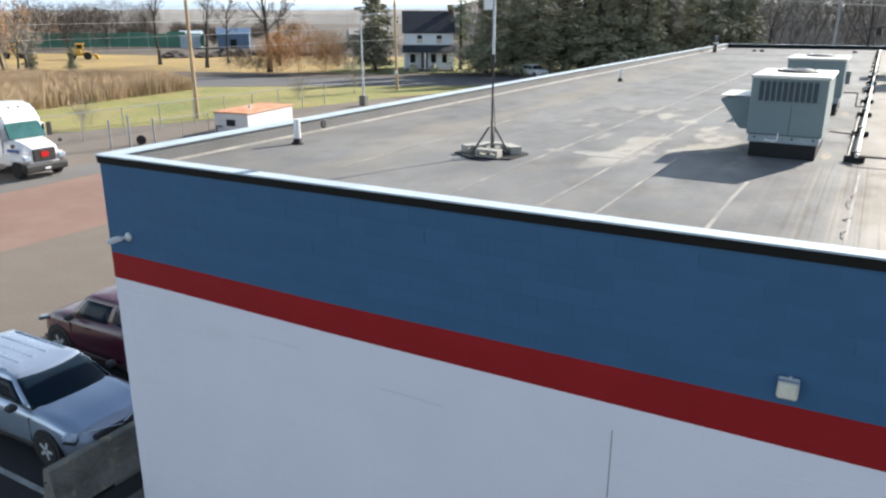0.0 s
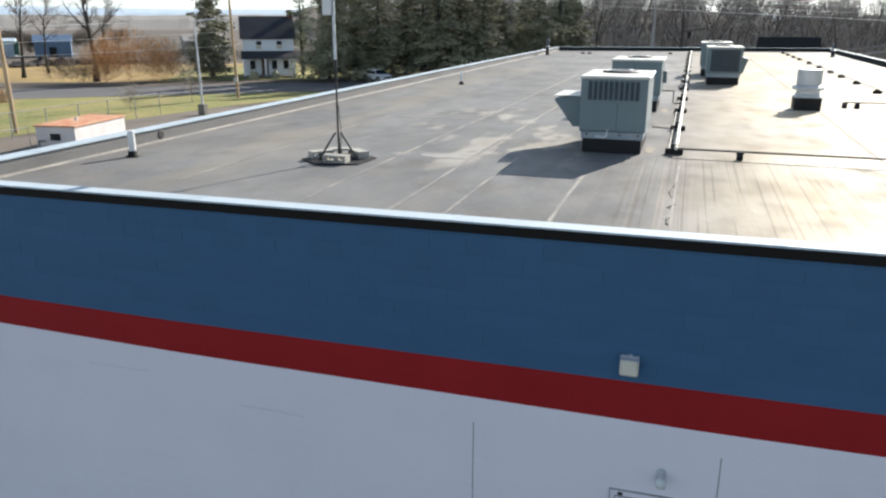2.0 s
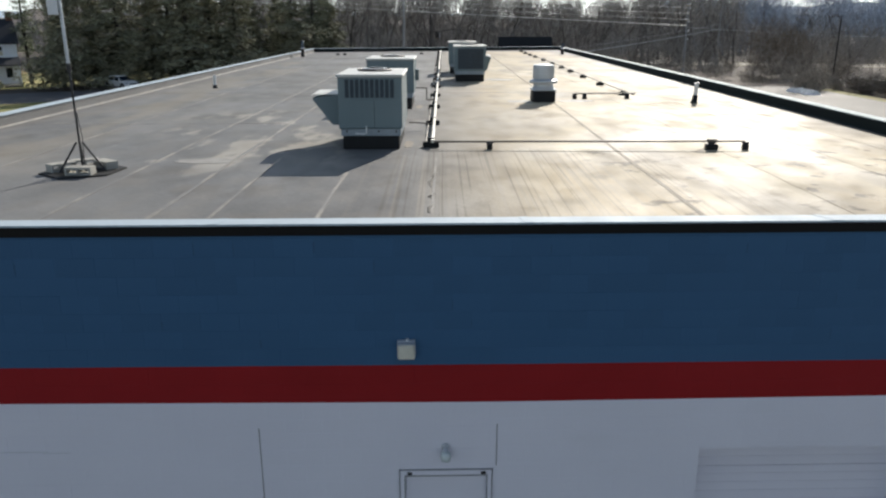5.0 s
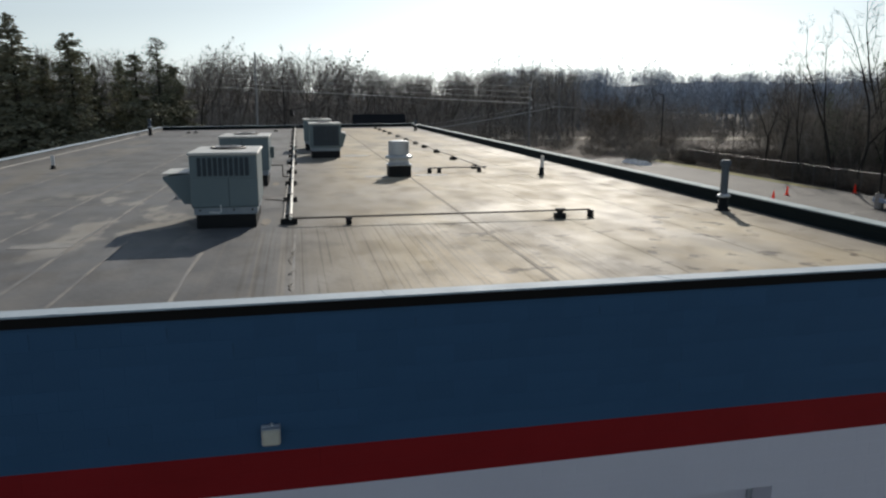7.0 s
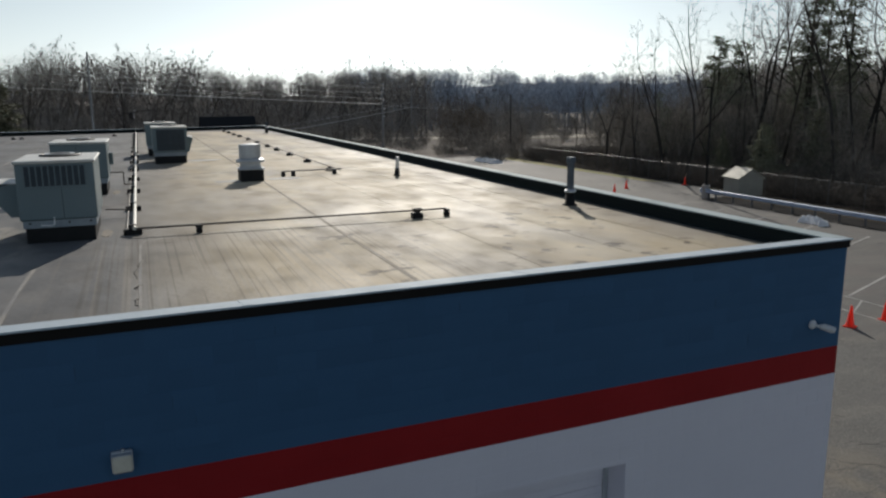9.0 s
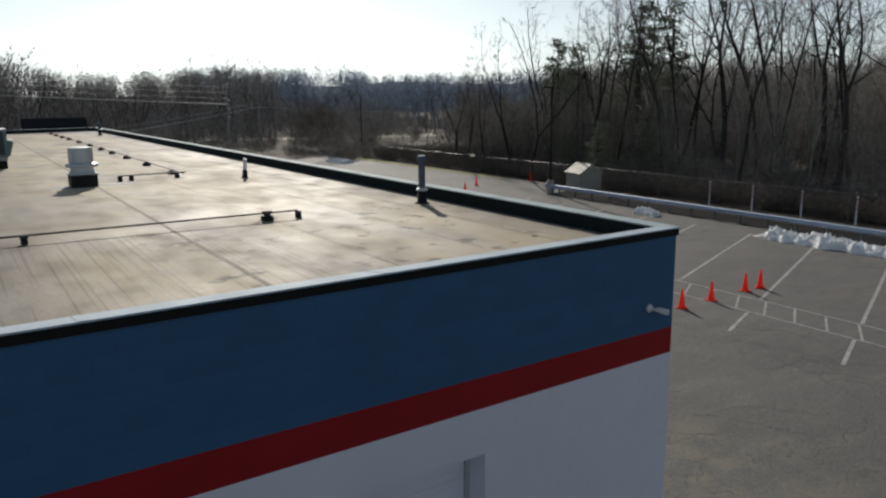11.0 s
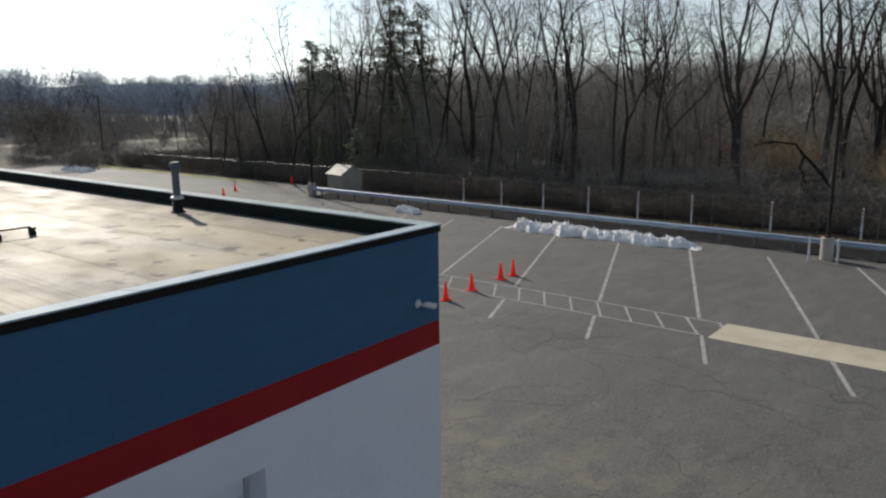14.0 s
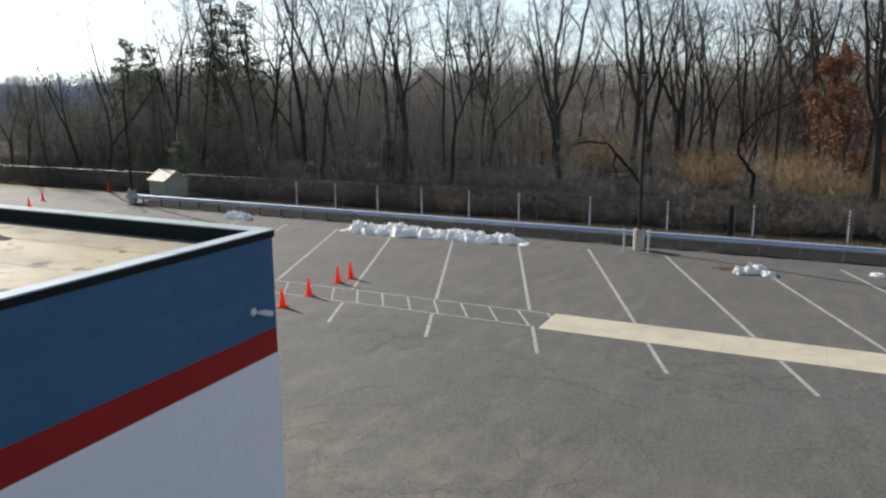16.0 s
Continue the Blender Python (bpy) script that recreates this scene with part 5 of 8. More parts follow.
def link_mesh(p, q, h, step=0.16, w=0.0035):
    """Diagonal wires of a chain-link panel from p to q."""
    p, q = Vector(p), Vector(q)
    L = (q - p).length
    d = (q - p) / L
    vs, fs = [], []
    for sgn in (1, -1):
        s = -h
        while s < L:
            a0, a1 = max(0, s), min(L, s + h)
            if a1 > a0:
                za, zb = a0 - s, a1 - s
                if sgn < 0:
                    za, zb = h - za, h - zb
                k = len(vs)
                A, B = p + d * a0, p + d * a1
                vs += [(A.x, A.y, p.z + za), (B.x, B.y, p.z + zb), (B.x, B.y, p.z + zb + w * 1.4), (A.x, A.y, p.z + za + w * 1.4)]
                fs.append((k, k + 1, k + 2, k + 3))
            s += step
    return mesh_of("wire_mesh", vs, fs)


tagged(part("wire_mesh", link_mesh((fx_(-42) + 0.5, -42, 0.02), (fx_(88) + 0.5, 88, 0.02), 1.78), WIRE, fence), kind="stuff")

# striped marker posts
SIGNRED = mat("faded_red_tape", (0.45, 0.07, 0.06), rough=0.5)
STRIPE = mat("reflective_white_tape", (0.74, 0.77, 0.84), (0.62, 0.65, 0.73), rough=0.4, scale=5, bump=0.0)
first = None
for y in (34.85, 31.33, 27.71, 24.13, 20.52, 16.94, 12.21, 7.47, 2.69, -2.13, -7.1, -12.0):
    at = pose(fx_(y) - 0.35, y, 0)
    if first is None:
        first = thing("marker_post", "slim white marker post with red reflective bands", "marker post", at, "marker posts")
        part("shaft", boxed((-0.035, -0.045, 0), (0.035, 0.045, 1.78), 0.008), STRIPE, first)
        for k in range(4):
            part("red_band", boxed((-0.038, -0.048, 0.95 + 0.2 * k), (0.038, 0.048, 1.04 + 0.2 * k), 0.004), SIGNRED, first, "red reflective band")
    else:
        copy_thing(first, at)
solid("timber_post", boxed((-0.15, -0.13, 0), (0.15, 0.13, 1.85), 0.02), LAMP_POLE, "thick dark timber post by the fence", "post", at=pose(45.05, 3.81, 0))


def lamp_post(x, y, h, label, base=1.1, head=True, lean=0.0):
    ob = thing("street_lamp", label, "lamp post", pose(x, y, 0, 0, lean, 0), "parking lot lamps")
    part("footing", lathe(bmesh.new(), [(0.30, 0), (0.30, base - 0.03), (0.27, base)], 20), FOOTING, ob, "round concrete footing")
    part("pole", rod(bmesh.new(), (0, 0, base), (0, 0, h), 0.09, 0.08, 12), LAMP_POLE, ob, "dark bronze steel pole")
    part("base_cover", lathe(bmesh.new(), [(0.17, base + 0.002), (0.16, base + 0.08), (0.10, base + 0.11)], 14), LAMP_POLE, ob)
    if head:
        part("lamp_head", boxed((-0.65, -0.16, h - 0.03), (-0.06, 0.16, h + 0.10), 0.03), LAMP_POLE, ob, "flat box lamp head")
        part("lens", boxed((-0.60, -0.12, h - 0.045), (-0.2, 0.12, h - 0.031), 0.004), PVC, ob)
    return ob


lamp_post(39.35, 7.81, 9.0, "dark steel lamp post on a round concrete footing")
lamp_post(41.4, 47.1, 8.6, "dark steel lamp post on a concrete footing at the guardrail's end")
lamp_post(51.0, 100.0, 8.4, "dark lamp post at the far edge of the lot")
for dx, dy in ((-0.75, 0.62), (-0.65, -0.62)):
    b = thing("bollard", "thin grey steel bollard beside the lamp post", "bollard", pose(39.35 + dx, 7.81 + dy, 0), "bollards")
    part("tube", lathe(bmesh.new(), [(0.055, 0), (0.055, 1.17), (0.03, 1.20)], 12), GALV, b)


# ---- snow, bags, shed ----
def lumps(name, spots, seed, material, label, category, rough=0.35, group=""):
    bm = bmesh.new()
    rnd = random.Random(seed)
    for x, y, r, h in spots:
        got = bmesh.ops.create_icosphere(bm, subdivisions=3, radius=1)
        for v in got["verts"]:
            n1 = noise.noise(Vector((v.co.x * 2 + x, v.co.y * 2 + y, v.co.z * 2)))
            n2 = noise.noise(Vector((v.co.x * 6 + x, v.co.y * 6 + y, v.co.z * 6)))
            k = 1 + rough * n1 + rough * 0.55 * n2
            v.co = Vector((x + v.co.x * r * k, y + v.co.y * r * k * 1.15, max(-0.02, v.co.z * h * k)))
    return solid(name, bm, material, label, category, group)


def snow_bank(x, y0, y1, width, height, seed, label):
    """One crusty heap, as a lumpy sheet over the asphalt."""
    n, m = int(abs(y1 - y0) / 0.09), 26
    V, F = [], []
    for i in range(n + 1):
        f = i / n
        env = min(1, f * 9, (1 - f) * 9) * (0.45 + 0.55 * abs(noise.noise(Vector((f * abs(y1 - y0) * 0.35, seed, 0)))) * 2)
        bend = 0.35 * noise.noise(Vector((f * 5, seed, 3)))
        half = width / 2 * (0.55 + 0.45 * env)
        for j in range(m + 1):
            g = j / m * 2 - 1
            px, py = x + bend + g * half, y0 + (y1 - y0) * f
            h = max(0.0, 1 - g * g) ** 0.5 * height * (0.35 + 0.65 * env) * min(1, f * 12, (1 - f) * 12)
            h *= 0.76 + 0.5 * noise.noise(Vector((px * 2.2, py * 2.2, seed))) + 0.8 * abs(noise.noise(Vector((px * 4.2, py * 4.2, seed)))) + 0.40 * noise.noise(Vector((px * 11, py * 11, seed)))
            V.append((px + 0.10 * noise.noise(Vector((px * 4, py * 4, 7))) + (0.45 * noise.noise(Vector((py * 1.3, seed, 5))) * abs(g)), py + 0.10 * noise.noise(Vector((px * 4, py * 4, 9))), max(0.0, h) + 0.006))
    for i in range(n):
        for j in range(m):
            k = i * (m + 1) + j
            F.append((k, k + 1, k + m + 2, k + m + 1))
    return solid("snow_bank", mesh_of("snow_bank", V, F), SNOW, label, "snow pile", "snow piles")


snow_bank(38.25, 25.6, 13.5, 1.7, 0.58, 1.3, "long crusty heap of old white snow by the guardrail")
snow_bank(39.1, 35.6, 33.5, 1.1, 0.5, 4.1, "small melting heap of snow by the guardrail")
snow_bank(41.3, 90.5, 84.0, 2.2, 0.5, 8.2, "long heap of snow at the lot's far end")
for k, (x, y, r, h) in enumerate(((35.6, 2.55, 0.2, 0.36), (35.8, 2.15, 0.24, 0.34), (36.0, 1.72, 0.3, 0.40), (35.7, 1.3, 0.28, 0.24), (37.5, -3.05, 0.3, 0.16))):
    lumps("trash_bag", [(x, y, r, h)], k, PLASTIC, "crumpled white plastic bag lying on the asphalt", "bag", 0.4, "trash bags")
SHEDM = mat("beige_siding", (0.36, 0.34, 0.29), (0.30, 0.285, 0.245), rough=0.7, scale=1.5, fine=20, bump=0.1)
shed = thing("garden_shed", "small beige shed with a pale shingled gable roof", "shed", pose(44.75, 47.1, 0.0, 0, 0, -13))
SX, SY = 2.1, 2.4
part("wall_body", boxed((0, 0, 0), (SX, SY, 1.45)), SHEDM, shed)
gb = bmesh.new()
A = [gb.verts.new(p) for p in ((0, 0.0, 1.45), (SX, 0.0, 1.45), (SX / 2, 0.0, 2.12))]
B = [gb.verts.new(p) for p in ((0, SY, 1.45), (SX, SY, 1.45), (SX / 2, SY, 2.12))]
gb.faces.new(A)
gb.faces.new(B[::-1])
for i in range(3):
    gb.faces.new((A[i], B[i], B[(i + 1) % 3], A[(i + 1) % 3]))
part("gable", gb, SHEDM, shed)
SHINGLE = mat("pale_sheet_roof", (0.50, 0.48, 0.40), (0.38, 0.365, 0.30), rough=0.7, scale=2, fine=14, bump=0.3)
for s in (-1, 1):
    rf = bmesh.new()
    e, r_ = Vector((SX / 2 + s * (SX / 2 + 0.14), 0, 1.36)), Vector((SX / 2, 0, 2.16))
    q = [(e.x, -0.12, e.z), (r_.x, -0.12, r_.z), (r_.x, SY + 0.12, r_.z), (e.x, SY + 0.12, e.z)]
    lo_ = [rf.verts.new(p) for p in q]
    hi_ = [rf.verts.new((p[0] + 0.02 * s, p[1], p[2] + 0.05)) for p in q]
    rf.faces.new(lo_)
    rf.faces.new(hi_[::-1])
    for i in range(4):
        rf.faces.new((lo_[i], hi_[i], hi_[(i + 1) % 4], lo_[(i + 1) % 4]))
    part("roof_slope", rf, SHINGLE, shed)
part("shed_door", boxed((0.55, -0.03, 0.05), (1.55, -0.002, 1.40), 0.01), SHEDM, shed)
for k in range(5):
    part("siding_board", boxed((-0.012, 0.02, 0.1 + 0.27 * k), (-0.001, SY - 0.02, 0.34 + 0.27 * k), 0.004), SHEDM, shed)


# ---- trees ----
def tube(V, F, pts, rads, n):
    """A tapered tube through pts."""
    base = len(V)
    prev = None
    for i, (p, r) in enumerate(zip(pts, rads)):
        d = (pts[min(i + 1, len(pts) - 1)] - pts[max(i - 1, 0)]).normalized()
        a = d.orthogonal().normalized() if prev is None else (prev - d * prev.dot(d)).normalized()
        prev = a
        b = d.cross(a)
        for k in range(n):
            t = 2 * math.pi * k / n
            V.append(p + a * (r * math.cos(t)) + b * (r * math.sin(t)))
    for i in range(len(pts) - 1):
        for k in range(n):
            u, v = base + i * n + k, base + i * n + (k + 1) % n
            F.append((u, v, v + n, u + n))


def grow(rnd, p, d, length, r, segs, wob, up):
    pts, d = [p.copy()], d.normalized()
    for s in range(segs):
        d = (d + Vector((rnd.gauss(0, wob), rnd.gauss(0, wob), rnd.gauss(0, wob) + up))).normalized()
        pts.append(pts[-1] + d * length / segs)
    return pts


def along(pts, f):
    x = f * (len(pts) - 1)
    i = min(int(x), len(pts) - 2)
    return pts[i].lerp(pts[i + 1], x - i), (pts[i + 1] - pts[i]).normalized()


def sideways(rnd, d, angle):
    a = d.orthogonal().normalized()
    a.rotate(Matrix.Rotation(rnd.uniform(0, 2 * math.pi), 3, d))
    return (d * math.cos(angle) + a * math.sin(angle)).normalized()


def bare_tree(seed, h, r, fork=0.35, limbs=11, spread=0.75, lean=0.05, detail=1.0, leaves=0, leaf_size=0.12, leaders=1, tw=0.012):
    """Meshes of a bare broad-leaved tree: trunk with leaders and limbs, and crown of branches and twigs."""
    rnd = random.Random(seed)
    V, F, V2, F2 = [], [], [], []
    foot = Vector((rnd.gauss(0, lean), rnd.gauss(0, lean), 1))
    if leaders == 1:
        trunk = grow(rnd, Vector((0, 0, -0.2)), foot, h * 0.94, r, 12, 0.07, 0.025)
        tr = [r * (1.3 if i == 0 else 1) * (1 - 0.9 * (i / 12) ** 0.85) for i in range(13)]
        tube(V, F, trunk, tr, 8)
        axes = [(trunk, tr, fork)]
    else:
        trunk = grow(rnd, Vector((0, 0, -0.2)), foot, h * fork, r, 6, 0.06, 0.02)
        tube(V, F, trunk, [r * (1.3 if i == 0 else 1) * (1 - 0.22 * i / 6) for i in range(7)], 8)
        axes = []
        turn = rnd.uniform(0, 6.28)
        for k in range(leaders):
            d = (trunk[-1] - trunk[-2]).normalized()
            side = d.orthogonal().normalized()
            side.rotate(Matrix.Rotation(turn + 6.28 * k / leaders + rnd.uniform(-0.5, 0.5), 3, d))
            open_ = rnd.uniform(0.16, 0.46) * spread
            way = d * math.cos(open_) + side * math.sin(open_)
            start = trunk[-1] - d * rnd.uniform(0.0, 0.10) * h * fork
            pts = grow(rnd, start, way, h * (0.97 - fork) * rnd.uniform(0.85, 1.05), r, 10, 0.10, 0.085)
            rr = r * rnd.uniform(0.48, 0.64)
            rad_ = [rr * (1 - 0.9 * (i / 10) ** 0.9) for i in range(11)]
            tube(V, F, pts, rad_, 7)
            axes.append((pts, rad_, 0.12))
        for k in range(2):
            p, d = along(trunk, rnd.uniform(0.35, 0.9))
            low = grow(rnd, p, sideways(rnd, d, rnd.uniform(0.8, 1.3)), h * rnd.uniform(0.08, 0.18), 0.05, 5, 0.25, 0.06)
            tube(V, F, low, [0.05, 0.04, 0.03, 0.022, 0.014, 0.006], 4)
    LV, LF = [], []
    for k in range(limbs):
        pts, rads, f0 = axes[k % len(axes)]
        per = max(1, limbs // len(axes))
        f = min(0.96, f0 + (0.97 - f0) * (k // len(axes) + rnd.random() * 0.8) / per)
        p, d = along(pts, f)
        rel = (f - f0) / (1 - f0)
        ln = h * (0.36 - 0.22 * rel) * rnd.uniform(0.7, 1.25) * (1.0 if leaders == 1 else 0.8)
        rad = max(0.022, rads[min(int(f * (len(rads) - 1)), len(rads) - 1)] * rnd.uniform(0.40, 0.70))
        limb = grow(rnd, p, sideways(rnd, d, rnd.uniform(0.6, 1.15) * spread), ln, rad, 6, 0.22, 0.085)
        tube(V, F, limb, [rad * (1 - 0.85 * i / 6) for i in range(7)], 5)
        nb = max(4, int(9 * detail))
        for j in range(nb):
            g = 0.15 + 0.85 * (j + rnd.random()) / nb
            p2, d2 = along(limb, min(g, 0.99))
            l2 = ln * rnd.uniform(0.25, 0.48) * (1.15 - 0.45 * g)
            r2 = max(0.008, rad * (1 - 0.85 * g) * 0.45)
            br = grow(rnd, p2, sideways(rnd, d2, rnd.uniform(0.55, 1.15)), l2, r2, 3, 0.2, 0.05)
            tube(V2, F2, br, [r2, r2 * 0.75, r2 * 0.5, r2 * 0.25], 3)
            nt = max(4, int(8 * detail))
            for q in range(nt):
                g2 = 0.12 + 0.88 * (q + rnd.random()) / nt
                p3, d3 = along(br, min(g2, 0.99))
                l3 = l2 * rnd.uniform(0.35, 0.65)
                d3 = sideways(rnd, d3, rnd.uniform(0.4, 1.0))
                m3 = p3 + d3 * l3 * 0.55
                e3 = m3 + (d3 + Vector((rnd.gauss(0, .25), rnd.gauss(0, .25), rnd.gauss(0.1, .2)))).normalized() * l3 * 0.45
                o = d3.orthogonal().normalized()
                o.rotate(Matrix.Rotation(rnd.uniform(0, 3.1), 3, d3))
                kx = len(V2)
                V2 += [p3 - o * tw, p3 + o * tw, m3 + o * tw, m3 - o * tw, e3]
                F2 += [(kx, kx + 1, kx + 2, kx + 3), (kx + 3, kx + 2, kx + 4)]
                for z in range(3):
                    p4 = p3.lerp(m3, rnd.random()) if z < 1 else m3.lerp(e3, rnd.random())
                    e = p4 + sideways(rnd, d3, rnd.uniform(0.4, 1.0)) * l3 * rnd.uniform(0.35, 0.65)
                    kx = len(V2)
                    V2 += [p4 - o * tw * 0.66, p4 + o * tw * 0.66, e]
                    F2.append((kx, kx + 1, kx + 2))
                    for y in range(leaves):
                        c = p4.lerp(e, rnd.random()) + Vector((rnd.gauss(0, .1), rnd.gauss(0, .1), rnd.gauss(0, .1)))
                        a = Vector((rnd.gauss(0, 1), rnd.gauss(0, 1), rnd.gauss(0, 1))).normalized() * leaf_size
                        b = a.orthogonal().normalized() * leaf_size * 0.6
                        kx = len(LV)
                        LV += [c - a, c - b, c + a, c + b]
                        LF.append((kx, kx + 1, kx + 2, kx + 3))
    return mesh_of("trunk", V, F, True), mesh_of("crown", V2, F2), (mesh_of("leaves", LV, LF) if leaves else None)


def tree_thing(name, meshes, label, category, at, bark, twig, leaf=None, group="woodland trees"):
    t = thing(name, label, category, at, group)
    part("trunk", meshes[0], bark, t)
    part("crown", meshes[1], twig, t)
    if len(meshes) > 2 and meshes[2] is not None:
        part("leaves", meshes[2], leaf, t)
    return t


def conifer(seed, h, spread, tiers, material, sparse=1.0, bare=0.12, tuft=0.18, droop=-0.22, top=0.85, ragged=0.0, fine=1.0, fan=0.0):
    """Meshes of a conifer: trunk, and boughs set with needle sprays."""
    rnd = random.Random(seed)
    V, F, V2, F2 = [], [], [], []
    tube(V, F, [Vector((0, 0, h * i / 6 - 0.2)) for i in range(7)], [0.02 * h * (1.02 - i / 6) + 0.01 for i in range(7)], 7)
    for k in range(tiers):
        f = bare + (1 - bare) * (k + rnd.random() * 0.6) / tiers
        z = h * f
        reach = spread * (1 - f) ** top * rnd.uniform(0.7 - ragged, 1.2) + 0.15
        for j in range(max(3, int((9 - 4 * f) * sparse))):
            a = rnd.uniform(0, 2 * math.pi)
            z = h * min(0.99, f + rnd.uniform(-0.6, 0.6) / tiers)
            ln = reach * rnd.uniform(0.65 - ragged * 0.6, 1.1)
            d = Vector((math.cos(a), math.sin(a), 0))
            tip = Vector((0, 0, z)) + d * ln + Vector((0, 0, droop * ln + rnd.uniform(-0.1, 0.25)))
            root = Vector((0, 0, z))
            tube(V, F, [root, root.lerp(tip, 0.6) + Vector((0, 0, 0.04 * ln)), tip], [0.03 + 0.006 * ln, 0.02, 0.006], 3)
            side = d.cross(Vector((0, 0, 1)))
            for q in range(int((6 + ln * 9 * sparse) / fine ** 1.6)):
                g = rnd.uniform(tuft, 1.0)
                c = root.lerp(tip, g) + Vector((0, 0, rnd.gauss(0, 0.10 + 0.05 * fan * ln))) + side * rnd.gauss(0, 0.55 * (1 - fine) + 0.15 * fan * ln)
                w = (0.16 + 0.20 * (1 - g) * ln) * rnd.choice((-1, 1)) * rnd.uniform(0.5, 1.3)
                e = c + (side * w + d * rnd.uniform(0.1, 0.4) + Vector((0, 0, rnd.uniform(-0.28, 0.05 + 0.2 * (1 - fine))))) * (0.5 + 0.5 * fine)
                o = Vector((rnd.gauss(0, 1), rnd.gauss(0, 1), rnd.gauss(0, 1))).normalized() * rnd.uniform(0.09, 0.25) * fine
                kx = len(V2)
                V2 += [c - o, c + o, e + o * 0.3, e - o * 0.3]
                F2.append((kx, kx + 1, kx + 2, kx + 3))
    return mesh_of("trunk", V, F), mesh_of("needles", V2, F2)


def conifer_thing(meshes, label, at, material, group="conifers"):
    t = thing("conifer", label, "conifer", at, group)
    part("trunk", meshes[0], BARK, t)
    part("needles", meshes[1], material, t, "needle sprays")
    return t


KINDS = [bare_tree(100 + k, h, r, fork=f, limbs=n, spread=sp, detail=0.66, leaders=ld) for k, (h, r, f, n, sp, ld) in enumerate((
    (22, 0.24, 0.40, 13, 0.8, 2), (24, 0.22, 0.30, 13, 0.7, 1), (20, 0.19, 0.22, 12, 0.75, 2), (25, 0.31, 0.26, 16, 0.95, 3),
    (18, 0.14, 0.25, 12, 0.8, 1), (23, 0.20, 0.36, 12, 0.65, 1), (21, 0.22, 0.32, 13, 0.85, 2), (16, 0.13, 0.18, 11, 0.9, 2)))]
MASTERS = {}
TREE_LABELS = ("tall bare deciduous tree with a straight trunk", "tall slim bare tree branching high up", "bare tree with many fine upright branches", "broad bare tree with a thick trunk and spreading limbs", "young slim bare tree in the woods", "tall bare tree with a long clear trunk", "bare woodland tree with a forked crown", "small bare tree with low branches")


def plant(kind, x, y, s=1.0, turn=0.0, z=0.0, lean=0.0):
    at = pose(x, y, z, lean, 0, turn)
    if kind not in MASTERS:
        MASTERS[kind] = tree_thing("bare_tree", KINDS[kind], TREE_LABELS[kind], "tree", at, BARK, TWIG)
        MASTERS[kind].scale = (s, s, s)
        return MASTERS[kind]
    t = copy_thing(MASTERS[kind], at)
    t.scale = (s, s, s)
    return t


rnd = random.Random(21)
# single trees that stand out at the woods' edge
for kind, x, y, s in ((5, 77.4, 34.6, 1.1), (6, 80.5, 25.5, 1.15), (3, 75.2, 15.8, 1.15), (0, 78.4, 15.0, 1.1), (2, 74.3, 11.0, 1.1), (7, 71.5, 5.5, 1.2), (4, 64.0, 4.0, 0.9), (1, 76.2, 0.1, 1.1), (4, 79.6, -2.1, 1.15), (3, 59.0, -4.0, 1.0), (2, 59.6, -5.2, 1.05), (0, 68.5, 39.7, 1.15), (5, 65.0, 41.0, 1.15), (1, 66.5, 44.8, 1.2), (2, 70.2, 52.6, 1.2), (5, 63.5, 52.1, 1.1), (6, 62.5, 62.5, 1.0), (1, 62.8, 72.0, 0.85), (7, 59.3, 80.0, 0.95), (0, 64.2, 47.5, 1.15), (3, 65.3, 20.5, 1.0), (6, 61.7, 4.7, 0.75), (0, 78.6, 0.6, 1.1), (3, 61.9, -5.6, 1.05), (0, 83.4, 37.5, 1.1), (5, 70.2, 46.1, 1.1), (2, 72.2, 42.6, 1.1), (6, 62.2, 19.1, 0.9), (5, 66.9, 12.3, 1.0), (3, 77.3, 11.6, 1.0), (6, 58.5, 28.0, 0.95), (0, 60.2, 33.5, 1.0), (5, 67.8, 36.5, 1.15), (2, 72.0, 30.0, 1.1)):
    plant(kind, x, y, s, rnd.uniform(0, 360), lean=rnd.gauss(0, 2))
count = 0
while count < 50:
    x, y = rnd.uniform(58, 135), rnd.uniform(-45, 78)
    if x < 63 and y > 20:
        continue
    plant(rnd.randrange(8), x, y, rnd.uniform(0.75, 1.1), rnd.uniform(0, 360), lean=rnd.gauss(0, 2.5))
    count += 1
for k in range(34):
    x, y = rnd.uniform(55, 105), rnd.uniform(80, 150)
    if not gap(x, y):
        plant(rnd.choice((0, 2, 4, 6, 7)), x, y, rnd.uniform(0.42, 0.72), rnd.uniform(0, 360))
# the ragged end of the woods towards the open ground
for kind, az, r, s in ((7, 34.9, 84, 0.86), (6, 34.2, 90, 0.62), (2, 36.3, 82, 0.66), (6, 38.3, 80, 0.80), (2, 39.8, 78, 0.96), (0, 40.8, 92, 0.70), (7, 43.6, 86, 0.85), (0, 44.6, 84, 0.95), (5, 45.3, 90, 1.0), (1, 47.0, 96, 1.0), (2, 37.2, 95, 0.60), (7, 41.5, 80, 0.7)):
    plant(kind, r * math.sin(radians(az)), r * math.cos(radians(az)), s, az * 70)
# broad trees close to the fence at the woods' near end
for kind, az, r, s in ((3, 93.6, 76, 1.0), (6, 90.6, 70, 1.0), (3, 95.4, 63, 1.05), (0, 88.9, 80, 1.0), (6, 83.4, 82, 1.05), (2, 85.6, 76, 1.1), (0, 81.6, 88, 1.05)):
    plant(kind, r * math.sin(radians(az)), r * math.cos(radians(az)), s, az * 50)
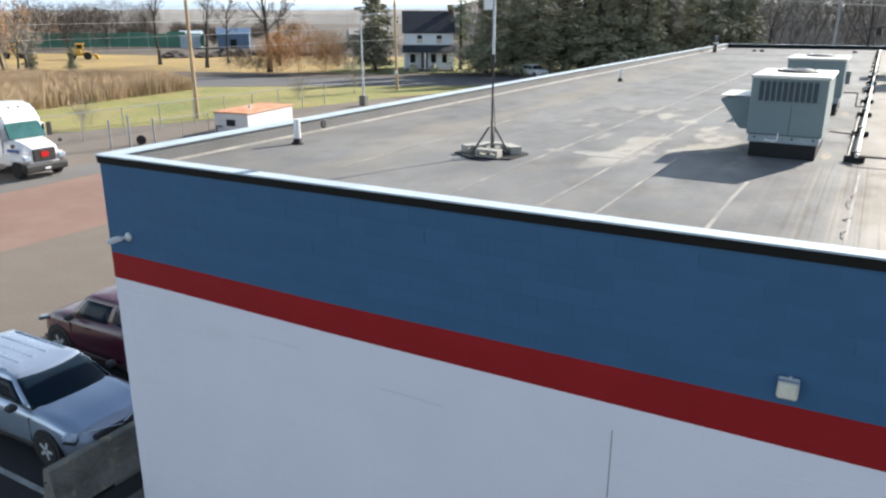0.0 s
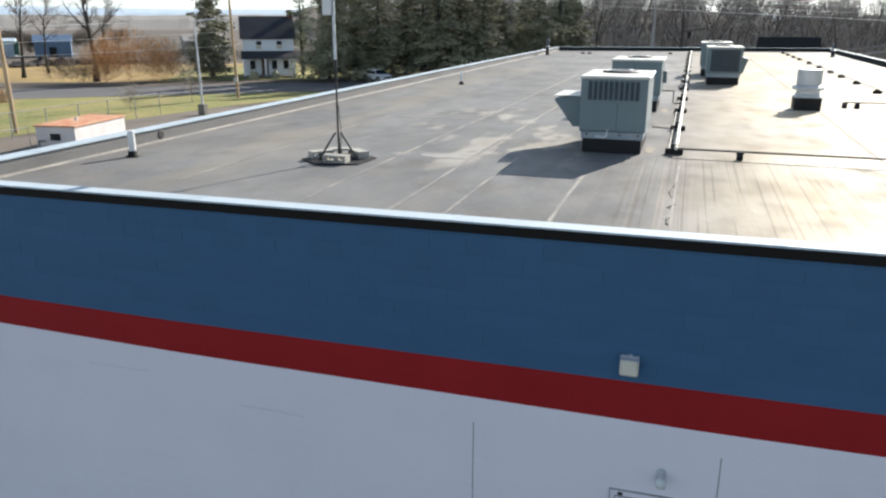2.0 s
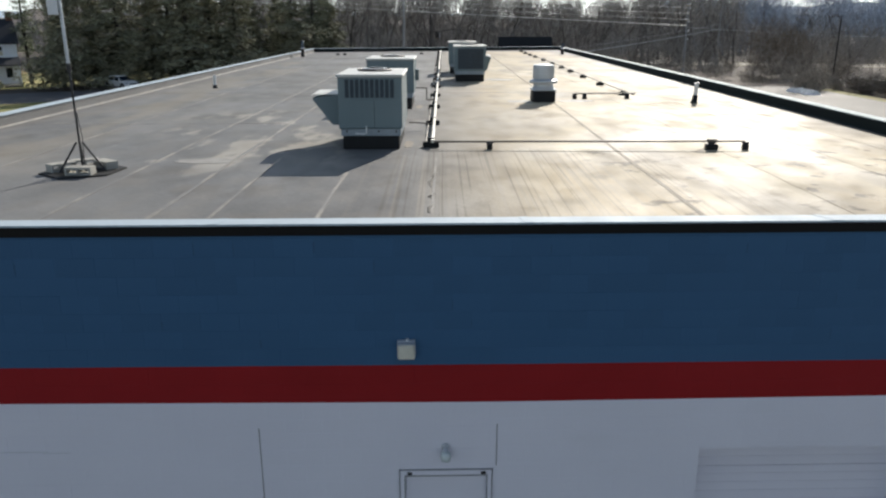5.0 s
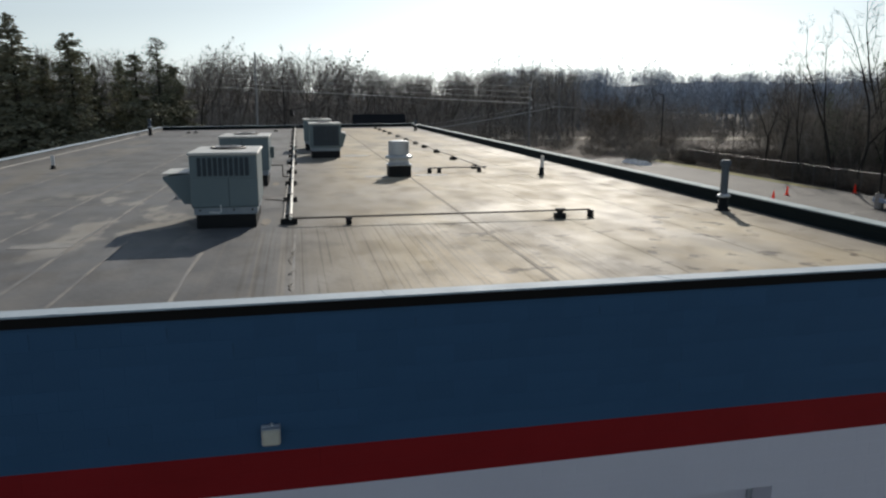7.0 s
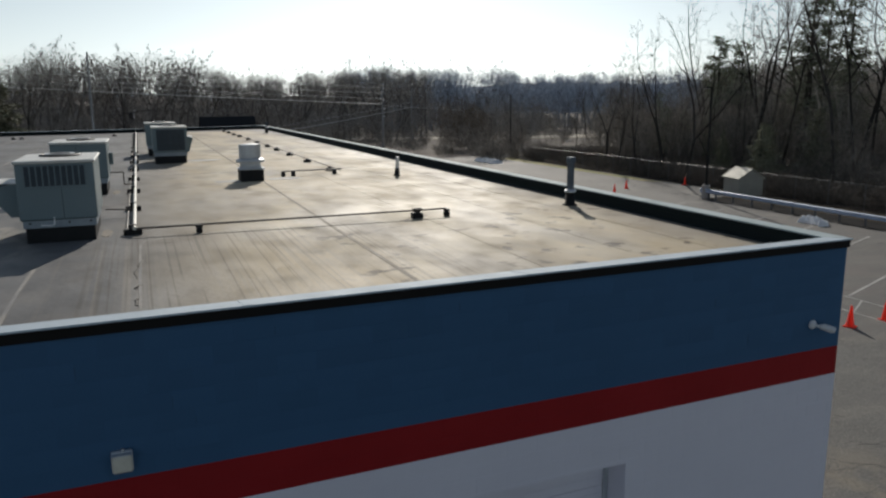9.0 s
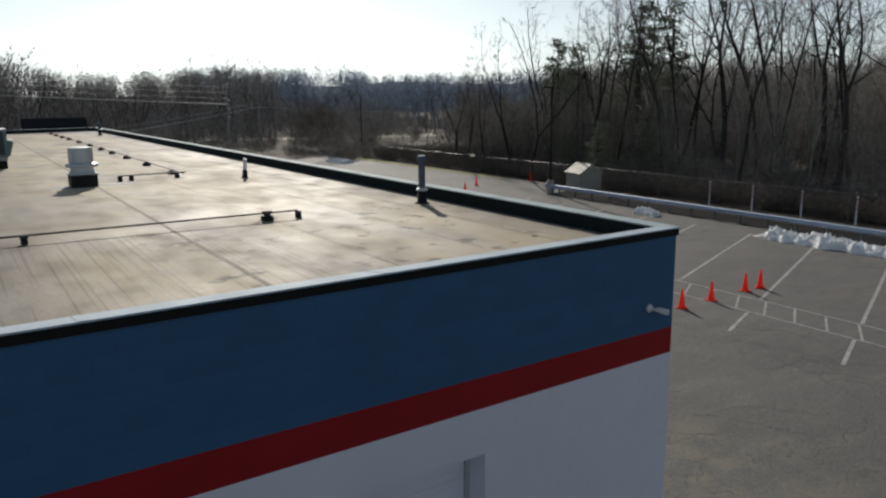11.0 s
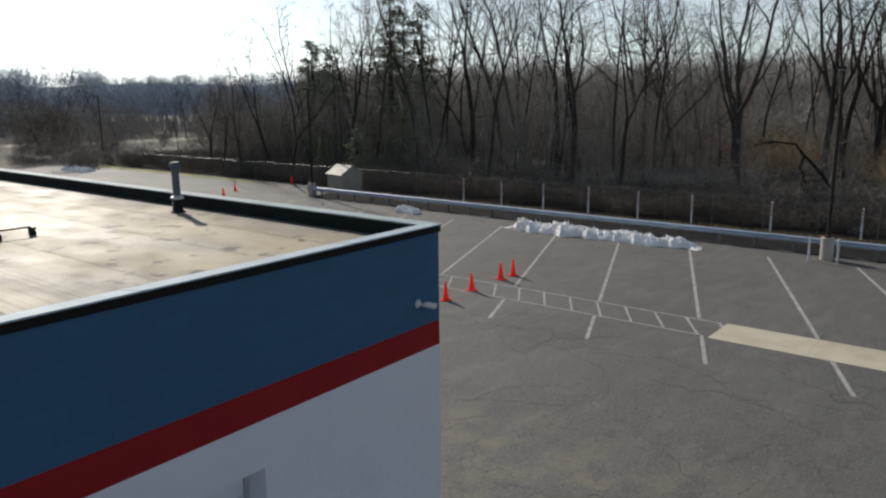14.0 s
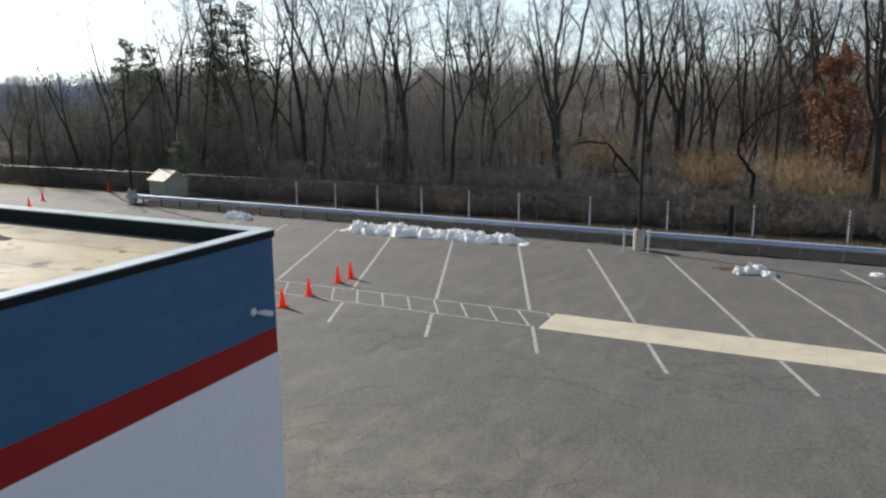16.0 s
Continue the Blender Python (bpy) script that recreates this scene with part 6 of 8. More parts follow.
for k in range(20):
    x = rnd.uniform(-42, 75)
    plant(rnd.choice((0, 1, 2, 4, 5, 6, 7)), x, 128 + rnd.uniform(0, 60) + max(0, x) * 0.15, rnd.uniform(0.48, 0.70), rnd.uniform(0, 360))
# a close stand of slim tall stems, by bearing and distance
for az, r in ((46.2, 88), (49.4, 78), (50.7, 80), (51.7, 84), (53.0, 88), (54.7, 75), (66.2, 98), (68.4, 92), (70.3, 100), (72.8, 105), (74.2, 90), (76.5, 104), (77.8, 95), (79.2, 100), (56.8, 78), (57.4, 90), (59.9, 74), (61.1, 80), (64.1, 73), (67.0, 76), (81.0, 96), (82.6, 88), (84.0, 72), (84.9, 95), (86.6, 84), (87.6, 66), (88.6, 92), (90.4, 70), (91.5, 82), (92.8, 64), (94.0, 78), (95.6, 70), (97.5, 84), (86.0, 78), (91.0, 96), (93.4, 98), (90.0, 104)):
    slim = plant(rnd.choice((1, 5, 5, 1, 0)), r * math.sin(radians(az)), r * math.cos(radians(az)), rnd.uniform(0.95, 1.15), rnd.uniform(0, 360), lean=rnd.gauss(0, 2.2))
    slim.scale = (slim.scale[0] * 0.78, slim.scale[1] * 0.78, slim.scale[2])
# crooked trees by the fence, one twisted and one bowed over
CROOKED_BARK = mat("dark_wet_bark", (0.030, 0.027, 0.024), (0.019, 0.017, 0.016), rough=0.95, spec=0.1, scale=3, fine=20, bump=0.5)


def crooked_tree(at, label, stems):
    """stems: thickness and the bends of each stem, from its foot up."""
    t = thing("crooked_tree", label, "tree", at, "woodland trees")
    r2 = random.Random(len(label))
    for k, (r, bends) in enumerate(stems):
        V, F, V2, F2 = [], [], [], []
        pts = []
        b = [Vector(p) for p in bends]
        for u, v in zip(b, b[1:]):
            pts += [u.lerp(v, q / 4) + Vector((r2.gauss(0, 0.03), r2.gauss(0, 0.03), 0)) for q in range(4)]
        pts.append(b[-1])
        m = len(pts) - 1
        tube(V, F, pts, [r * (1 - 0.75 * i / m) for i in range(m + 1)], 8)
        for q in range(9):
            p, d = along(pts, r2.uniform(0.35, 0.98))
            br = grow(r2, p, sideways(r2, d, 0.9), r2.uniform(0.6, 1.8), 0.03, 4, 0.25, 0.05)
            tube(V, F, br, [0.03, 0.022, 0.015, 0.01, 0.005], 4)
            for w in range(7):
                p2, d2 = along(br, r2.uniform(0.2, 0.95))
                tube(V, F, grow(r2, p2, sideways(r2, d2, 0.8), r2.uniform(0.25, 0.7), 0.01, 2, 0.2, 0.03), [0.010, 0.007, 0.003], 3)
        part("trunk" if k == 0 else "limb", mesh_of("stem", V, F, True), CROOKED_BARK, t)


crooked_tree(pose(57.0, 3.7, 0), "dark twisted trunk bent like a vine at the woods' edge", ((0.17, ((0, 0, -0.1), (0, -0.1, 0.9), (0.1, -0.15, 2.4), (0, 0.45, 3.3), (-0.1, 0.95, 3.9), (0, 0.8, 6.7), (0.1, 0.85, 9.8), (0, 1.2, 13.0))), (0.10, ((0, 0.8, 5.2), (0.2, -0.3, 6.6), (0.1, -2.2, 7.4), (0, -3.6, 9.0)))))
crooked_tree(pose(58.0, 11.4, 0), "dark bare tree bowed over in an arch", ((0.15, ((0, 0, -0.1), (0, 0.1, 1.3), (0, 1.15, 2.6), (0.1, 2.1, 3.55), (0, 2.7, 4.36), (0, 4.3, 4.5), (0, 5.6, 4.2))), (0.09, ((0.1, 2.15, 3.5), (0, 2.3, 2.8), (0.1, 2.1, 2.1), (0, 2.2, 1.5)))))
# pines at the woods' edge
PINES = [conifer(40, 19, 5.2, 30, PINE, sparse=0.62, bare=0.2, tuft=0.2, droop=0.16, top=0.66, ragged=0.45, fine=0.42, fan=1.2), conifer(41, 19, 4.6, 28, PINE, sparse=0.6, bare=0.25, tuft=0.25, droop=0.08, top=0.6, ragged=0.4, fine=0.52, fan=0.7), conifer(42, 18, 4.4, 20, PINE, sparse=0.7, bare=0.52, tuft=0.3, droop=0.14, top=0.5, ragged=0.4, fine=0.46, fan=1.0)]
SPRUCE = [conifer(60 + k, 13 + 1.5 * k, 5.4 + 0.4 * k, 27, NEEDLE, sparse=1.0, bare=0.09, tuft=0.1, fine=0.68, fan=0.5, top=(0.85, 0.7, 0.9, 0.6)[k], ragged=0.3) for k in range(4)]
cm = {}


def plant_conifer(key, x, y, s, turn, wide=1.2):
    kind, i = key
    at = pose(x, y, 0, 0, 0, turn)
    if key not in cm:
        cm[key] = conifer_thing((PINES if kind == "pine" else SPRUCE)[i], "tall open pine with tufted boughs" if kind == "pine" else "dense dark green conifer by the road", at, PINE if kind == "pine" else NEEDLE)
        cm[key].scale = (s * wide, s * wide, s)
        return
    t = copy_thing(cm[key], at)
    t.scale = (s * wide, s * wide, s)


for i, (kind, x, y, s) in enumerate(((0, 67.8, 62.2, 1.08), (0, 70.4, 62.4, 0.95), (0, 74.5, 63.0, 1.02), (2, 64.0, 71.8, 0.82), (2, 61.6, 65.6, 0.76), (1, 57, 72, 0.36), (0, 58.5, 66, 0.42), (1, 57.5, 69.5, 0.34), (0, 60.5, 78.0, 0.45))):
    plant_conifer(("pine", kind), x, y, s, i * 77, (1.25, 1.4, 1.2)[kind])
# the row of conifers across the road, by bearing, distance and height
for i, (kind, k, az, r, top) in enumerate((("spruce", 0, -34.5, 112, 15.0), ("spruce", 1, -25.8, 102, 15.5), ("spruce", 2, -26.3, 108, 16.5), ("spruce", 3, -22.6, 107, 16.0), ("spruce", 0, -24.2, 112, 14.5), ("spruce", 1, -19.3, 108, 16.3), ("spruce", 2, -18.2, 104, 16.6), ("spruce", 3, -20.6, 116, 14.6), ("spruce", 0, -16.6, 110, 12.6), ("spruce", 1, -14.9, 108, 15.0), ("spruce", 3, -17.5, 118, 13.4), ("spruce", 2, -13.6, 116, 11.8), ("pine", 0, -9.4, 116, 15.3), ("spruce", 3, -10.9, 112, 13.4), ("spruce", 0, -8.4, 120, 12.0), ("spruce", 2, -11.9, 120, 12.6), ("pine", 1, -28.2, 114, 15.5))):
    base = 19.0 if kind == "pine" else 13.0 + 1.5 * k
    plant_conifer((kind, k), r * math.sin(radians(az)), r * math.cos(radians(az)), top * (1.07 if az > -21 else 1.0) / base, i * 51, 0.95 if az < -33 else 0.9 if az < -24 else 1.5 if kind == "pine" else 1.28)


# ---- brush, reeds and far woods ----
def blades(name, n, place, hmin, hmax, width, material, label, category, seed, twigs=2, spread=0.35, tw=0.012):
    """Many thin stems with side twigs, joined."""
    g = np.random.default_rng(seed)
    xy = np.array([place(g) for _ in range(n)])
    h = g.uniform(hmin, hmax, n)
    V, F = [], []
    ang = g.uniform(0, 2 * np.pi, n)
    tip = np.stack([g.normal(0, spread, n) * h, g.normal(0, spread, n) * h, h], 1)
    for i in range(n):
        x, y = xy[i]
        c, s = math.cos(ang[i]) * width, math.sin(ang[i]) * width
        t = tip[i]
        k = len(V)
        V += [(x - c, y - s, -0.05), (x + c, y + s, -0.05), (x + t[0] * 0.35 + c * 0.7, y + t[1] * 0.35 + s * 0.7, t[2] * 0.55), (x + t[0] * 0.35 - c * 0.7, y + t[1] * 0.35 - s * 0.7, t[2] * 0.55), (x + t[0], y + t[1], t[2])]
        F += [(k, k + 1, k + 2, k + 3), (k + 3, k + 2, k + 4)]
        for q in range(twigs):
            f = 0.3 + 0.6 * (q + 0.5) / twigs
            px, py, pz = x + t[0] * f * 0.8, y + t[1] * f * 0.8, t[2] * f
            a = ang[i] + 2.4 * q
            L = h[i] * 0.32
            k = len(V)
            V += [(px, py, pz - tw), (px, py, pz + tw), (px + math.cos(a) * L, py + math.sin(a) * L, pz + L * 0.75)]
            F.append((k, k + 1, k + 2))
    return solid(name, mesh_of(name, V, F), material, label, category, kind="stuff")


def in_rect(x0, x1, y0, y1, bias=1.0):
    return lambda g: (x0 + (x1 - x0) * g.random() ** bias, g.uniform(y0, y1))


def cloud(name, clumps, n, length, width, material, label, category, seed, root=0.25, limbs=0, inner=0.5, kind="stuff", tangle=0.38):
    """Rounded masses of fine twigs fanning up from each stem, joined. clumps: x, y, ground, height, radius."""
    g = np.random.default_rng(seed)
    C = np.array(clumps, float)
    V, F, base = [], [], 0

    def slivers(p, d, L, w):
        nonlocal base
        side = np.cross(d, g.normal(size=d.shape))
        side /= np.linalg.norm(side, axis=1)[:, None] + 1e-9
        a, e = p - d * L[:, None] * 0.5, p + d * L[:, None] * 0.5
        V.append(np.stack([a - side * w, a + side * w, e], 1).reshape(-1, 3))
        F.append(np.arange(len(p) * 3).reshape(-1, 3) + base)
        base += len(p) * 3

    R = np.repeat(C, n, 0)
    u = g.normal(size=(len(R), 3))
    u /= np.linalg.norm(u, axis=1)[:, None]
    u *= (g.random(len(R)) ** inner)[:, None]
    low = root * R[:, 3]
    p = np.stack([R[:, 0] + u[:, 0] * R[:, 4], R[:, 1] + u[:, 1] * R[:, 4], R[:, 2] + low + (R[:, 3] - low) * (0.5 + 0.5 * u[:, 2])], 1)
    d = p - np.stack([R[:, 0], R[:, 1], R[:, 2] + low * 0.8], 1)
    d /= np.linalg.norm(d, axis=1)[:, None] + 1e-9
    d = d * 0.9 + g.normal(size=d.shape) * tangle
    d /= np.linalg.norm(d, axis=1)[:, None]
    slivers(p, d, g.uniform(length[0], length[1], len(p)), width)
    if limbs:
        R = np.repeat(C, limbs, 0)
        a = np.stack([R[:, 0], R[:, 1], R[:, 2] + R[:, 3] * g.uniform(0.15, 0.6, len(R))], 1)
        th = g.uniform(0, 2 * np.pi, len(R))
        q = g.uniform(0.3, 0.95, len(R)) * R[:, 4]
        e = np.stack([R[:, 0] + np.cos(th) * q, R[:, 1] + np.sin(th) * q, np.maximum(a[:, 2] + 0.08 * R[:, 3], R[:, 2] + R[:, 3] * g.uniform(0.55, 0.98, len(R)))], 1)
        d, L = e - a, np.linalg.norm(e - a, axis=1)
        slivers((a + e) / 2, d / L[:, None], L, 0.0055 * C[:, 3].mean())
        a = np.stack([C[:, 0], C[:, 1], C[:, 2] - 0.2], 1)
        e = a + np.stack([g.normal(0, 0.4, len(C)), g.normal(0, 0.4, len(C)), C[:, 3] * 0.93], 1)
        d, L = e - a, np.linalg.norm(e - a, axis=1)
        for k in range(2):
            slivers((a + e) / 2, d / L[:, None], L, 0.009 * C[:, 3].mean())
    return solid(name, mesh_of(name, np.concatenate(V).tolist(), np.concatenate(F).tolist()), material, label, category, kind=kind)


def scatter(n, place, h, r, seed, z=0.0, spare=None):
    g = np.random.default_rng(seed)
    out = []
    for k in range(n):
        x, y = place(g)
        hh = g.uniform(*h)
        if spare and spare(x, y) and g.random() < 0.85:
            continue
        out.append((x, y, z, hh, hh * g.uniform(*r)))
    return out


def polar(az0, az1, r0, r1):
    def f(g):
        a, r = radians(g.uniform(az0, az1)), g.uniform(r0, r1)
        return math.sin(a) * r, math.cos(a) * r
    return f


def disc(cx, cy, rx, ry):
    def f(g):
        a, q = g.uniform(0, 2 * math.pi), math.sqrt(g.random())
        return cx + rx * q * math.cos(a), cy + ry * q * math.sin(a)
    return f


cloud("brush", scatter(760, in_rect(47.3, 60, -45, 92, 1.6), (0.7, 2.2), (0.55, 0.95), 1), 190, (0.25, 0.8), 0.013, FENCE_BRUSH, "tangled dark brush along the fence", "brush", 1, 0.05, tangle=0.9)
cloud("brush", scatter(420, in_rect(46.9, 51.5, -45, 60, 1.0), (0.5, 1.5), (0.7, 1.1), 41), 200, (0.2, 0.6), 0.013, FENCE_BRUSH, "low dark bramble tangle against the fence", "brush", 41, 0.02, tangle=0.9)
blades("verge_tufts", 2600, in_rect(43.2, 45.6, -20, 34, 1.0), 0.05, 0.22, 0.02, STRAW, "thin yellow grass tufts along the verge", "dry grass", 43, 3, 0.5)
blades("fallen_leaves", 260, disc(36.4, 2.9, 0.55, 0.9), 0.02, 0.07, 0.04, DEAD_LEAF, "small drift of orange fallen leaves beside the bags", "leaves", 44, 3, 1.2)
cloud("undergrowth", scatter(760, in_rect(56, 118, -45, 92, 1.1), (2.0, 7.0), (0.35, 0.6), 2, spare=lambda x, y: x < 80 and -24 < y < 28), 240, (0.5, 1.5), 0.018, DARK_TWIG, "dense grey-brown undergrowth in the bare woods", "undergrowth", 2, 0.1, tangle=0.9)
cloud("undergrowth", scatter(900, in_rect(57, 96, -45, 92, 1.2), (0.7, 2.4), (0.6, 1.0), 22), 150, (0.3, 0.9), 0.014, DARK_TWIG, "low dead undergrowth on the forest floor", "undergrowth", 22, 0.05, tangle=0.9)
cloud("grey_weeds", scatter(50, disc(66, 24, 7, 5), (0.9, 1.8), (0.8, 1.2), 55), 260, (0.25, 0.8), 0.012, FAR_TWIG, "pale grey dead weeds behind the fence", "weeds", 55, 0.05)
cloud("understorey", scatter(85, in_rect(62, 88, 27, 66, 1.0), (6, 16), (0.18, 0.30), 51), 420, (0.5, 1.6), 0.013, YOUNG_TWIG, "slim twiggy young trees crowding the woods", "young trees", 51, 0.12, 10, tangle=0.9)
cloud("understorey", scatter(70, in_rect(57, 80, 62, 96, 1.0), (5, 10), (0.25, 0.4), 52), 420, (0.5, 1.5), 0.014, YOUNG_TWIG, "bushy dark young trees behind the shed", "young trees", 52, 0.08, 10, tangle=0.9)
cloud("understorey", scatter(62, polar(34, 50, 82, 112), (7, 12), (0.22, 0.36), 57), 430, (0.5, 1.5), 0.016, DARK_TWIG, "dark twiggy young trees at the end of the woods", "young trees", 57, 0.06, 10, tangle=0.8)
cloud("understorey", scatter(44, polar(84, 98, 70, 104), (8, 17), (0.20, 0.32), 58), 420, (0.5, 1.5), 0.014, BRUSH, "brown twiggy young trees in the woods", "young trees", 58, 0.06, 10, tangle=0.8)
blades("saplings", 2600, in_rect(54, 125, -45, 92, 1.0), 2.0, 7.0, 0.011, TWIG, "thin bare saplings in the woods", "saplings", 2, 8, 0.10, 0.008)
blades("forest_litter", 5000, in_rect(56, 112, -45, 92, 1.0), 0.15, 0.8, 0.02, BRUSH, "dry grass tufts on the forest floor", "dry grass", 14, 2, 0.5)
for k, (x, y, rx, ry, n) in enumerate(((78.5, 20.0, 6, 3.5, 26), (70.5, 7.0, 6, 4, 26), (66.7, -1.5, 7, 5, 44), (90.0, 25.0, 9, 6, 26), (70.0, -13.0, 8, 6, 34))):
    cloud("golden_brush", scatter(n, disc(x, y, rx, ry), (1.8, 4.6), (0.55, 0.85), 30 + k), 400, (0.3, 0.9), 0.012, GOLD, "orange-tan dry brush between the woodland trees", "brush", 30 + k, 0.05)


def quad(g, P):
    u, v = g.random(), g.random()
    a = (1 - u) * P[0][0] + u * P[1][0], (1 - u) * P[0][1] + u * P[1][1]
    b = (1 - u) * P[3][0] + u * P[2][0], (1 - u) * P[3][1] + u * P[2][1]
    return (1 - v) * a[0] + v * b[0], (1 - v) * a[1] + v * b[1]


blades("reed_bed", 26000, lambda g: quad(g, [(-60.5, 36), (-63.5, 58), (-76, 64.5), (-100, 52)]), 0.9, 1.75, 0.018, REED, "dense bed of tan dry reeds by the road", "reeds", 5, 1, 0.12)


SKYLINE = ((-80, 20), (-30, 20), (-12, 20), (-8, 17.5), (-5.4, 20.6), (-1.9, 18.8), (0.3, 19.8), (2.5, 19.4), (5.1, 16.8), (8.2, 14.9), (11, 15.4), (14.3, 16.1), (17.6, 16.8), (20.9, 16.0), (25, 17.0), (28.5, 14.6), (34, 14.6), (38, 15.0), (45, 17), (60, 18), (120, 18))


def woods(n, az0, az1, r0, r1, seed, low=0.6, wide=(0.2, 0.32)):
    """Stems in an arc whose crowns reach the woods' skyline."""
    g = np.random.default_rng(seed)
    out = []
    for k in range(n):
        az, r = g.uniform(az0, az1), g.uniform(r0, r1)
        top = 7.9 + r * (np.interp(az, *zip(*SKYLINE)) - 7.9) / 200 * g.uniform(low, 1.10)
        out.append((math.sin(radians(az)) * r, math.cos(radians(az)) * r, 0, top, top * g.uniform(*wide)))
    return out


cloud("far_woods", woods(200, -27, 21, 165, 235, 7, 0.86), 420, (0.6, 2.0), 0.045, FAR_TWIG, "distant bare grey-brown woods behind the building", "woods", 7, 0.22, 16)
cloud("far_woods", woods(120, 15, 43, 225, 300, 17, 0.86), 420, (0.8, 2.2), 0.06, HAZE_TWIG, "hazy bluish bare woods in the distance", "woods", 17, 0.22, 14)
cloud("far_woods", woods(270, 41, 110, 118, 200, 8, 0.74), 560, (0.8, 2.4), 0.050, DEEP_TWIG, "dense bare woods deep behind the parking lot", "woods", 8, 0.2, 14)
cloud("far_woods", scatter(34, polar(-64, -52, 172, 230), (7, 12), (0.3, 0.5), 9) + scatter(26, polar(-52, -40, 190, 260), (3, 6), (0.4, 0.6), 19), 420, (0.6, 1.8), 0.04, TWIG, "far clump of bare trees behind the work site", "woods", 9, 0.2, 10)
cloud("far_woods", scatter(34, polar(-75, -57, 100, 170), (6, 10), (0.3, 0.5), 10), 400, (0.5, 1.5), 0.03, DARK_TWIG, "bare trees at the field's edge", "woods", 10, 0.2, 10)
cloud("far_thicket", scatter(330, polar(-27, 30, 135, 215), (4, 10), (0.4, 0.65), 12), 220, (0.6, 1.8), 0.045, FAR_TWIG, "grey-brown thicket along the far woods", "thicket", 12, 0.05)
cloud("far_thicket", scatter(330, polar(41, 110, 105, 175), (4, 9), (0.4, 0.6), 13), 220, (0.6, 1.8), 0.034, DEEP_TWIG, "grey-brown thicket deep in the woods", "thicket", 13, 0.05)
cloud("far_thicket", scatter(130, polar(24, 43, 142, 225), (2.5, 7), (0.5, 0.8), 16, spare=gap), 300, (0.5, 1.6), 0.035, FAR_TWIG, "low bushes beyond the pale road", "thicket", 16, 0.05)
# single bare trees along the far skyline
FAR_KINDS = [bare_tree(400 + k, 17, 0.20 + 0.03 * k, fork=(0.25, 0.35, 0.2, 0.3)[k], limbs=11, spread=(0.9, 0.75, 1.0, 0.85)[k], detail=0.45, leaders=(2, 1, 3, 2)[k], tw=0.05) for k in range(4)]
far_first = {}
g_far = random.Random(88)
for k in range(164):
    if k < 92:
        az, r, tone = -9.0 + 30.0 * (k + g_far.uniform(-0.5, 0.5)) / 92, g_far.uniform(140, 175), (FAR_BARK, FAR_TWIG)
    else:
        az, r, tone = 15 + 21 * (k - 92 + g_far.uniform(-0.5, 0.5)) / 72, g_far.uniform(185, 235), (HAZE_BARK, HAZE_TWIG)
    top = 7.9 + r * (np.interp(az, *zip(*SKYLINE)) - 7.9) / 200 * g_far.uniform(0.98, 1.18)
    at, key = pose(r * math.sin(radians(az)), r * math.cos(radians(az)), 0, 0, 0, g_far.uniform(0, 360)), (g_far.randrange(4), tone[1].name)
    if key not in far_first:
        meshes = [me.copy() if me else None for me in FAR_KINDS[key[0]]]
        far_first[key] = t_far = tree_thing("bare_tree", meshes, "distant bare tree with a fine branching crown" if k < 92 else "hazy distant bare tree on the skyline", "tree", at, tone[0], tone[1], None, "skyline trees")
    else:
        t_far = copy_thing(far_first[key], at)
    t_far.scale = (top / 17,) * 3
# bushes on the open ground behind the lot
cloud("back_brush", scatter(36, polar(20, 40, 98, 128), (3, 8), (0.35, 0.6), 4, spare=gap), 420, (0.4, 1.2), 0.022, DARK_TWIG, "rounded grey-brown bushes behind the lot", "bushes", 4, 0.08)
cloud("back_brush", scatter(70, polar(11, 28, 102, 142), (1.4, 4.5), (0.5, 0.9), 6), 260, (0.4, 1.1), 0.024, DARK_TWIG, "low grey-brown bushes on the open ground", "bushes", 6, 0.05, tangle=0.7)
cloud("back_brush", scatter(130, polar(25, 43, 97, 112), (0.8, 2.2), (0.6, 1.1), 5), 200, (0.3, 0.8), 0.02, DARK_TWIG, "low dark brush along the back fence", "brush", 5, 0.05)


def hills(name, r, az0, az1, h0, h1, material, label, seed, rough=1.0):
    """A long low ridge."""
    bm = bmesh.new()
    rows = []
    n = 220
    for i in range(n + 1):
        a = radians(az0 + (az1 - az0) * i / n)
        f = i / n
        ends = min(1.0, min(f, 1 - f) * (az1 - az0) / 7)
        top = -1 + ends * ends * (3 - 2 * ends) * (1 + h0 + (h1 - h0) * f) + ends * rough * (6 * noise.noise(Vector((f * 7 + seed, 0, 0))) + 2.0 * noise.noise(Vector((f * 60 + seed, 1, 0))) + 1.0 * noise.noise(Vector((f * 240 + seed, 2, 0))))
        rows.append([bm.verts.new((math.sin(a) * q, math.cos(a) * q, z)) for q, z in ((r, -1), (r * 1.06, top * 0.7), (r * 1.12, top), (r * 1.25, -1))])
    for a, b in zip(rows, rows[1:]):
        for k in range(3):
            bm.faces.new((a[k], b[k], b[k + 1], a[k + 1]))
    return solid(name, bm, material, label, "hills", kind="structure")


# HILL_A, HILL_B and HILL_C carry distance haze in their base colours.
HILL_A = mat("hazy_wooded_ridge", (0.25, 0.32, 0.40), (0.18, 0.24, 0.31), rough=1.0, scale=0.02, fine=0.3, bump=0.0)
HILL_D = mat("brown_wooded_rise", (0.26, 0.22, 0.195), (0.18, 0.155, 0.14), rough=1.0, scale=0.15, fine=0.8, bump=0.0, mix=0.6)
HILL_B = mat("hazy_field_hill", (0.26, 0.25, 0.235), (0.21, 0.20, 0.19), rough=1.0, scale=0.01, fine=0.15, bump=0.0)
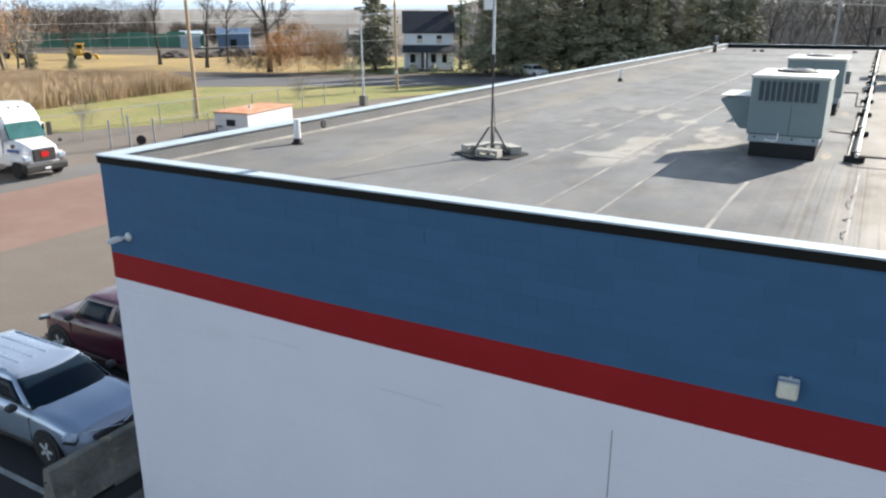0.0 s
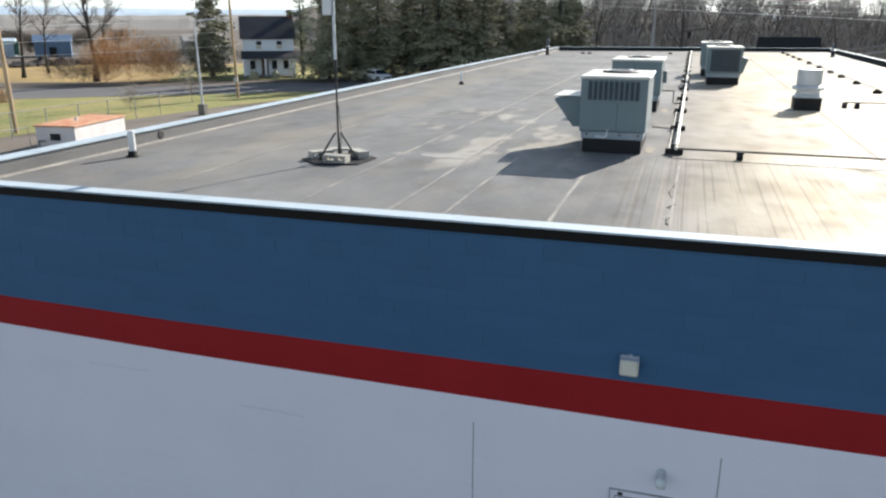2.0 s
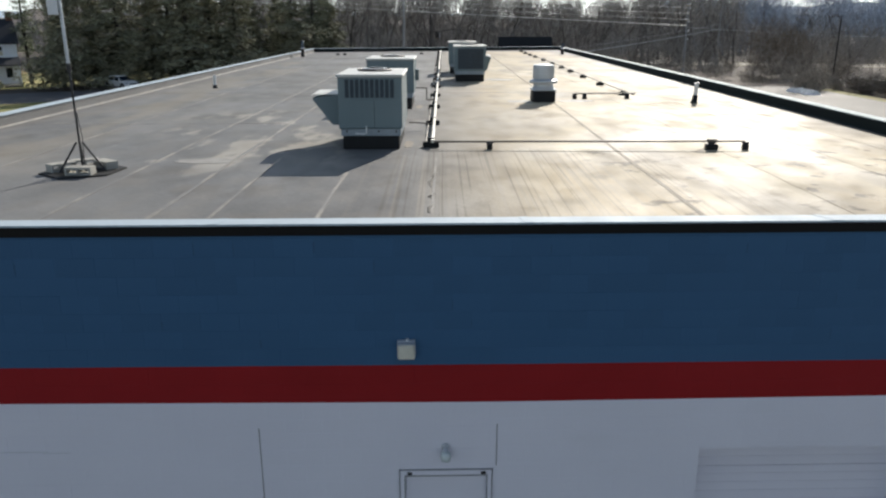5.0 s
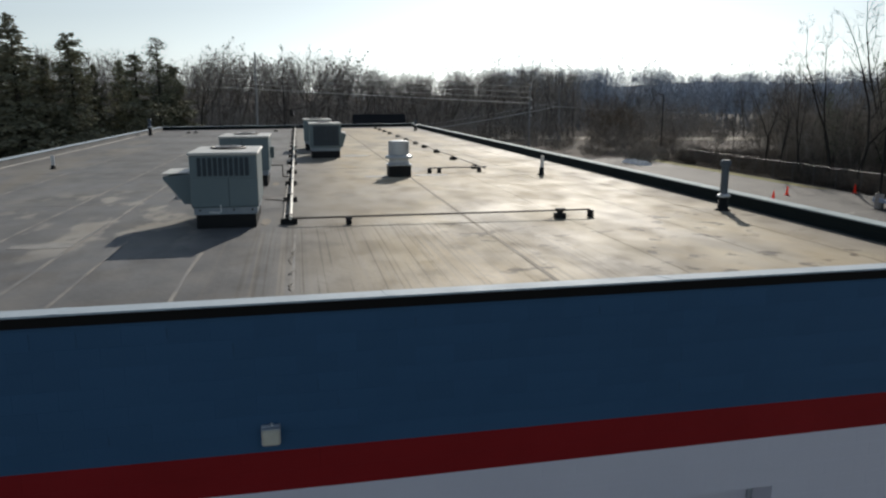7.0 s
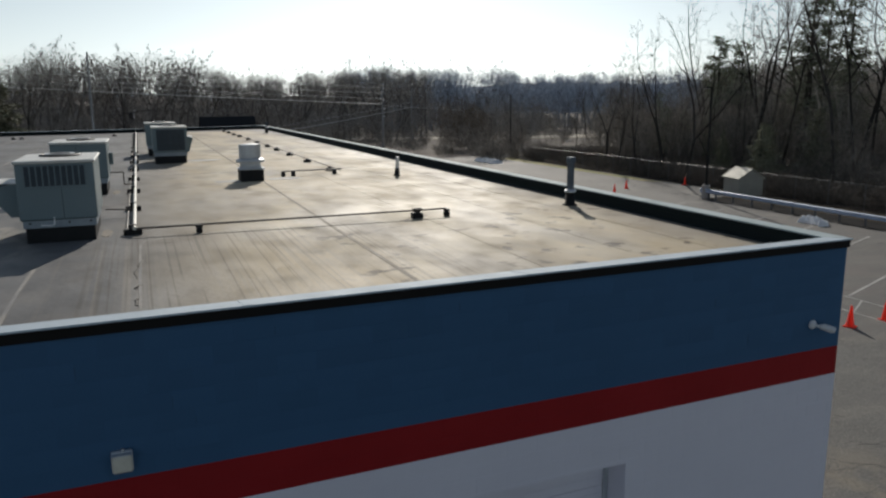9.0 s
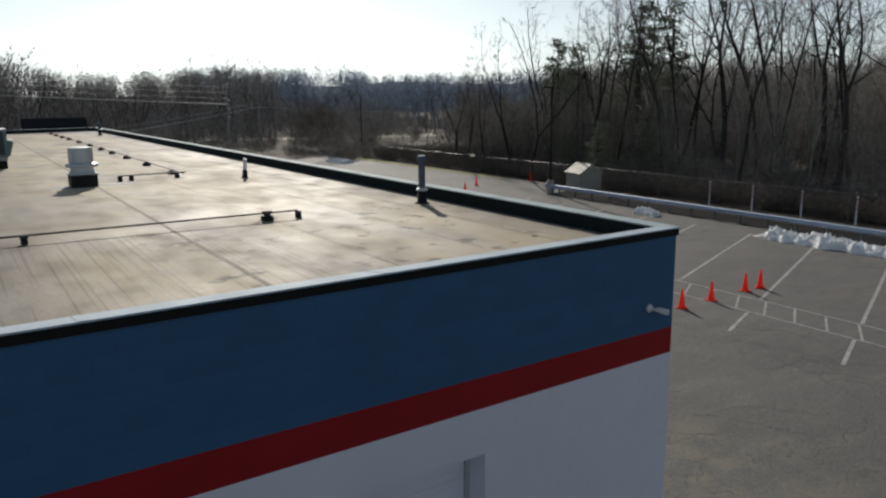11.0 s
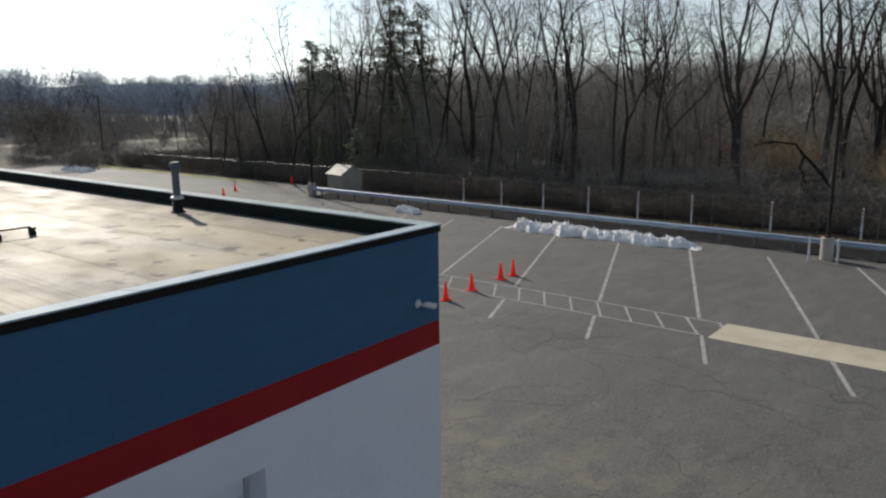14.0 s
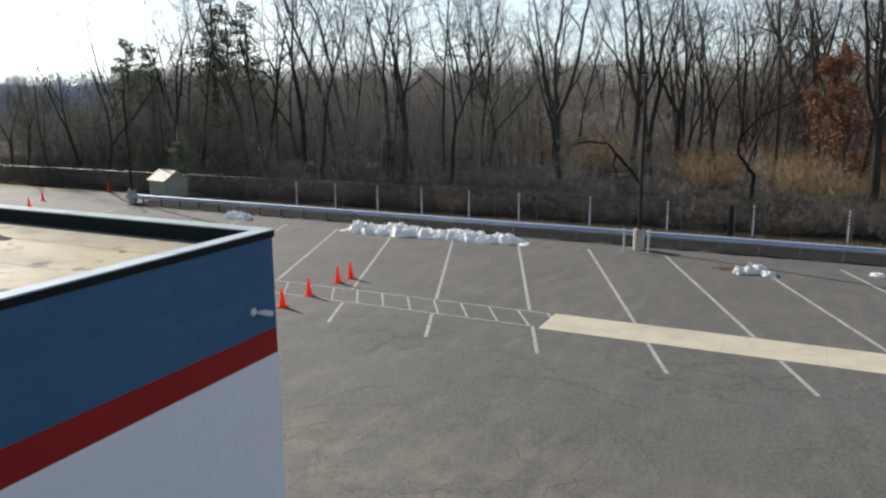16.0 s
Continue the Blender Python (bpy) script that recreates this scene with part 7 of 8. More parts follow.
HILL_C = mat("haze_blue_ridge", (0.42, 0.52, 0.62), (0.38, 0.48, 0.58), rough=1.0, scale=0.01, fine=0.1, bump=0.0)
hills("backdrop_rise", 235, 37, 125, 9.5, 10.5, HILL_D, "low wooded rise behind the parking lot", 13, 0.35)
hills("backdrop_rise", 240, -34, 27, 11.5, 8.0, HILL_D, "low wooded rise behind the building", 14, 0.35)
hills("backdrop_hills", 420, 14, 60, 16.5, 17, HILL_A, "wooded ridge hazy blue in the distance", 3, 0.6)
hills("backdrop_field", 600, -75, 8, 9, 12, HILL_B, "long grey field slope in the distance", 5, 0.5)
hills("backdrop_ridge", 1150, -80, 10, 26, 20, HILL_C, "mountain ridge painted pale haze blue on the horizon", 9, 0.5)

# ---- vehicles ----
def paint(name, col, col2=None):
    m = mat(name, col, col2 or tuple(c * 0.9 for c in col), rough=0.28, scale=0.8, fine=60, bump=0.0, spec=0.6, rvar=0.04)
    n, l, b = nodes_of(m)
    b.inputs["Coat Weight"].default_value, b.inputs["Coat Roughness"].default_value = 0.6, 0.06
    return m


SILVER = paint("silver_car_paint", (0.38, 0.46, 0.58))
nodes_of(SILVER)[2].inputs["Metallic"].default_value = 0.6
MAROON = paint("maroon_car_paint", (0.066, 0.005, 0.020))
TRUCKWHITE = paint("white_truck_paint", (0.78, 0.79, 0.80))
CARGLASS = mat("tinted_car_glass", (0.007, 0.014, 0.024), (0.012, 0.022, 0.034), rough=0.05, scale=1, bump=0.0, spec=0.09, rvar=0.02)
LAMPGLASS = mat("lamp_glass", (0.42, 0.50, 0.58), (0.20, 0.25, 0.31), rough=0.12, scale=9, bump=0.0, spec=0.8)
REDLAMP = mat("red_lens", (0.55, 0.02, 0.02), rough=0.2, scale=5, bump=0.0)


def loft(sections, closed=True):
    """A skin through rings of equal count."""
    bm = bmesh.new()
    rings = [[bm.verts.new(p) for p in s] for s in sections]
    k = len(rings[0])
    for a, b in zip(rings, rings[1:]):
        for i in range(k):
            bm.faces.new((a[i], a[(i + 1) % k], b[(i + 1) % k], b[i]))
    bm.faces.new(rings[0][::-1])
    bm.faces.new(rings[-1])
    return bm


def glide(pts, x):
    """A smooth curve through (x, value) pairs."""
    xs, ys = [p[0] for p in pts], [p[1] for p in pts]
    sl = np.gradient(np.array(ys, float), np.array(xs, float))
    i = int(min(max(np.searchsorted(xs, x) - 1, 0), len(xs) - 2))
    d = xs[i + 1] - xs[i]
    t = (x - xs[i]) / d
    return (2 * t ** 3 - 3 * t * t + 1) * ys[i] + (t ** 3 - 2 * t * t + t) * d * sl[i] + (3 * t * t - 2 * t ** 3) * ys[i + 1] + (t ** 3 - t * t) * d * sl[i + 1]


def body_ring(x, w, zb, zt, crown):
    h = zt - zb
    half = [(0.80 * w, zb), (0.95 * w, zb + 0.07 * h), (0.985 * w, zb + 0.28 * h), (w, zb + 0.52 * h), (0.985 * w, zb + 0.78 * h), (0.945 * w, zt - 0.055 * h), (0.86 * w, zt), (0.74 * w, zt + crown * 0.55), (0.66 * w, zt + crown * 0.45), (0.35 * w, zt + crown * 0.85)]
    return [(x, -y, z) for y, z in half] + [(x, 0, zt + crown)] + [(x, y, z) for y, z in half[::-1]]


def patch(f, us, vs, thick):
    """A thin curved panel over f(u, v, lift)."""
    bm = bmesh.new()
    A = [[bm.verts.new(f(u, v, thick)) for v in vs] for u in us]
    B = [[bm.verts.new(f(u, v, -thick)) for v in vs] for u in us]
    for G in (A, B):
        for a, b in zip(G, G[1:]):
            for k in range(len(vs) - 1):
                bm.faces.new((a[k], a[k + 1], b[k + 1], b[k]))
    n, m = len(us), len(vs)
    rim = [(i, 0) for i in range(n)] + [(n - 1, j) for j in range(1, m)] + [(i, m - 1) for i in range(n - 2, -1, -1)] + [(0, j) for j in range(m - 2, 0, -1)]
    for (i, j), (k, l) in zip(rim, rim[1:] + rim[:1]):
        bm.faces.new((A[i][j], A[k][l], B[k][l], B[i][j]))
    bmesh.ops.recalc_face_normals(bm, faces=bm.faces)
    return bm


def steps(a, b, n):
    return [a + (b - a) * k / n for k in range(n + 1)]


def wheel(parent, x, y, r, side, w=0.22, rim_mat=None):
    t = part("wheel", lathe(bmesh.new(), [(r * 0.62, -w / 2), (r * 0.93, -w / 2), (r, -w * 0.36), (r, w * 0.36), (r * 0.93, w / 2), (r * 0.62, w / 2)], 28), TYRE, parent, "black tyre on its wheel", smooth=False)
    t.matrix_basis = pose(x, y, r, 90, 0, 0)
    bm = lathe(bmesh.new(), [(r * 0.64, -w * 0.30), (r * 0.64, w * 0.40), (r * 0.57, w * 0.44), (r * 0.55, w * 0.2)], 24)
    rim = part("rim", bm, DARKTRIM, t)
    z = -w * 0.45 if side > 0 else w * 0.45
    for k in range(5):
        part("spoke", boxed((0.05 * r, -0.13 * r, z - 0.012), (0.60 * r, 0.13 * r, z + 0.012), 0.008, Matrix.Rotation(2 * math.pi * k / 5, 4, "Z")), rim_mat or GALV, t)
    return t


def car(name, at, paint_mat, label, L, W, H, belt, ws0, ws1, rear0, rear1, wheels, r, bed=None, category="car"):
    """A car that faces +x, its tail at x = 0. ws0, ws1: foot and head of the windscreen; rear0, rear1: of the rear glass."""
    ob = thing(name, label, category, at)
    w, cl = W / 2, ws0
    drop = belt * (0.12 if bed else 0.142)
    top = [(0, belt * 0.86), (0.15, belt * 0.96), (0.6, belt), (cl, belt - 0.01), (cl + 0.35 * (L - cl), belt - 0.25 * drop), (cl + 0.68 * (L - cl), belt - drop), (L - 0.20, belt - 1.9 * drop), (L - 0.07, belt - 2.9 * drop), (L, belt - 3.7 * drop)]
    wide = [(0, 0.80), (0.12, 0.90), (0.5, 0.97), (1.0, 1.0), (cl, 1.0), (L - 0.75, 0.99), (L - 0.45, 0.95), (L - 0.22, 0.87), (L - 0.08, 0.76), (L, 0.64)]
    low = [(0, 0.40), (0.15, 0.30), (0.6, 0.23), (L - 0.6, 0.23), (L - 0.15, 0.27), (L, 0.34)]
    st = steps(0, L - 0.8, 22) + steps(L - 0.74, L, 12)
    part("body", loft([body_ring(x, w * glide(wide, x), glide(low, x), glide(top, x), 0.045 if x > 0.1 and x < L - 0.15 else 0.02) for x in st]), paint_mat, ob, smooth=True)
    bw, tw, zb, zt = w * 0.92, w * 0.74, belt - 0.03, H - 0.07

    def width(f):
        return bw + (tw - bw) * (0.75 * f + 0.25 * f * f)

    def nose(f):
        return ws0 + (ws1 - ws0) * (0.93 * f + 0.07 * f * f), 0.24 - 0.10 * f

    def tail(f):
        return rear0 + (rear1 - rear0) * f

    def front(f, s, lift):
        x, bow = nose(f)
        return x + bow * (1 - s * s) + lift * 0.7, width(f) * s, zb + (zt - zb) * f + lift * 0.7

    def flank(sgn):
        def g(f, q, lift):
            x0, x1 = tail(f), nose(f)[0]
            return x0 + (x1 - x0) * q, sgn * (width(f) * (1 - 0.05 * (1 - q) ** 2) + lift), zb + (zt - zb) * f
        return g

    def back(f, s, lift):
        return tail(f) - 0.10 * (1 - s * s) - lift, width(f) * 0.95 * s, zb + (zt - zb) * f

    def ring(f):
        fr = [front(f, s, 0) for s in steps(-1, 1, 12)]
        a = [flank(1)(f, q, 0) for q in steps(0.9, 0.1, 8)]
        b = [back(f, s, 0) for s in steps(1, -1, 8)]
        c = [flank(-1)(f, q, 0) for q in steps(0.1, 0.9, 8)]
        return fr + a + b + c

    rings = [ring(f) for f in (0, 0.25, 0.5, 0.75, 0.93, 1.0)]
    cx = (tail(1) + nose(1)[0]) / 2
    for k, z in ((0.965, 0.028), (0.90, 0.045), (0.6, 0.062), (0.25, 0.07)):
        rings.append([(cx + (x - cx) * k, y * k, zt + z) for x, y, _ in rings[5]])
    part("cabin", loft(rings), paint_mat, ob, "painted cabin and roof", smooth=True)
    part("windscreen", patch(front, steps(0.03, 0.96, 6), steps(-0.965, 0.965, 14), 0.012), CARGLASS, ob, "dark tinted windscreen", smooth=True)
    part("rear_window", patch(back, steps(0.12, 0.9, 4), steps(-0.86, 0.86, 8), 0.012), CARGLASS, ob, "dark rear window", smooth=True)
    part("cowl_trim", patch(front, steps(-0.05, 0.03, 2), steps(-0.95, 0.95, 12), 0.018), DARKTRIM, ob, "black cowl below the windscreen")
    mid = 0.60 if not bed else 0.48
    for s in (-1, 1):
        for q0, q1 in ((0.09, mid - 0.03), (mid + 0.03, 0.95)):
            part("side_window", patch(flank(s), steps(0.10, 0.88, 4), steps(q0, q1, 4), 0.010), CARGLASS, ob, "dark side window", smooth=True)
        part("side_mirror", boxed((ws0 - 0.34, s * (w + 0.03), belt + 0.0), (ws0 - 0.16, s * (w + 0.22), belt + 0.13), 0.04), DARKTRIM, ob, "dark door mirror")
        turn = Matrix.Translation((L - 0.335, s * w * 0.73, belt - 1.75 * drop - 0.022)) @ Matrix.Rotation(s * radians(-38), 4, "Z") @ Matrix.Rotation(radians(12), 4, "Y")
        hl = part("headlight", boxed((-0.15, -0.31, -0.030), (0.09, 0.30, 0.045), 0.028, turn), LAMPGLASS, ob, "clear swept headlight")
        part("lamp_bezel", boxed((-0.13, -0.345, -0.06), (0.108, 0.325, -0.022), 0.012, turn), DARKTRIM, hl)
        part("tail_light", boxed((-0.02, s * w * 0.62, belt - 0.26), (0.12, s * w * 0.86, belt - 0.06), 0.02), REDLAMP, ob)
        dx = rear0 + (ws0 - rear0) * mid
        for d0 in (dx - 0.30, dx + 0.55):
            part("door_handle", boxed((d0, s * (w - 0.01), belt - 0.19), (d0 + 0.17, s * (w + 0.02), belt - 0.155), 0.008), paint_mat, ob)
        part("sill_trim", boxed((wheels[0] + r + 0.08, s * (w - 0.05), 0.225), (wheels[1] - r - 0.08, s * (w + 0.004), 0.34), 0.02), DARKTRIM, ob, "black sill cladding")
        for d0 in (dx, wheels[1] - r - 0.12):
            part("door_gap", boxed((d0 - 0.005, s * (w - 0.02), 0.36), (d0 + 0.005, s * (w + 0.0015), belt - 0.12)), DARKTRIM, ob)
        for x in wheels:
            arch = lathe(bmesh.new(), [(0.01, -0.06), (r * 1.20, -0.06), (r * 1.20, 0.06), (0.01, 0.06)], 28)
            part("wheel_arch", arch, DARKTRIM, ob, "black wheel arch").matrix_basis = pose(x, s * (w - 0.052), r + 0.03, 90, 0, 0)
            wheel(ob, x, s * (w - 0.085), r, s)
        if not bed:
            part("roof_rail", rod(bmesh.new(), (rear1 + 0.2, s * tw * 0.86, zt + 0.06), (ws1 - 0.3, s * tw * 0.86, zt + 0.06), 0.016, n=8), paint_mat, ob)
    if not bed:
        for y in (-0.28, 0.0, 0.28):
            part("roof_rib", boxed((rear1 + 0.25, y - 0.05, zt + 0.035), (ws1 - 0.4, y + 0.05, zt + 0.076), 0.02), paint_mat, ob)
    zf = belt - 3.1 * drop
    part("grille", boxed((L - 0.12, -w * 0.56, zf), (L + 0.012, w * 0.56, zf + 0.105), 0.02), DARKTRIM, ob, "black upper grille")
    part("lower_grille", boxed((L - 0.16, -w * 0.74, 0.37), (L + 0.012, w * 0.74, zf - 0.09), 0.03), DARKTRIM, ob, "black lower grille")
    part("front_bumper", boxed((L - 0.18, -w * 0.82, 0.26), (L + 0.03, w * 0.82, 0.36), 0.03), CHROME if not bed else paint_mat, ob, "pale bumper skid")
    if not bed:
        for s in (-1, 1):
            part("nose_strip", rod(bmesh.new(), (L + 0.012, s * 0.06, zf + 0.112), (L - 0.20, s * w * 0.66, zf + 0.165), 0.016, n=8), CHROME, ob, "chrome strip above the grille")
            part("fog_lamp", boxed((L - 0.30, s * w * 0.70 - 0.09, 0.40), (L - 0.045, s * w * 0.70 + 0.09, 0.50), 0.02), DARKTRIM, ob, "dark fog lamp recess")
        part("bonnet_crease", rod(rod(bmesh.new(), (cl + 0.30, 0.42, belt - 0.012), (L - 0.25, 0.26, belt - 1.72 * drop), 0.010, n=6), (cl + 0.30, -0.42, belt - 0.012), (L - 0.25, -0.26, belt - 1.72 * drop), 0.010, n=6), paint_mat, ob, "raised bonnet creases")
    part("badge", rod(bmesh.new(), (L + 0.002, 0, zf + 0.05), (L + 0.016, 0, zf + 0.05), 0.06, n=16), CHROME, ob)
    if bed:
        part("bed_floor", boxed((0.12, -w * 0.82, belt - 0.05), (bed - 0.12, w * 0.82, belt + 0.05), 0.01), DARKTRIM, ob, "dark truck-bed liner")
    return ob


car("parked_suv", pose(-15.94, 7.80, 0.021), SILVER, "silver compact SUV parked nose-in against a barrier", 4.66, 1.85, 1.44, 0.97, 3.34, 2.68, 0.12, 0.5, (0.86, 3.78), 0.315, category="car")
car("pickup_truck", pose(-11.15, 10.85, 0.021, 0, 0, 180), MAROON, "dark maroon pickup truck backed in beside the building", 5.8, 2.02, 1.70, 1.14, 4.50, 4.02, 1.95, 2.12, (1.30, 4.93), 0.37, bed=1.85, category="pickup")
bar = bmesh.new()
prof = [(-0.30, 0.0), (0.30, 0.0), (0.30, 0.08), (0.14, 0.30), (0.085, 0.80), (-0.085, 0.80), (-0.14, 0.30), (-0.30, 0.08)]
A = [bar.verts.new((x, 0, z)) for x, z in prof]
B = [bar.verts.new((x, 3.05, z)) for x, z in prof]
for i in range(8):
    bar.faces.new((A[i], A[(i + 1) % 8], B[(i + 1) % 8], B[i]))
bar.faces.new(A[::-1])
bar.faces.new(B)
bmesh.ops.bevel(bar, geom=list(bar.edges), offset=0.015, segments=1, affect="EDGES")
barrier = thing("concrete_barrier", "stained grey concrete road barrier before a parked car", "barrier", pose(-10.87, 6.06, 0.021))
part("barrier_body", bar, OLDCON, barrier)
for y in (0.75, 2.3):
    part("lifting_slot", boxed((-0.31, y - 0.22, -0.001), (0.31, y + 0.22, 0.07), 0.01), BLACKRUB, barrier, "dark lifting slot at the foot")
for y in (0.02, 3.03):
    part("joint_bar", rod(bmesh.new(), (-0.05, y - 0.04, 0.55), (-0.05, y + 0.04, 0.55), 0.02, n=8), DARKTRIM, barrier)
for y in (6.33, 9.3, 12.3, 15.3):
    marking(ribbon(bmesh.new(), (-17.0, y + 0.05), (-11.35, y), 0.11, 0.019, 0.005))


def semi_truck(at, label):
    """A highway tractor with a tall sleeper cab, facing +x from x = 0."""
    ob = thing("semi_truck", label, "truck", at, "parked trucks")
    w = 1.22
    cabr = lambda x, k, z0, z1: [(x, -w * k, z0), (x, w * k, z0), (x, w * k, z1 - 0.35), (x, w * k * 0.80, z1), (x, -w * k * 0.80, z1), (x, -w * k, z1 - 0.35)]
    part("sleeper", loft([cabr(2.2, 1, 1.0, 3.85), cabr(3.6, 1, 1.0, 3.90), cabr(4.3, 0.98, 1.0, 3.78), cabr(4.75, 0.93, 1.2, 3.40), cabr(5.0, 0.88, 1.4, 2.95)]), TRUCKWHITE, ob, "tall white sleeper cab", smooth=False)
    cb = lambda x, k, z1: [(x, -w * k, 0.75), (x, w * k, 0.75), (x, w * k, z1 - 0.2), (x, w * k * 0.72, z1), (x, -w * k * 0.72, z1), (x, -w * k, z1 - 0.2)]
    part("hood", loft([cb(4.95, 0.92, 2.15), cb(5.6, 0.86, 2.02), cb(6.4, 0.76, 1.82), cb(6.75, 0.66, 1.62)]), TRUCKWHITE, ob, "sloping white hood", smooth=False)
    ws = bmesh.new()
    vs = [ws.verts.new(p) for p in ((5.46, -0.98, 2.10), (5.46, 0.98, 2.10), (5.05, 0.92, 2.90), (5.05, -0.92, 2.90), (5.36, -0.98, 2.06), (5.36, 0.98, 2.06), (4.9, 0.92, 2.90), (4.9, -0.92, 2.90))]
    for f in ((0, 1, 2, 3), (4, 7, 6, 5), (0, 4, 5, 1), (1, 5, 6, 2), (2, 6, 7, 3), (3, 7, 4, 0)):
        ws.faces.new([vs[i] for i in f])
    part("windscreen", ws, mat("green_tint_glass", (0.05, 0.14, 0.14), (0.03, 0.09, 0.095), rough=0.08, bump=0.0, spec=0.3), ob, "green-tinted windscreen")
    part("cab_floor", boxed((2.2, -w * 0.98, 0.7), (5.4, w * 0.98, 1.35), 0.04), TRUCKWHITE, ob)
    for s in (-1, 1):
        part("side_window", boxed((4.15, s * (w * 0.97), 1.95), (4.95, s * (w * 0.97 + 0.03), 2.65), 0.02), GLASS, ob)
        part("cab_door", boxed((4.0, s * w * 0.99, 0.95), (5.0, s * (w * 0.99 + 0.02), 2.75), 0.03), TRUCKWHITE, ob)
        part("fender", boxed((5.5, s * w * 0.55, 0.85), (6.85, s * w * 1.0, 1.32), 0.16), TRUCKWHITE, ob, "white front fender")
        part("headlight", boxed((6.45, s * w * 0.62, 1.0), (6.88, s * w * 0.95, 1.26), 0.05), LAMPGLASS, ob)
        part("door_mirror", boxed((4.95, s * (w + 0.12), 2.0), (5.1, s * (w + 0.38), 2.75), 0.04), DARKTRIM, ob, "tall dark mirror")
        part("hood_mirror", boxed((6.2, s * (w * 0.9 + 0.1), 1.75), (6.3, s * (w * 0.9 + 0.3), 1.95), 0.03), DARKTRIM, ob)
        part("fuel_tank", rod(bmesh.new(), (2.5, s * 0.95, 0.62), (4.0, s * 0.95, 0.62), 0.32, n=18), CHROME, ob, "round polished fuel tank")
        part("stripe", boxed((5.2, s * (w * 0.86), 1.42), (6.3, s * (w * 0.90), 1.60), 0.03), mat("blue_livery", (0.05, 0.10, 0.30), rough=0.3), ob, "blue livery patch")
        wheel(ob, 6.0, s * 1.02, 0.50, s, 0.30, GALV)
        for x in (0.8, 2.0):
            wheel(ob, x, s * 0.95, 0.50, s, 0.5, GALV)
    part("chassis", boxed((0.0, -0.42, 0.55), (6.2, 0.42, 0.80), 0.03), DARKTRIM, ob)
    part("grille", boxed((6.72, -0.62, 0.92), (6.86, 0.62, 1.62), 0.05), DARKTRIM, ob, "black mesh grille")
    part("grille_badge", boxed((6.865, -0.22, 1.15), (6.885, 0.22, 1.45), 0.02), REDLAMP, ob, "red badge on the grille")
    part("bumper", boxed((6.45, -1.2, 0.38), (7.0, 1.2, 0.82), 0.10), DARKTRIM, ob, "dark front bumper")
    part("number_plate", boxed((7.0, -0.16, 0.50), (7.012, 0.16, 0.62), 0.002), PVC, ob)
    for s in (-0.25, 0.25):
        part("roof_light", boxed((4.42, s - 0.06, 3.66), (4.52, s + 0.06, 3.72), 0.01), DARKTRIM, ob)
    return ob


semi_truck(pose(-41.1, 22.45, 0.022) @ Matrix.Diagonal((0.83, 0.96, 0.91, 1)), "white highway tractor with a tall sleeper cab parked in the yard")
semi_truck(pose(-40.9, 18.6, 0.022) @ Matrix.Diagonal((0.83, 0.96, 0.91, 1)), "white tractor unit parked beside another truck")

# ---- beyond the left fence ----
YARD_PIPE = mat("dull_yard_pipe", (0.34, 0.35, 0.36), (0.26, 0.27, 0.28), rough=0.5, metal=0.3, scale=3, bump=0.0)
yf = thing("yard_fence", "galvanised chain-link fence round the truck yard", "fence")
ypm = bake("post", rod(bmesh.new(), (0, 0, 0), (0, 0, 1.85), 0.035, n=8))
ypm.materials.append(YARD_PIPE)
ys = [6 + 3.05 * k for k in range(17)]
for y in ys:
    o = new("post", ypm)
    o.parent = yf
    o.location = (-43.6 + 0.01 * (y - 30), y, 0)
for a, b in zip(ys, ys[1:]):
    part("top_rail", rod(bmesh.new(), (-43.6 + 0.01 * (a - 30), a, 1.83), (-43.6 + 0.01 * (b - 30), b, 1.83), 0.024, n=6), YARD_PIPE, yf)
tagged(part("wire_mesh", link_mesh((-43.84, 6, 0.02), (-43.35, 54.8, 0.02), 1.8), WIRE, yf), kind="stuff")
for x, y, h in ((-39.14, 30.39, 2.0), (-39.05, 32.14, 1.6), (-39.9, 29.6, 1.7)):
    g = thing("gate_post", "grey steel gate post at the yard fence", "gate post", pose(x, y, 0), "gate posts")
    part("tube", lathe(bmesh.new(), [(0.06, 0), (0.06, h - 0.05), (0.085, h - 0.04), (0.08, h), (0.03, h + 0.03)], 12), YARD_PIPE, g)
    part("hinge_arm", boxed((-0.14, -0.03, h - 0.28), (0.14, 0.03, h - 0.20), 0.008), YARD_PIPE, g)
gate = thing("yard_gate", "open chain-link gate leaf at the yard fence", "gate", pose(-39.05, 32.2, 0, 0, 0, 0))
gb = bmesh.new()
for a, b in (((0, 0, 0.1), (0, 4.5, 0.1)), ((0, 4.5, 0.1), (0, 4.5, 1.45)), ((0, 4.5, 1.45), (0, 0, 1.45)), ((0, 0, 1.45), (0, 0, 0.1)), ((0, 2.2, 0.1), (0, 2.2, 1.45))):
    rod(gb, a, b, 0.022, n=6)
part("gate_frame", gb, YARD_PIPE, gate)
tagged(part("wire_mesh", link_mesh((0.0, 0.0, 0.1), (0.0, 4.5, 0.1), 1.35), WIRE, gate), kind="stuff")
ty = solid("old_tyre", lathe(bmesh.new(), [(0.24, 0), (0.42, 0.0), (0.45, 0.06), (0.45, 0.2), (0.42, 0.26), (0.24, 0.26)], 20), TYRE, "black old tyre standing on the yard", "tyre", at=pose(-39.6, 31.6, 0.30, 90, 0, 40) @ Matrix.Scale(0.66, 4))

# pump house
ph = thing("pump_house", "low white box building with a rust-streaked flat roof", "pump house", pose(-38.71, 36.94, 0, 0, 0, 9))
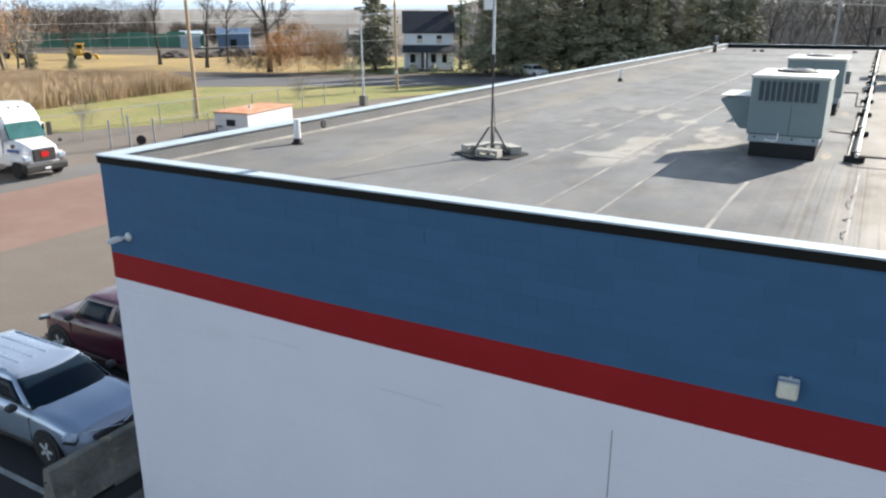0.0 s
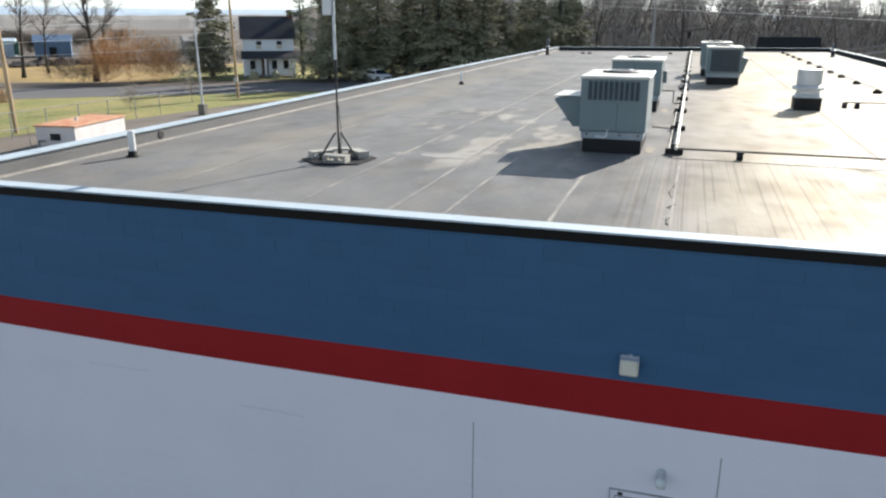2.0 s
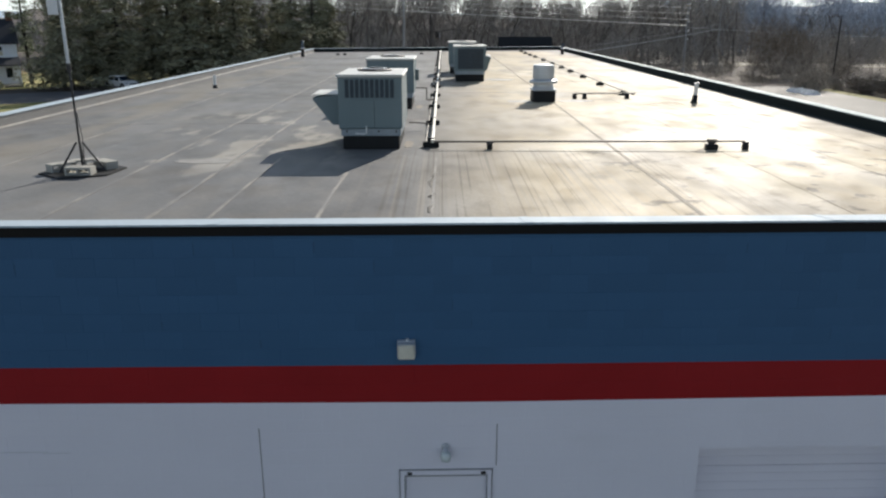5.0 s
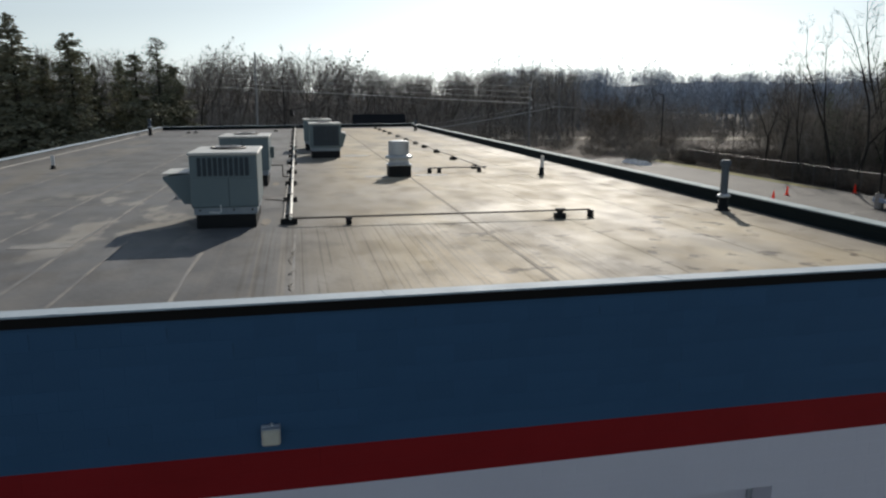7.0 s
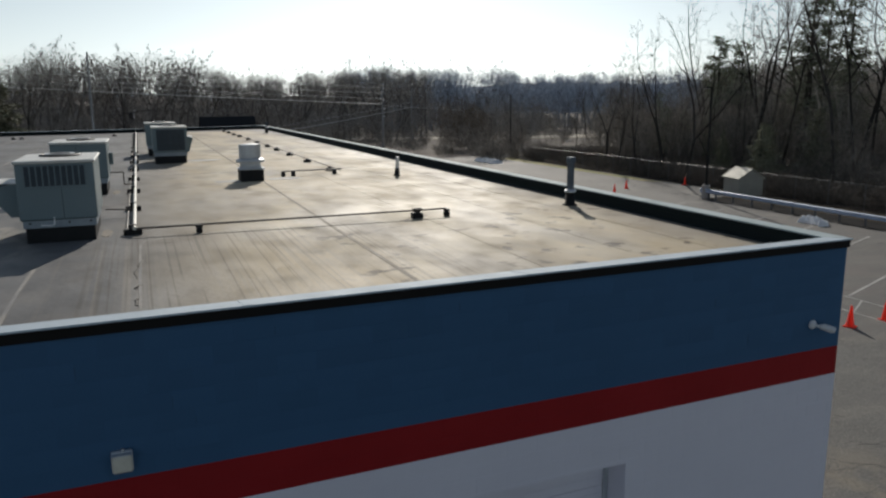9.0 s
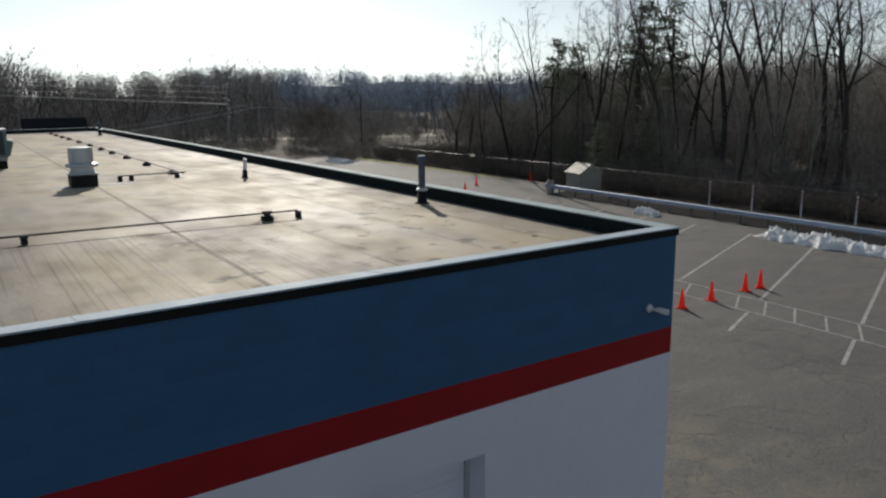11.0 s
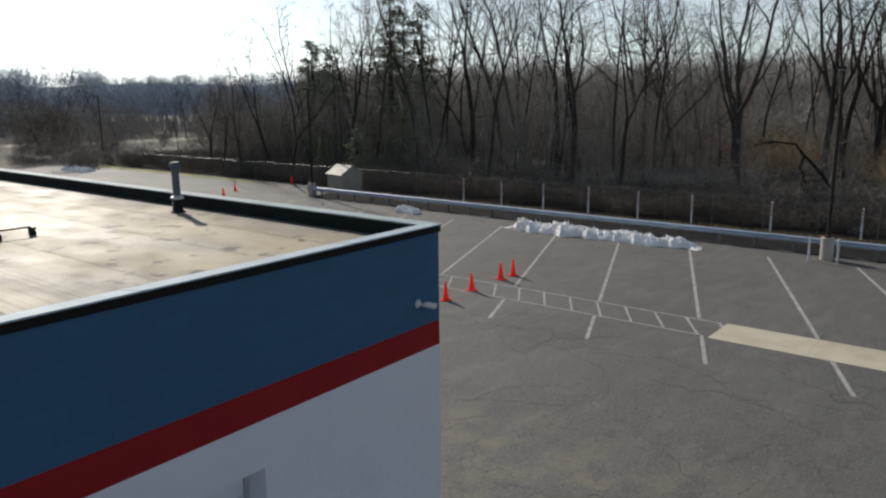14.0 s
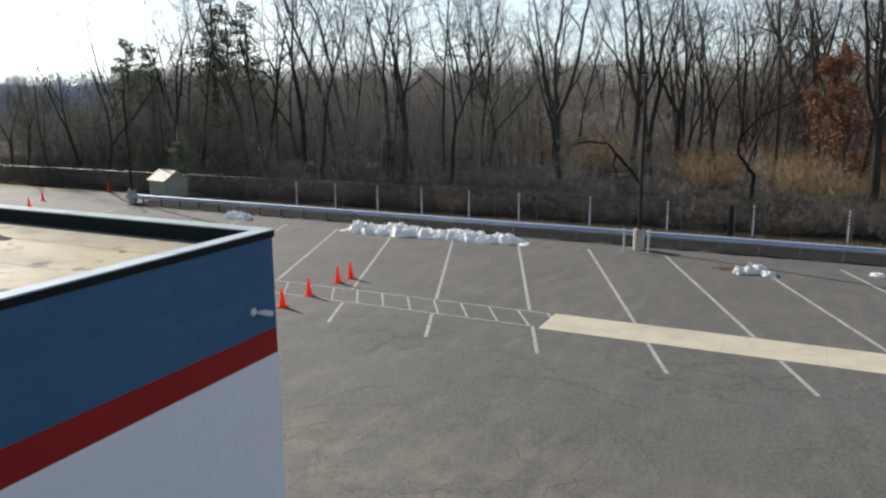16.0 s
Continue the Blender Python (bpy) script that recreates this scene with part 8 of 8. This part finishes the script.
part("wall_body", boxed((0, 0, 0), (2.65, 5.6, 1.45), 0.01), mat("faded_white_siding", (0.62, 0.60, 0.60), (0.52, 0.50, 0.50), rough=0.7, scale=1.2, fine=20, bump=0.1), ph)
part("roof_sheet", boxed((-0.08, -0.08, 1.452), (2.73, 5.68, 1.55), 0.015), RUST, ph, "rust-streaked sheet roof")
part("vent_window", boxed((0.95, -0.03, 0.62), (1.65, -0.002, 1.05), 0.008), GLASS, ph)
part("roof_vent", rod(bmesh.new(), (1.2, 2.4, 1.55), (1.2, 2.4, 1.78), 0.08, n=12), GALV, ph)
part("meter_pipe", rod(rod(bmesh.new(), (0.3, -0.25, 0), (0.3, -0.25, 0.6), 0.05, n=8), (0.3, -0.25, 0.6), (0.75, -0.25, 0.6), 0.05, n=8), PIPE_DARK, ph)


GREYPOLE = mat("silver_grey_pole_wood", (0.36, 0.36, 0.36), (0.26, 0.26, 0.265), rough=0.9, scale=2, fine=20, bump=0.3, stretch=(1, 1, 0.15))


def utility_pole(x, y, h, lean, label, arms=1, turn=0, wood=WOODPOLE):
    p = thing("utility_pole", label, "utility pole", pose(x, y, 0, 0, lean, turn), "utility poles")
    part("shaft", rod(bmesh.new(), (0, 0, -0.1), (0, 0, h), 0.17, 0.11, 12), wood, p)
    for k in range(arms):
        z = h - 0.5 - 1.1 * k
        part("crossarm", boxed((-1.2, -0.06, z - 0.06), (1.2, 0.06, z + 0.06), 0.01), WOODPOLE, p)
        for u in (-1.1, -0.5, 0.5, 1.1):
            part("insulator", lathe(bmesh.new(), [(0.03, 0), (0.05, 0.04), (0.03, 0.1), (0.045, 0.13), (0.02, 0.17)], 10, (u, 0, z + 0.06)), PVC, p)
    return p


def wire(a, b, sag, label="thin overhead cable between utility poles", r=0.028):
    V, F = [], []
    a, b = Vector(a), Vector(b)
    pts = [a.lerp(b, i / 14) - Vector((0, 0, sag * 4 * (i / 14) * (1 - i / 14))) for i in range(15)]
    tube(V, F, pts, [r] * 15, 5)
    solid("overhead_wire", mesh_of("overhead_wire", V, F), CABLE, label, "cable", "overhead wires")


utility_pole(-45.87, 42.05, 11.5, -0.6, "weathered wooden utility pole on the lawn", 1, 40)
p2 = utility_pole(-44.9, 69.33, 11.0, -1.0, "wooden utility pole by the road with a meter box", 1, 40)
part("meter_box", boxed((-0.30, -0.32, 1.6), (0.05, -0.16, 2.1), 0.02), GALV, p2)
for z0, z1, s in ((8.0, 7.0, 1.2), (6.7, 5.0, 1.3), (5.3, 3.6, 1.2)):
    wire((-44.9, 69.33, z0), (-150, 20.0, z1), s, r=0.017)
tp = utility_pole(38.0, 121.3, 10.7, 0.0, "tall grey utility pole with crossarms behind the building", 3, 60, wood=GREYPOLE)
utility_pole(48.0, 135.0, 10.0, 0.0, "slim grey utility pole behind the lot", 0, wood=GREYPOLE)
for z0, z1 in ((7.2, 14.3), (8.1, 15.0), (9.0, 15.8), (9.9, 16.6)):
    wire((38.0, 121.3, z0), (-75, 176, z1), 0.3, r=0.05 if z0 < 8 else 0.024)
wire((20.0, 117.6, 3.2), (48.0, 135.0, 6.6), 0.15, r=0.05)
wire((20.0, 117.6, 4.0), (48.0, 135.0, 7.4), 0.15, r=0.022)
wire((38, 121.3, 7.0), (140, 150, 6.0), 1.5, r=0.025)
INSUL = mat("white_porcelain", (0.85, 0.86, 0.88), (0.75, 0.76, 0.78), rough=0.25, scale=8, bump=0.0)
for z in (10.3, 9.7, 7.7, 6.3, 5.1):
    part("insulator", lathe(bmesh.new(), [(0.05, 0), (0.12, 0.03), (0.12, 0.09), (0.06, 0.12), (0.11, 0.15), (0.10, 0.22), (0.03, 0.25)], 10, (0.0, -0.28, z)), INSUL, tp, "white porcelain insulator")
lp = thing("street_lamp", "tall grey lamp post with a side arm on a concrete footing", "lamp post", pose(-39.58, 55.59, 0))
part("footing", boxed((-0.30, -0.30, 0), (0.30, 0.30, 0.92), 0.03), OLDCON, lp)
part("pole", rod(bmesh.new(), (0, 0, 0.92), (-0.1, 0, 7.75), 0.10, 0.07, 10), GALV, lp)
part("arm", rod(bmesh.new(), (-0.1, 0, 7.70), (1.0, 0.5, 7.85), 0.035, n=8), GALV, lp)
part("lamp_head", boxed((0.95, 0.36, 7.80), (1.5, 0.64, 7.92), 0.03), GALV, lp)
utility_pole(-4.7, 94.9, 13.4, 0.4, "bare grey utility pole rising behind the building", 0, wood=GREYPOLE)


# ---- farmhouse ----
SIDING = mat("white_clapboard", (0.80, 0.85, 0.90), (0.72, 0.77, 0.83), rough=0.65, scale=0.8, fine=12, bump=0.1)
SLATE = mat("dark_shingle_roof", (0.030, 0.036, 0.048), (0.022, 0.027, 0.037), rough=0.75, scale=0.7, fine=8, bump=0.25)
HM = pose(-59.9, 94.6, 0.0, 0, 0, 32.7)
HW, HD, EAVE, RIDGE = 7.0, 7.2, 5.4, 8.15
house = thing("farmhouse", "white two-storey farmhouse with a dark roof and front porch", "house", HM)
part("wall_body", boxed((0, 0, 0), (HW, HD, EAVE)), SIDING, house, "white clapboard walls")
for x in (0.0, HW):
    g = bmesh.new()
    t = 0.12 if x == 0.0 else -0.12
    A = [g.verts.new((x, y, z)) for y, z in ((0, EAVE), (HD, EAVE), (HD / 2, RIDGE - 0.1))]
    B = [g.verts.new((x + t, y, z)) for y, z in ((0, EAVE), (HD, EAVE), (HD / 2, RIDGE - 0.1))]
    g.faces.new(A)
    g.faces.new(B[::-1])
    for i in range(3):
        g.faces.new((A[i], B[i], B[(i + 1) % 3], A[(i + 1) % 3]))
    part("gable", g, SIDING, house)
for s in (0, 1):
    ya, yb = (-0.35, HD / 2) if s == 0 else (HD + 0.35, HD / 2)
    g = bmesh.new()
    q = [(-0.3, ya, EAVE - 0.2), (HW + 0.3, ya, EAVE - 0.2), (HW + 0.3, yb, RIDGE), (-0.3, yb, RIDGE)]
    A = [g.verts.new(p) for p in q]
    B = [g.verts.new((p[0], p[1], p[2] + 0.14)) for p in q]
    g.faces.new(A)
    g.faces.new(B[::-1])
    for i in range(4):
        g.faces.new((A[i], B[i], B[(i + 1) % 4], A[(i + 1) % 4]))
    rf = part("roof", g, SLATE, house, "dark shingled roof slope")
part("chimney", boxed((HW - 0.5, HD / 2 - 0.35, RIDGE - 0.6), (HW + 0.2, HD / 2 + 0.35, RIDGE + 1.0), 0.02), mat("old_brick", (0.16, 0.08, 0.06), rough=0.9), rf, "brick chimney")
for x in (2.2, 5.0):
    wn_ = part("window", boxed((x - 0.45, -0.05, 3.75), (x + 0.45, -0.002, 5.0), 0.01), SIDING, house, "white sash window")
    part("pane", boxed((x - 0.36, -0.06, 3.85), (x + 0.36, -0.051, 4.36)), mat("bright_blind", (0.62, 0.58, 0.46), rough=0.4), wn_, "pane with a cream blind behind")
    part("pane", boxed((x - 0.36, -0.06, 4.42), (x + 0.36, -0.051, 4.92)), GLASS, wn_)
for x in (1.2, 4.2, 5.8):
    wn_ = part("window", boxed((x - 0.45, -0.05, 1.0), (x + 0.45, -0.002, 2.4), 0.01), SIDING, house, "white sash window")
    part("pane", boxed((x - 0.36, -0.06, 1.1), (x + 0.36, -0.051, 2.3)), GLASS, wn_)
part("front_door", boxed((2.4, -0.06, 0.35), (3.35, -0.002, 2.45), 0.01), mat("brown_door", (0.12, 0.07, 0.04), rough=0.5), house)
pr_ = bmesh.new()
q = [(-0.3, -2.3, 2.62), (HW + 0.1, -2.3, 2.62), (HW + 0.1, -0.02, 3.45), (-0.3, -0.02, 3.45)]
A = [pr_.verts.new(p) for p in q]
B = [pr_.verts.new((p[0], p[1], p[2] + 0.13)) for p in q]
pr_.faces.new(A)
pr_.faces.new(B[::-1])
for i in range(4):
    pr_.faces.new((A[i], B[i], B[(i + 1) % 4], A[(i + 1) % 4]))
porch = part("porch_roof", pr_, SLATE, house, "dark lean-to porch roof")
for x in (0.0, 2.9, HW - 0.2):
    part("porch_post", boxed((x - 0.12, -2.2, 0.3), (x + 0.12, -1.96, 2.62), 0.02), SIDING, porch, "white porch post")
part("porch_floor", boxed((-0.2, -2.25, 0.0), (HW, -0.01, 0.3), 0.02), OLDCON, house)
for x in (1.2, 4.2):
    sh = lumps("hedge_shrub", [(x, -2.75, 0.6, 1.1)], int(x * 10), NEEDLE, "dark clipped evergreen shrub before the porch", "shrub", 0.5, "porch shrubs")
    sh.matrix_basis = HM.copy()
car("parked_car", pose(-41.5, 95.3, 0.02, 0, 0, -30), TRUCKWHITE, "white car parked by the trees across the road", 4.6, 1.8, 1.55, 1.0, 3.3, 2.65, 0.5, 1.0, (0.9, 3.6), 0.33)

# ---- the far work site ----
GREENNET = mat("green_screen_netting", (0.062, 0.19, 0.135), (0.095, 0.235, 0.17), rough=0.8, scale=0.2, fine=2, bump=0.1)
scr = thing("screen_fence", "long green netting fence round the work site", "fence")
a, b = Vector((-215, 60)), Vector((-112, 158))
for k in range(25):
    p, q = a.lerp(b, k / 34), a.lerp(b, (k + 1) / 34)
    g = bmesh.new()
    ribbon(g, p, p.lerp(q, 0.985), 0.05, 0.25, 2.9 + 0.5 * math.sin(k * 1.7) ** 2)
    part("net_panel", g, GREENNET, scr)
    part("net_post", rod(bmesh.new(), (*p, 0), (*p, 3.6), 0.05, n=6), GALV, scr)
YELLOW = mat("machine_yellow", (0.62, 0.36, 0.03), (0.52, 0.30, 0.03), rough=0.45, scale=3, bump=0.05)


def loader(x, y, turn, s):
    m = thing("wheel_loader", "yellow wheel loader standing on the work site", "wheel loader", pose(x, y, 0, 0, 0, turn) @ Matrix.Scale(s, 4), "work machines")
    part("rear_body", boxed((-2.6, -1.0, 0.75), (0.1, 1.0, 2.0), 0.15), YELLOW, m)
    cab_ = part("cab", boxed((-0.9, -0.75, 1.9), (0.5, 0.75, 3.0), 0.08), YELLOW, m, "yellow cab")
    for sd in (-1, 1):
        part("pane", boxed((-0.7, sd * 0.752, 2.2), (0.35, sd * 0.765, 2.85), 0.002), GLASS, cab_)
    part("cab_roof", boxed((-1.1, -0.85, 3.0), (0.7, 0.85, 3.15), 0.05), YELLOW, cab_)
    part("front_frame", boxed((0.0, -0.6, 0.8), (1.8, 0.6, 1.4), 0.1), YELLOW, m)
    part("lift_arm", rod(rod(bmesh.new(), (0.6, -0.5, 1.7), (2.7, -0.5, 0.6), 0.12, n=8), (0.6, 0.5, 1.7), (2.7, 0.5, 0.6), 0.12, n=8), YELLOW, m)
    part("bucket", loft([[(2.5, y_, 0.2), (3.4, y_, 0.15), (3.3, y_, 0.35), (2.8, y_, 1.1), (2.5, y_, 1.1)] for y_ in (-1.2, 1.2)]), YELLOW, m)
    for x_ in (-1.7, 1.2):
        for s_ in (-1, 1):
            wheel(m, x_, s_ * 0.95, 0.75, s_, 0.5, YELLOW)


loader(-121.3, 86.4, 52, 0.86)
loader(-133.5, 82.0, 60, 0.8)
rnd = random.Random(8)
for k in range(9):
    x, y = Vector((-112, 98)).lerp(Vector((-100, 118)), k / 8)
    lumps("soil_mound", [(x + rnd.uniform(-2, 2), y + rnd.uniform(-2, 2), rnd.uniform(1.5, 2.6), rnd.uniform(0.6, 1.4))], k, mat("dark_soil", (0.06, 0.05, 0.045), rough=1.0), "dark heap of dug soil on the work site", "soil heap", 0.4, "soil heaps")
for (x, y, w_, h_, tone, lab) in ((-143, 128, 4.5, 3.8, (0.50, 0.60, 0.68), "pale blue metal building beyond the site"), (-132, 129, 7, 4.6, (0.10, 0.17, 0.28), "dark blue metal building beyond the site"), (-110, 150, 9, 4.5, (0.34, 0.32, 0.30), "grey building behind the trees"), (26, 245, 20, 9.0, (0.03, 0.035, 0.05), "dark roofed building far behind the lot")):
    bd = thing("far_building", lab, "building", pose(x, y, 0, 0, 0, 42 if x < 0 else 0), "far buildings")
    mm = mat("metal_siding", tone, rough=0.6, scale=0.5, bump=0.05)
    part("wall_body", boxed((0, 0, 0), (w_, 8, h_ * 0.7)), mm, bd)
    g = bmesh.new()
    A = [g.verts.new((-0.3, y_, z_)) for y_, z_ in ((-0.3, h_ * 0.69), (8.3, h_ * 0.69), (4, h_))]
    B = [g.verts.new((w_ + 0.3, y_, z_)) for y_, z_ in ((-0.3, h_ * 0.69), (8.3, h_ * 0.69), (4, h_))]
    g.faces.new(A)
    g.faces.new(B[::-1])
    for i in range(3):
        g.faces.new((A[i], B[i], B[(i + 1) % 3], A[(i + 1) % 3]))
    part("roof", g, SLATE if x > 0 else mm, bd)
    part("doorway", boxed((w_ * 0.4, -0.05, 0), (w_ * 0.6, -0.003, h_ * 0.45)), GLASS, bd)


# ---- trees and shrubs on the left ----
def lone_tree(name, seed, x, y, h, r, label, fork=0.3, limbs=12, spread=0.9, twig=None, detail=1.0, leaves=0, leaf=None, category="tree", leaf_size=0.12):
    return tree_thing(name, bare_tree(seed, h, r, fork, limbs, spread, 0.03, detail, leaves, leaf_size), label, category, pose(x, y, 0, 0, 0, seed * 40), BARK, twig or TWIG, leaf, "trees by the road")


lone_tree("bare_tree", 300, -74.0, 81.7, 15, 0.42, "large bare tree with a thick dark trunk by the road", fork=0.35, limbs=14, spread=1.0)
lone_tree("bare_tree", 301, -99.0, 84.2, 14, 0.30, "bare tree with a straight dark trunk in the field", fork=0.5)
lone_tree("bare_tree", 302, -88.0, 83.5, 14, 0.30, "leaning bare tree in the field", fork=0.45)
lone_tree("bare_tree", 303, -92.0, 92.0, 12, 0.22, "bare tree behind the field", fork=0.4)
lone_tree("bare_tree", 304, -104.0, 62.0, 11, 0.20, "bare tree with a pale trunk at the reeds' edge", fork=0.25, twig=WILLOW)
lone_tree("bare_tree", 305, -82.0, 93.0, 12, 0.2, "slim bare tree in the field", fork=0.4)
lone_tree("bare_tree", 306, -108.0, 66.5, 10, 0.16, "bare brown tree at the field's edge", fork=0.15, twig=WILLOW, limbs=14)
lone_tree("bare_tree", 307, -113.0, 71.0, 11, 0.18, "bushy bare tree at the field's edge", fork=0.15, limbs=14)
lone_tree("russet_oak", 320, 62.6, -2.3, 12.0, 0.18, "young oak still holding russet leaves", fork=0.08, limbs=16, spread=0.9, detail=1.0, leaves=2, leaf=RUSSET, leaf_size=0.10)
plant_conifer(("spruce", 0), -104.0, 66.0, 0.28, 10)
plant_conifer(("spruce", 1), -97.0, 67.5, 0.24, 70)

# a low dark-roofed shed behind the building
sh = thing("back_shed", "low shed with a dark shingled roof behind the building", "shed", pose(8.1, 76.0, -0.3))
part("wall_body", boxed((-2.4, -1.5, 0), (2.4, 1.5, 5.2), 0.02), FASCIA, sh, "dark shed walls")
rf = bmesh.new()
pr = [(-1.9, 5.15), (0, 6.62), (1.9, 5.15), (1.9, 5.28), (0, 6.75), (-1.9, 5.28)]
A = [rf.verts.new((-2.6, y, z)) for y, z in pr]
B = [rf.verts.new((2.6, y, z)) for y, z in pr]
for k in range(6):
    rf.faces.new((A[k], A[(k + 1) % 6], B[(k + 1) % 6], B[k]))
rf.faces.new(A[::-1])
rf.faces.new(B)
bmesh.ops.recalc_face_normals(rf, faces=rf.faces)
part("roof", rf, BLACKRUB, sh, "dark shingled gable roof")

# rounded bushes and clumps across the road
cloud("willow_bush", [(-69.5, 82.5, 0, 7.2, 4.2), (-66.0, 84.0, 0, 6.0, 3.2), (-71.5, 80.5, 0, 5.6, 3.0)], 3000, (0.4, 1.3), 0.016, WILLOW, "round golden-brown bush with dense drooping twigs", "bush", 310, 0.05, 20, kind="")
cloud("willow_bush", [(-77.5, 79.5, 0, 3.6, 2.8), (-73.5, 79.0, 0, 3.0, 2.4)], 1300, (0.3, 1.0), 0.014, BRUSH, "low tan-brown bush beside a larger one", "bush", 311, 0.05, 14, kind="")
cloud("round_clump", [(-187.3, 145.6, 0, 13, 7.5), (-196.3, 142.6, 0, 11, 6), (-179.3, 148.6, 0, 11, 5)], 2600, (0.6, 2.0), 0.03, FENCE_BRUSH, "large rounded clump of bare grey-brown trees", "tree clump", 312, 0.05, 30, kind="")
cloud("dark_thicket", [(-67.4, 88.5, 0, 5.5, 3.4), (-63.400000000000006, 91.5, 0, 4.5, 3.0)], 1500, (0.4, 1.3), 0.02, DARK_TWIG, "dark bare thicket beside the farmhouse", "thicket", 313, 0.05, 14, kind="")
cloud("lawn_shrub", [(-46.8, 55.4, 0, 2.9, 1.2)], 700, (0.2, 0.7), 0.008, DARK_TWIG, "bare grey shrub with fine upright twigs on the lawn", "shrub", 314, 0.1, 12, kind="")
cloud("lawn_shrub", [(-46.7, 64.0, 0, 4.2, 1.3)], 800, (0.2, 0.8), 0.009, DARK_TWIG, "slim bare grey shrub by the road", "shrub", 315, 0.1, 12, kind="")
cloud("brown_trees", [(-201.8, 129.8, 0, 9.5, 4.5), (-208.8, 126.80000000000001, 0, 9, 4.2), (-195.8, 131.8, 0, 8, 4)], 1300, (0.6, 1.8), 0.024, WILLOW, "brown twiggy tree at the work site's edge", "tree clump", 316, 0.1, 20, kind="")

for k, (x, y, q) in enumerate(((54.8, 55.2, 0.42), (57.2, 56.8, 0.36), (53.2, 58.6, 0.30), (59.5, 53.0, 0.40), (56.0, 61.5, 0.30))):
    plant_conifer(("spruce", k % 4), x, y, q, k * 63)
cloud("lawn_shrub", [(-47.9, 33.6, 0, 2.3, 1.1)], 700, (0.2, 0.6), 0.007, DARK_TWIG, "bare brown shrub by the fence", "shrub", 317, 0.1, 12, kind="")
cloud("round_bush", [(47.5, 111.0, 0, 8.5, 4.4), (51.5, 113.0, 0, 7.0, 3.2)], 2600, (0.4, 1.3), 0.022, BRUSH, "rounded brown bare thicket behind the lot", "bush", 321, 0.05, 26, kind="")

# a floodlight on a thin pole behind the far parapet
fl = thing("floodlight_pole", "thin dark pole with a small boxed floodlight behind the building", "floodlight", pose(-0.98, 64.5, 0))
part("pole", rod(bmesh.new(), (0, 0, 0), (0, 0, 8.6), 0.05, 0.04, 10), LAMP_POLE, fl)
part("arm", rod(bmesh.new(), (0, 0, 7.0), (1.9, 0, 7.25), 0.03, n=8), LAMP_POLE, fl)
part("light_box", boxed((0.42, -0.16, 6.55), (0.76, 0.16, 7.02), 0.03), LAMP_POLE, fl, "dark floodlight housing")
part("lens", boxed((0.765, -0.12, 6.6), (0.80, 0.12, 6.98), 0.01), INSUL, fl, "pale floodlight glass")

# ---- the single blocks of the blue band ----
for u, z, r in block_spots[:300]:
    ob = new("block", block_meshes[int(r * 3.999)])
    ob.parent = wall_front
    ob.matrix_basis = Matrix.Translation((u, 0.0, z + band_slope(u, z)))
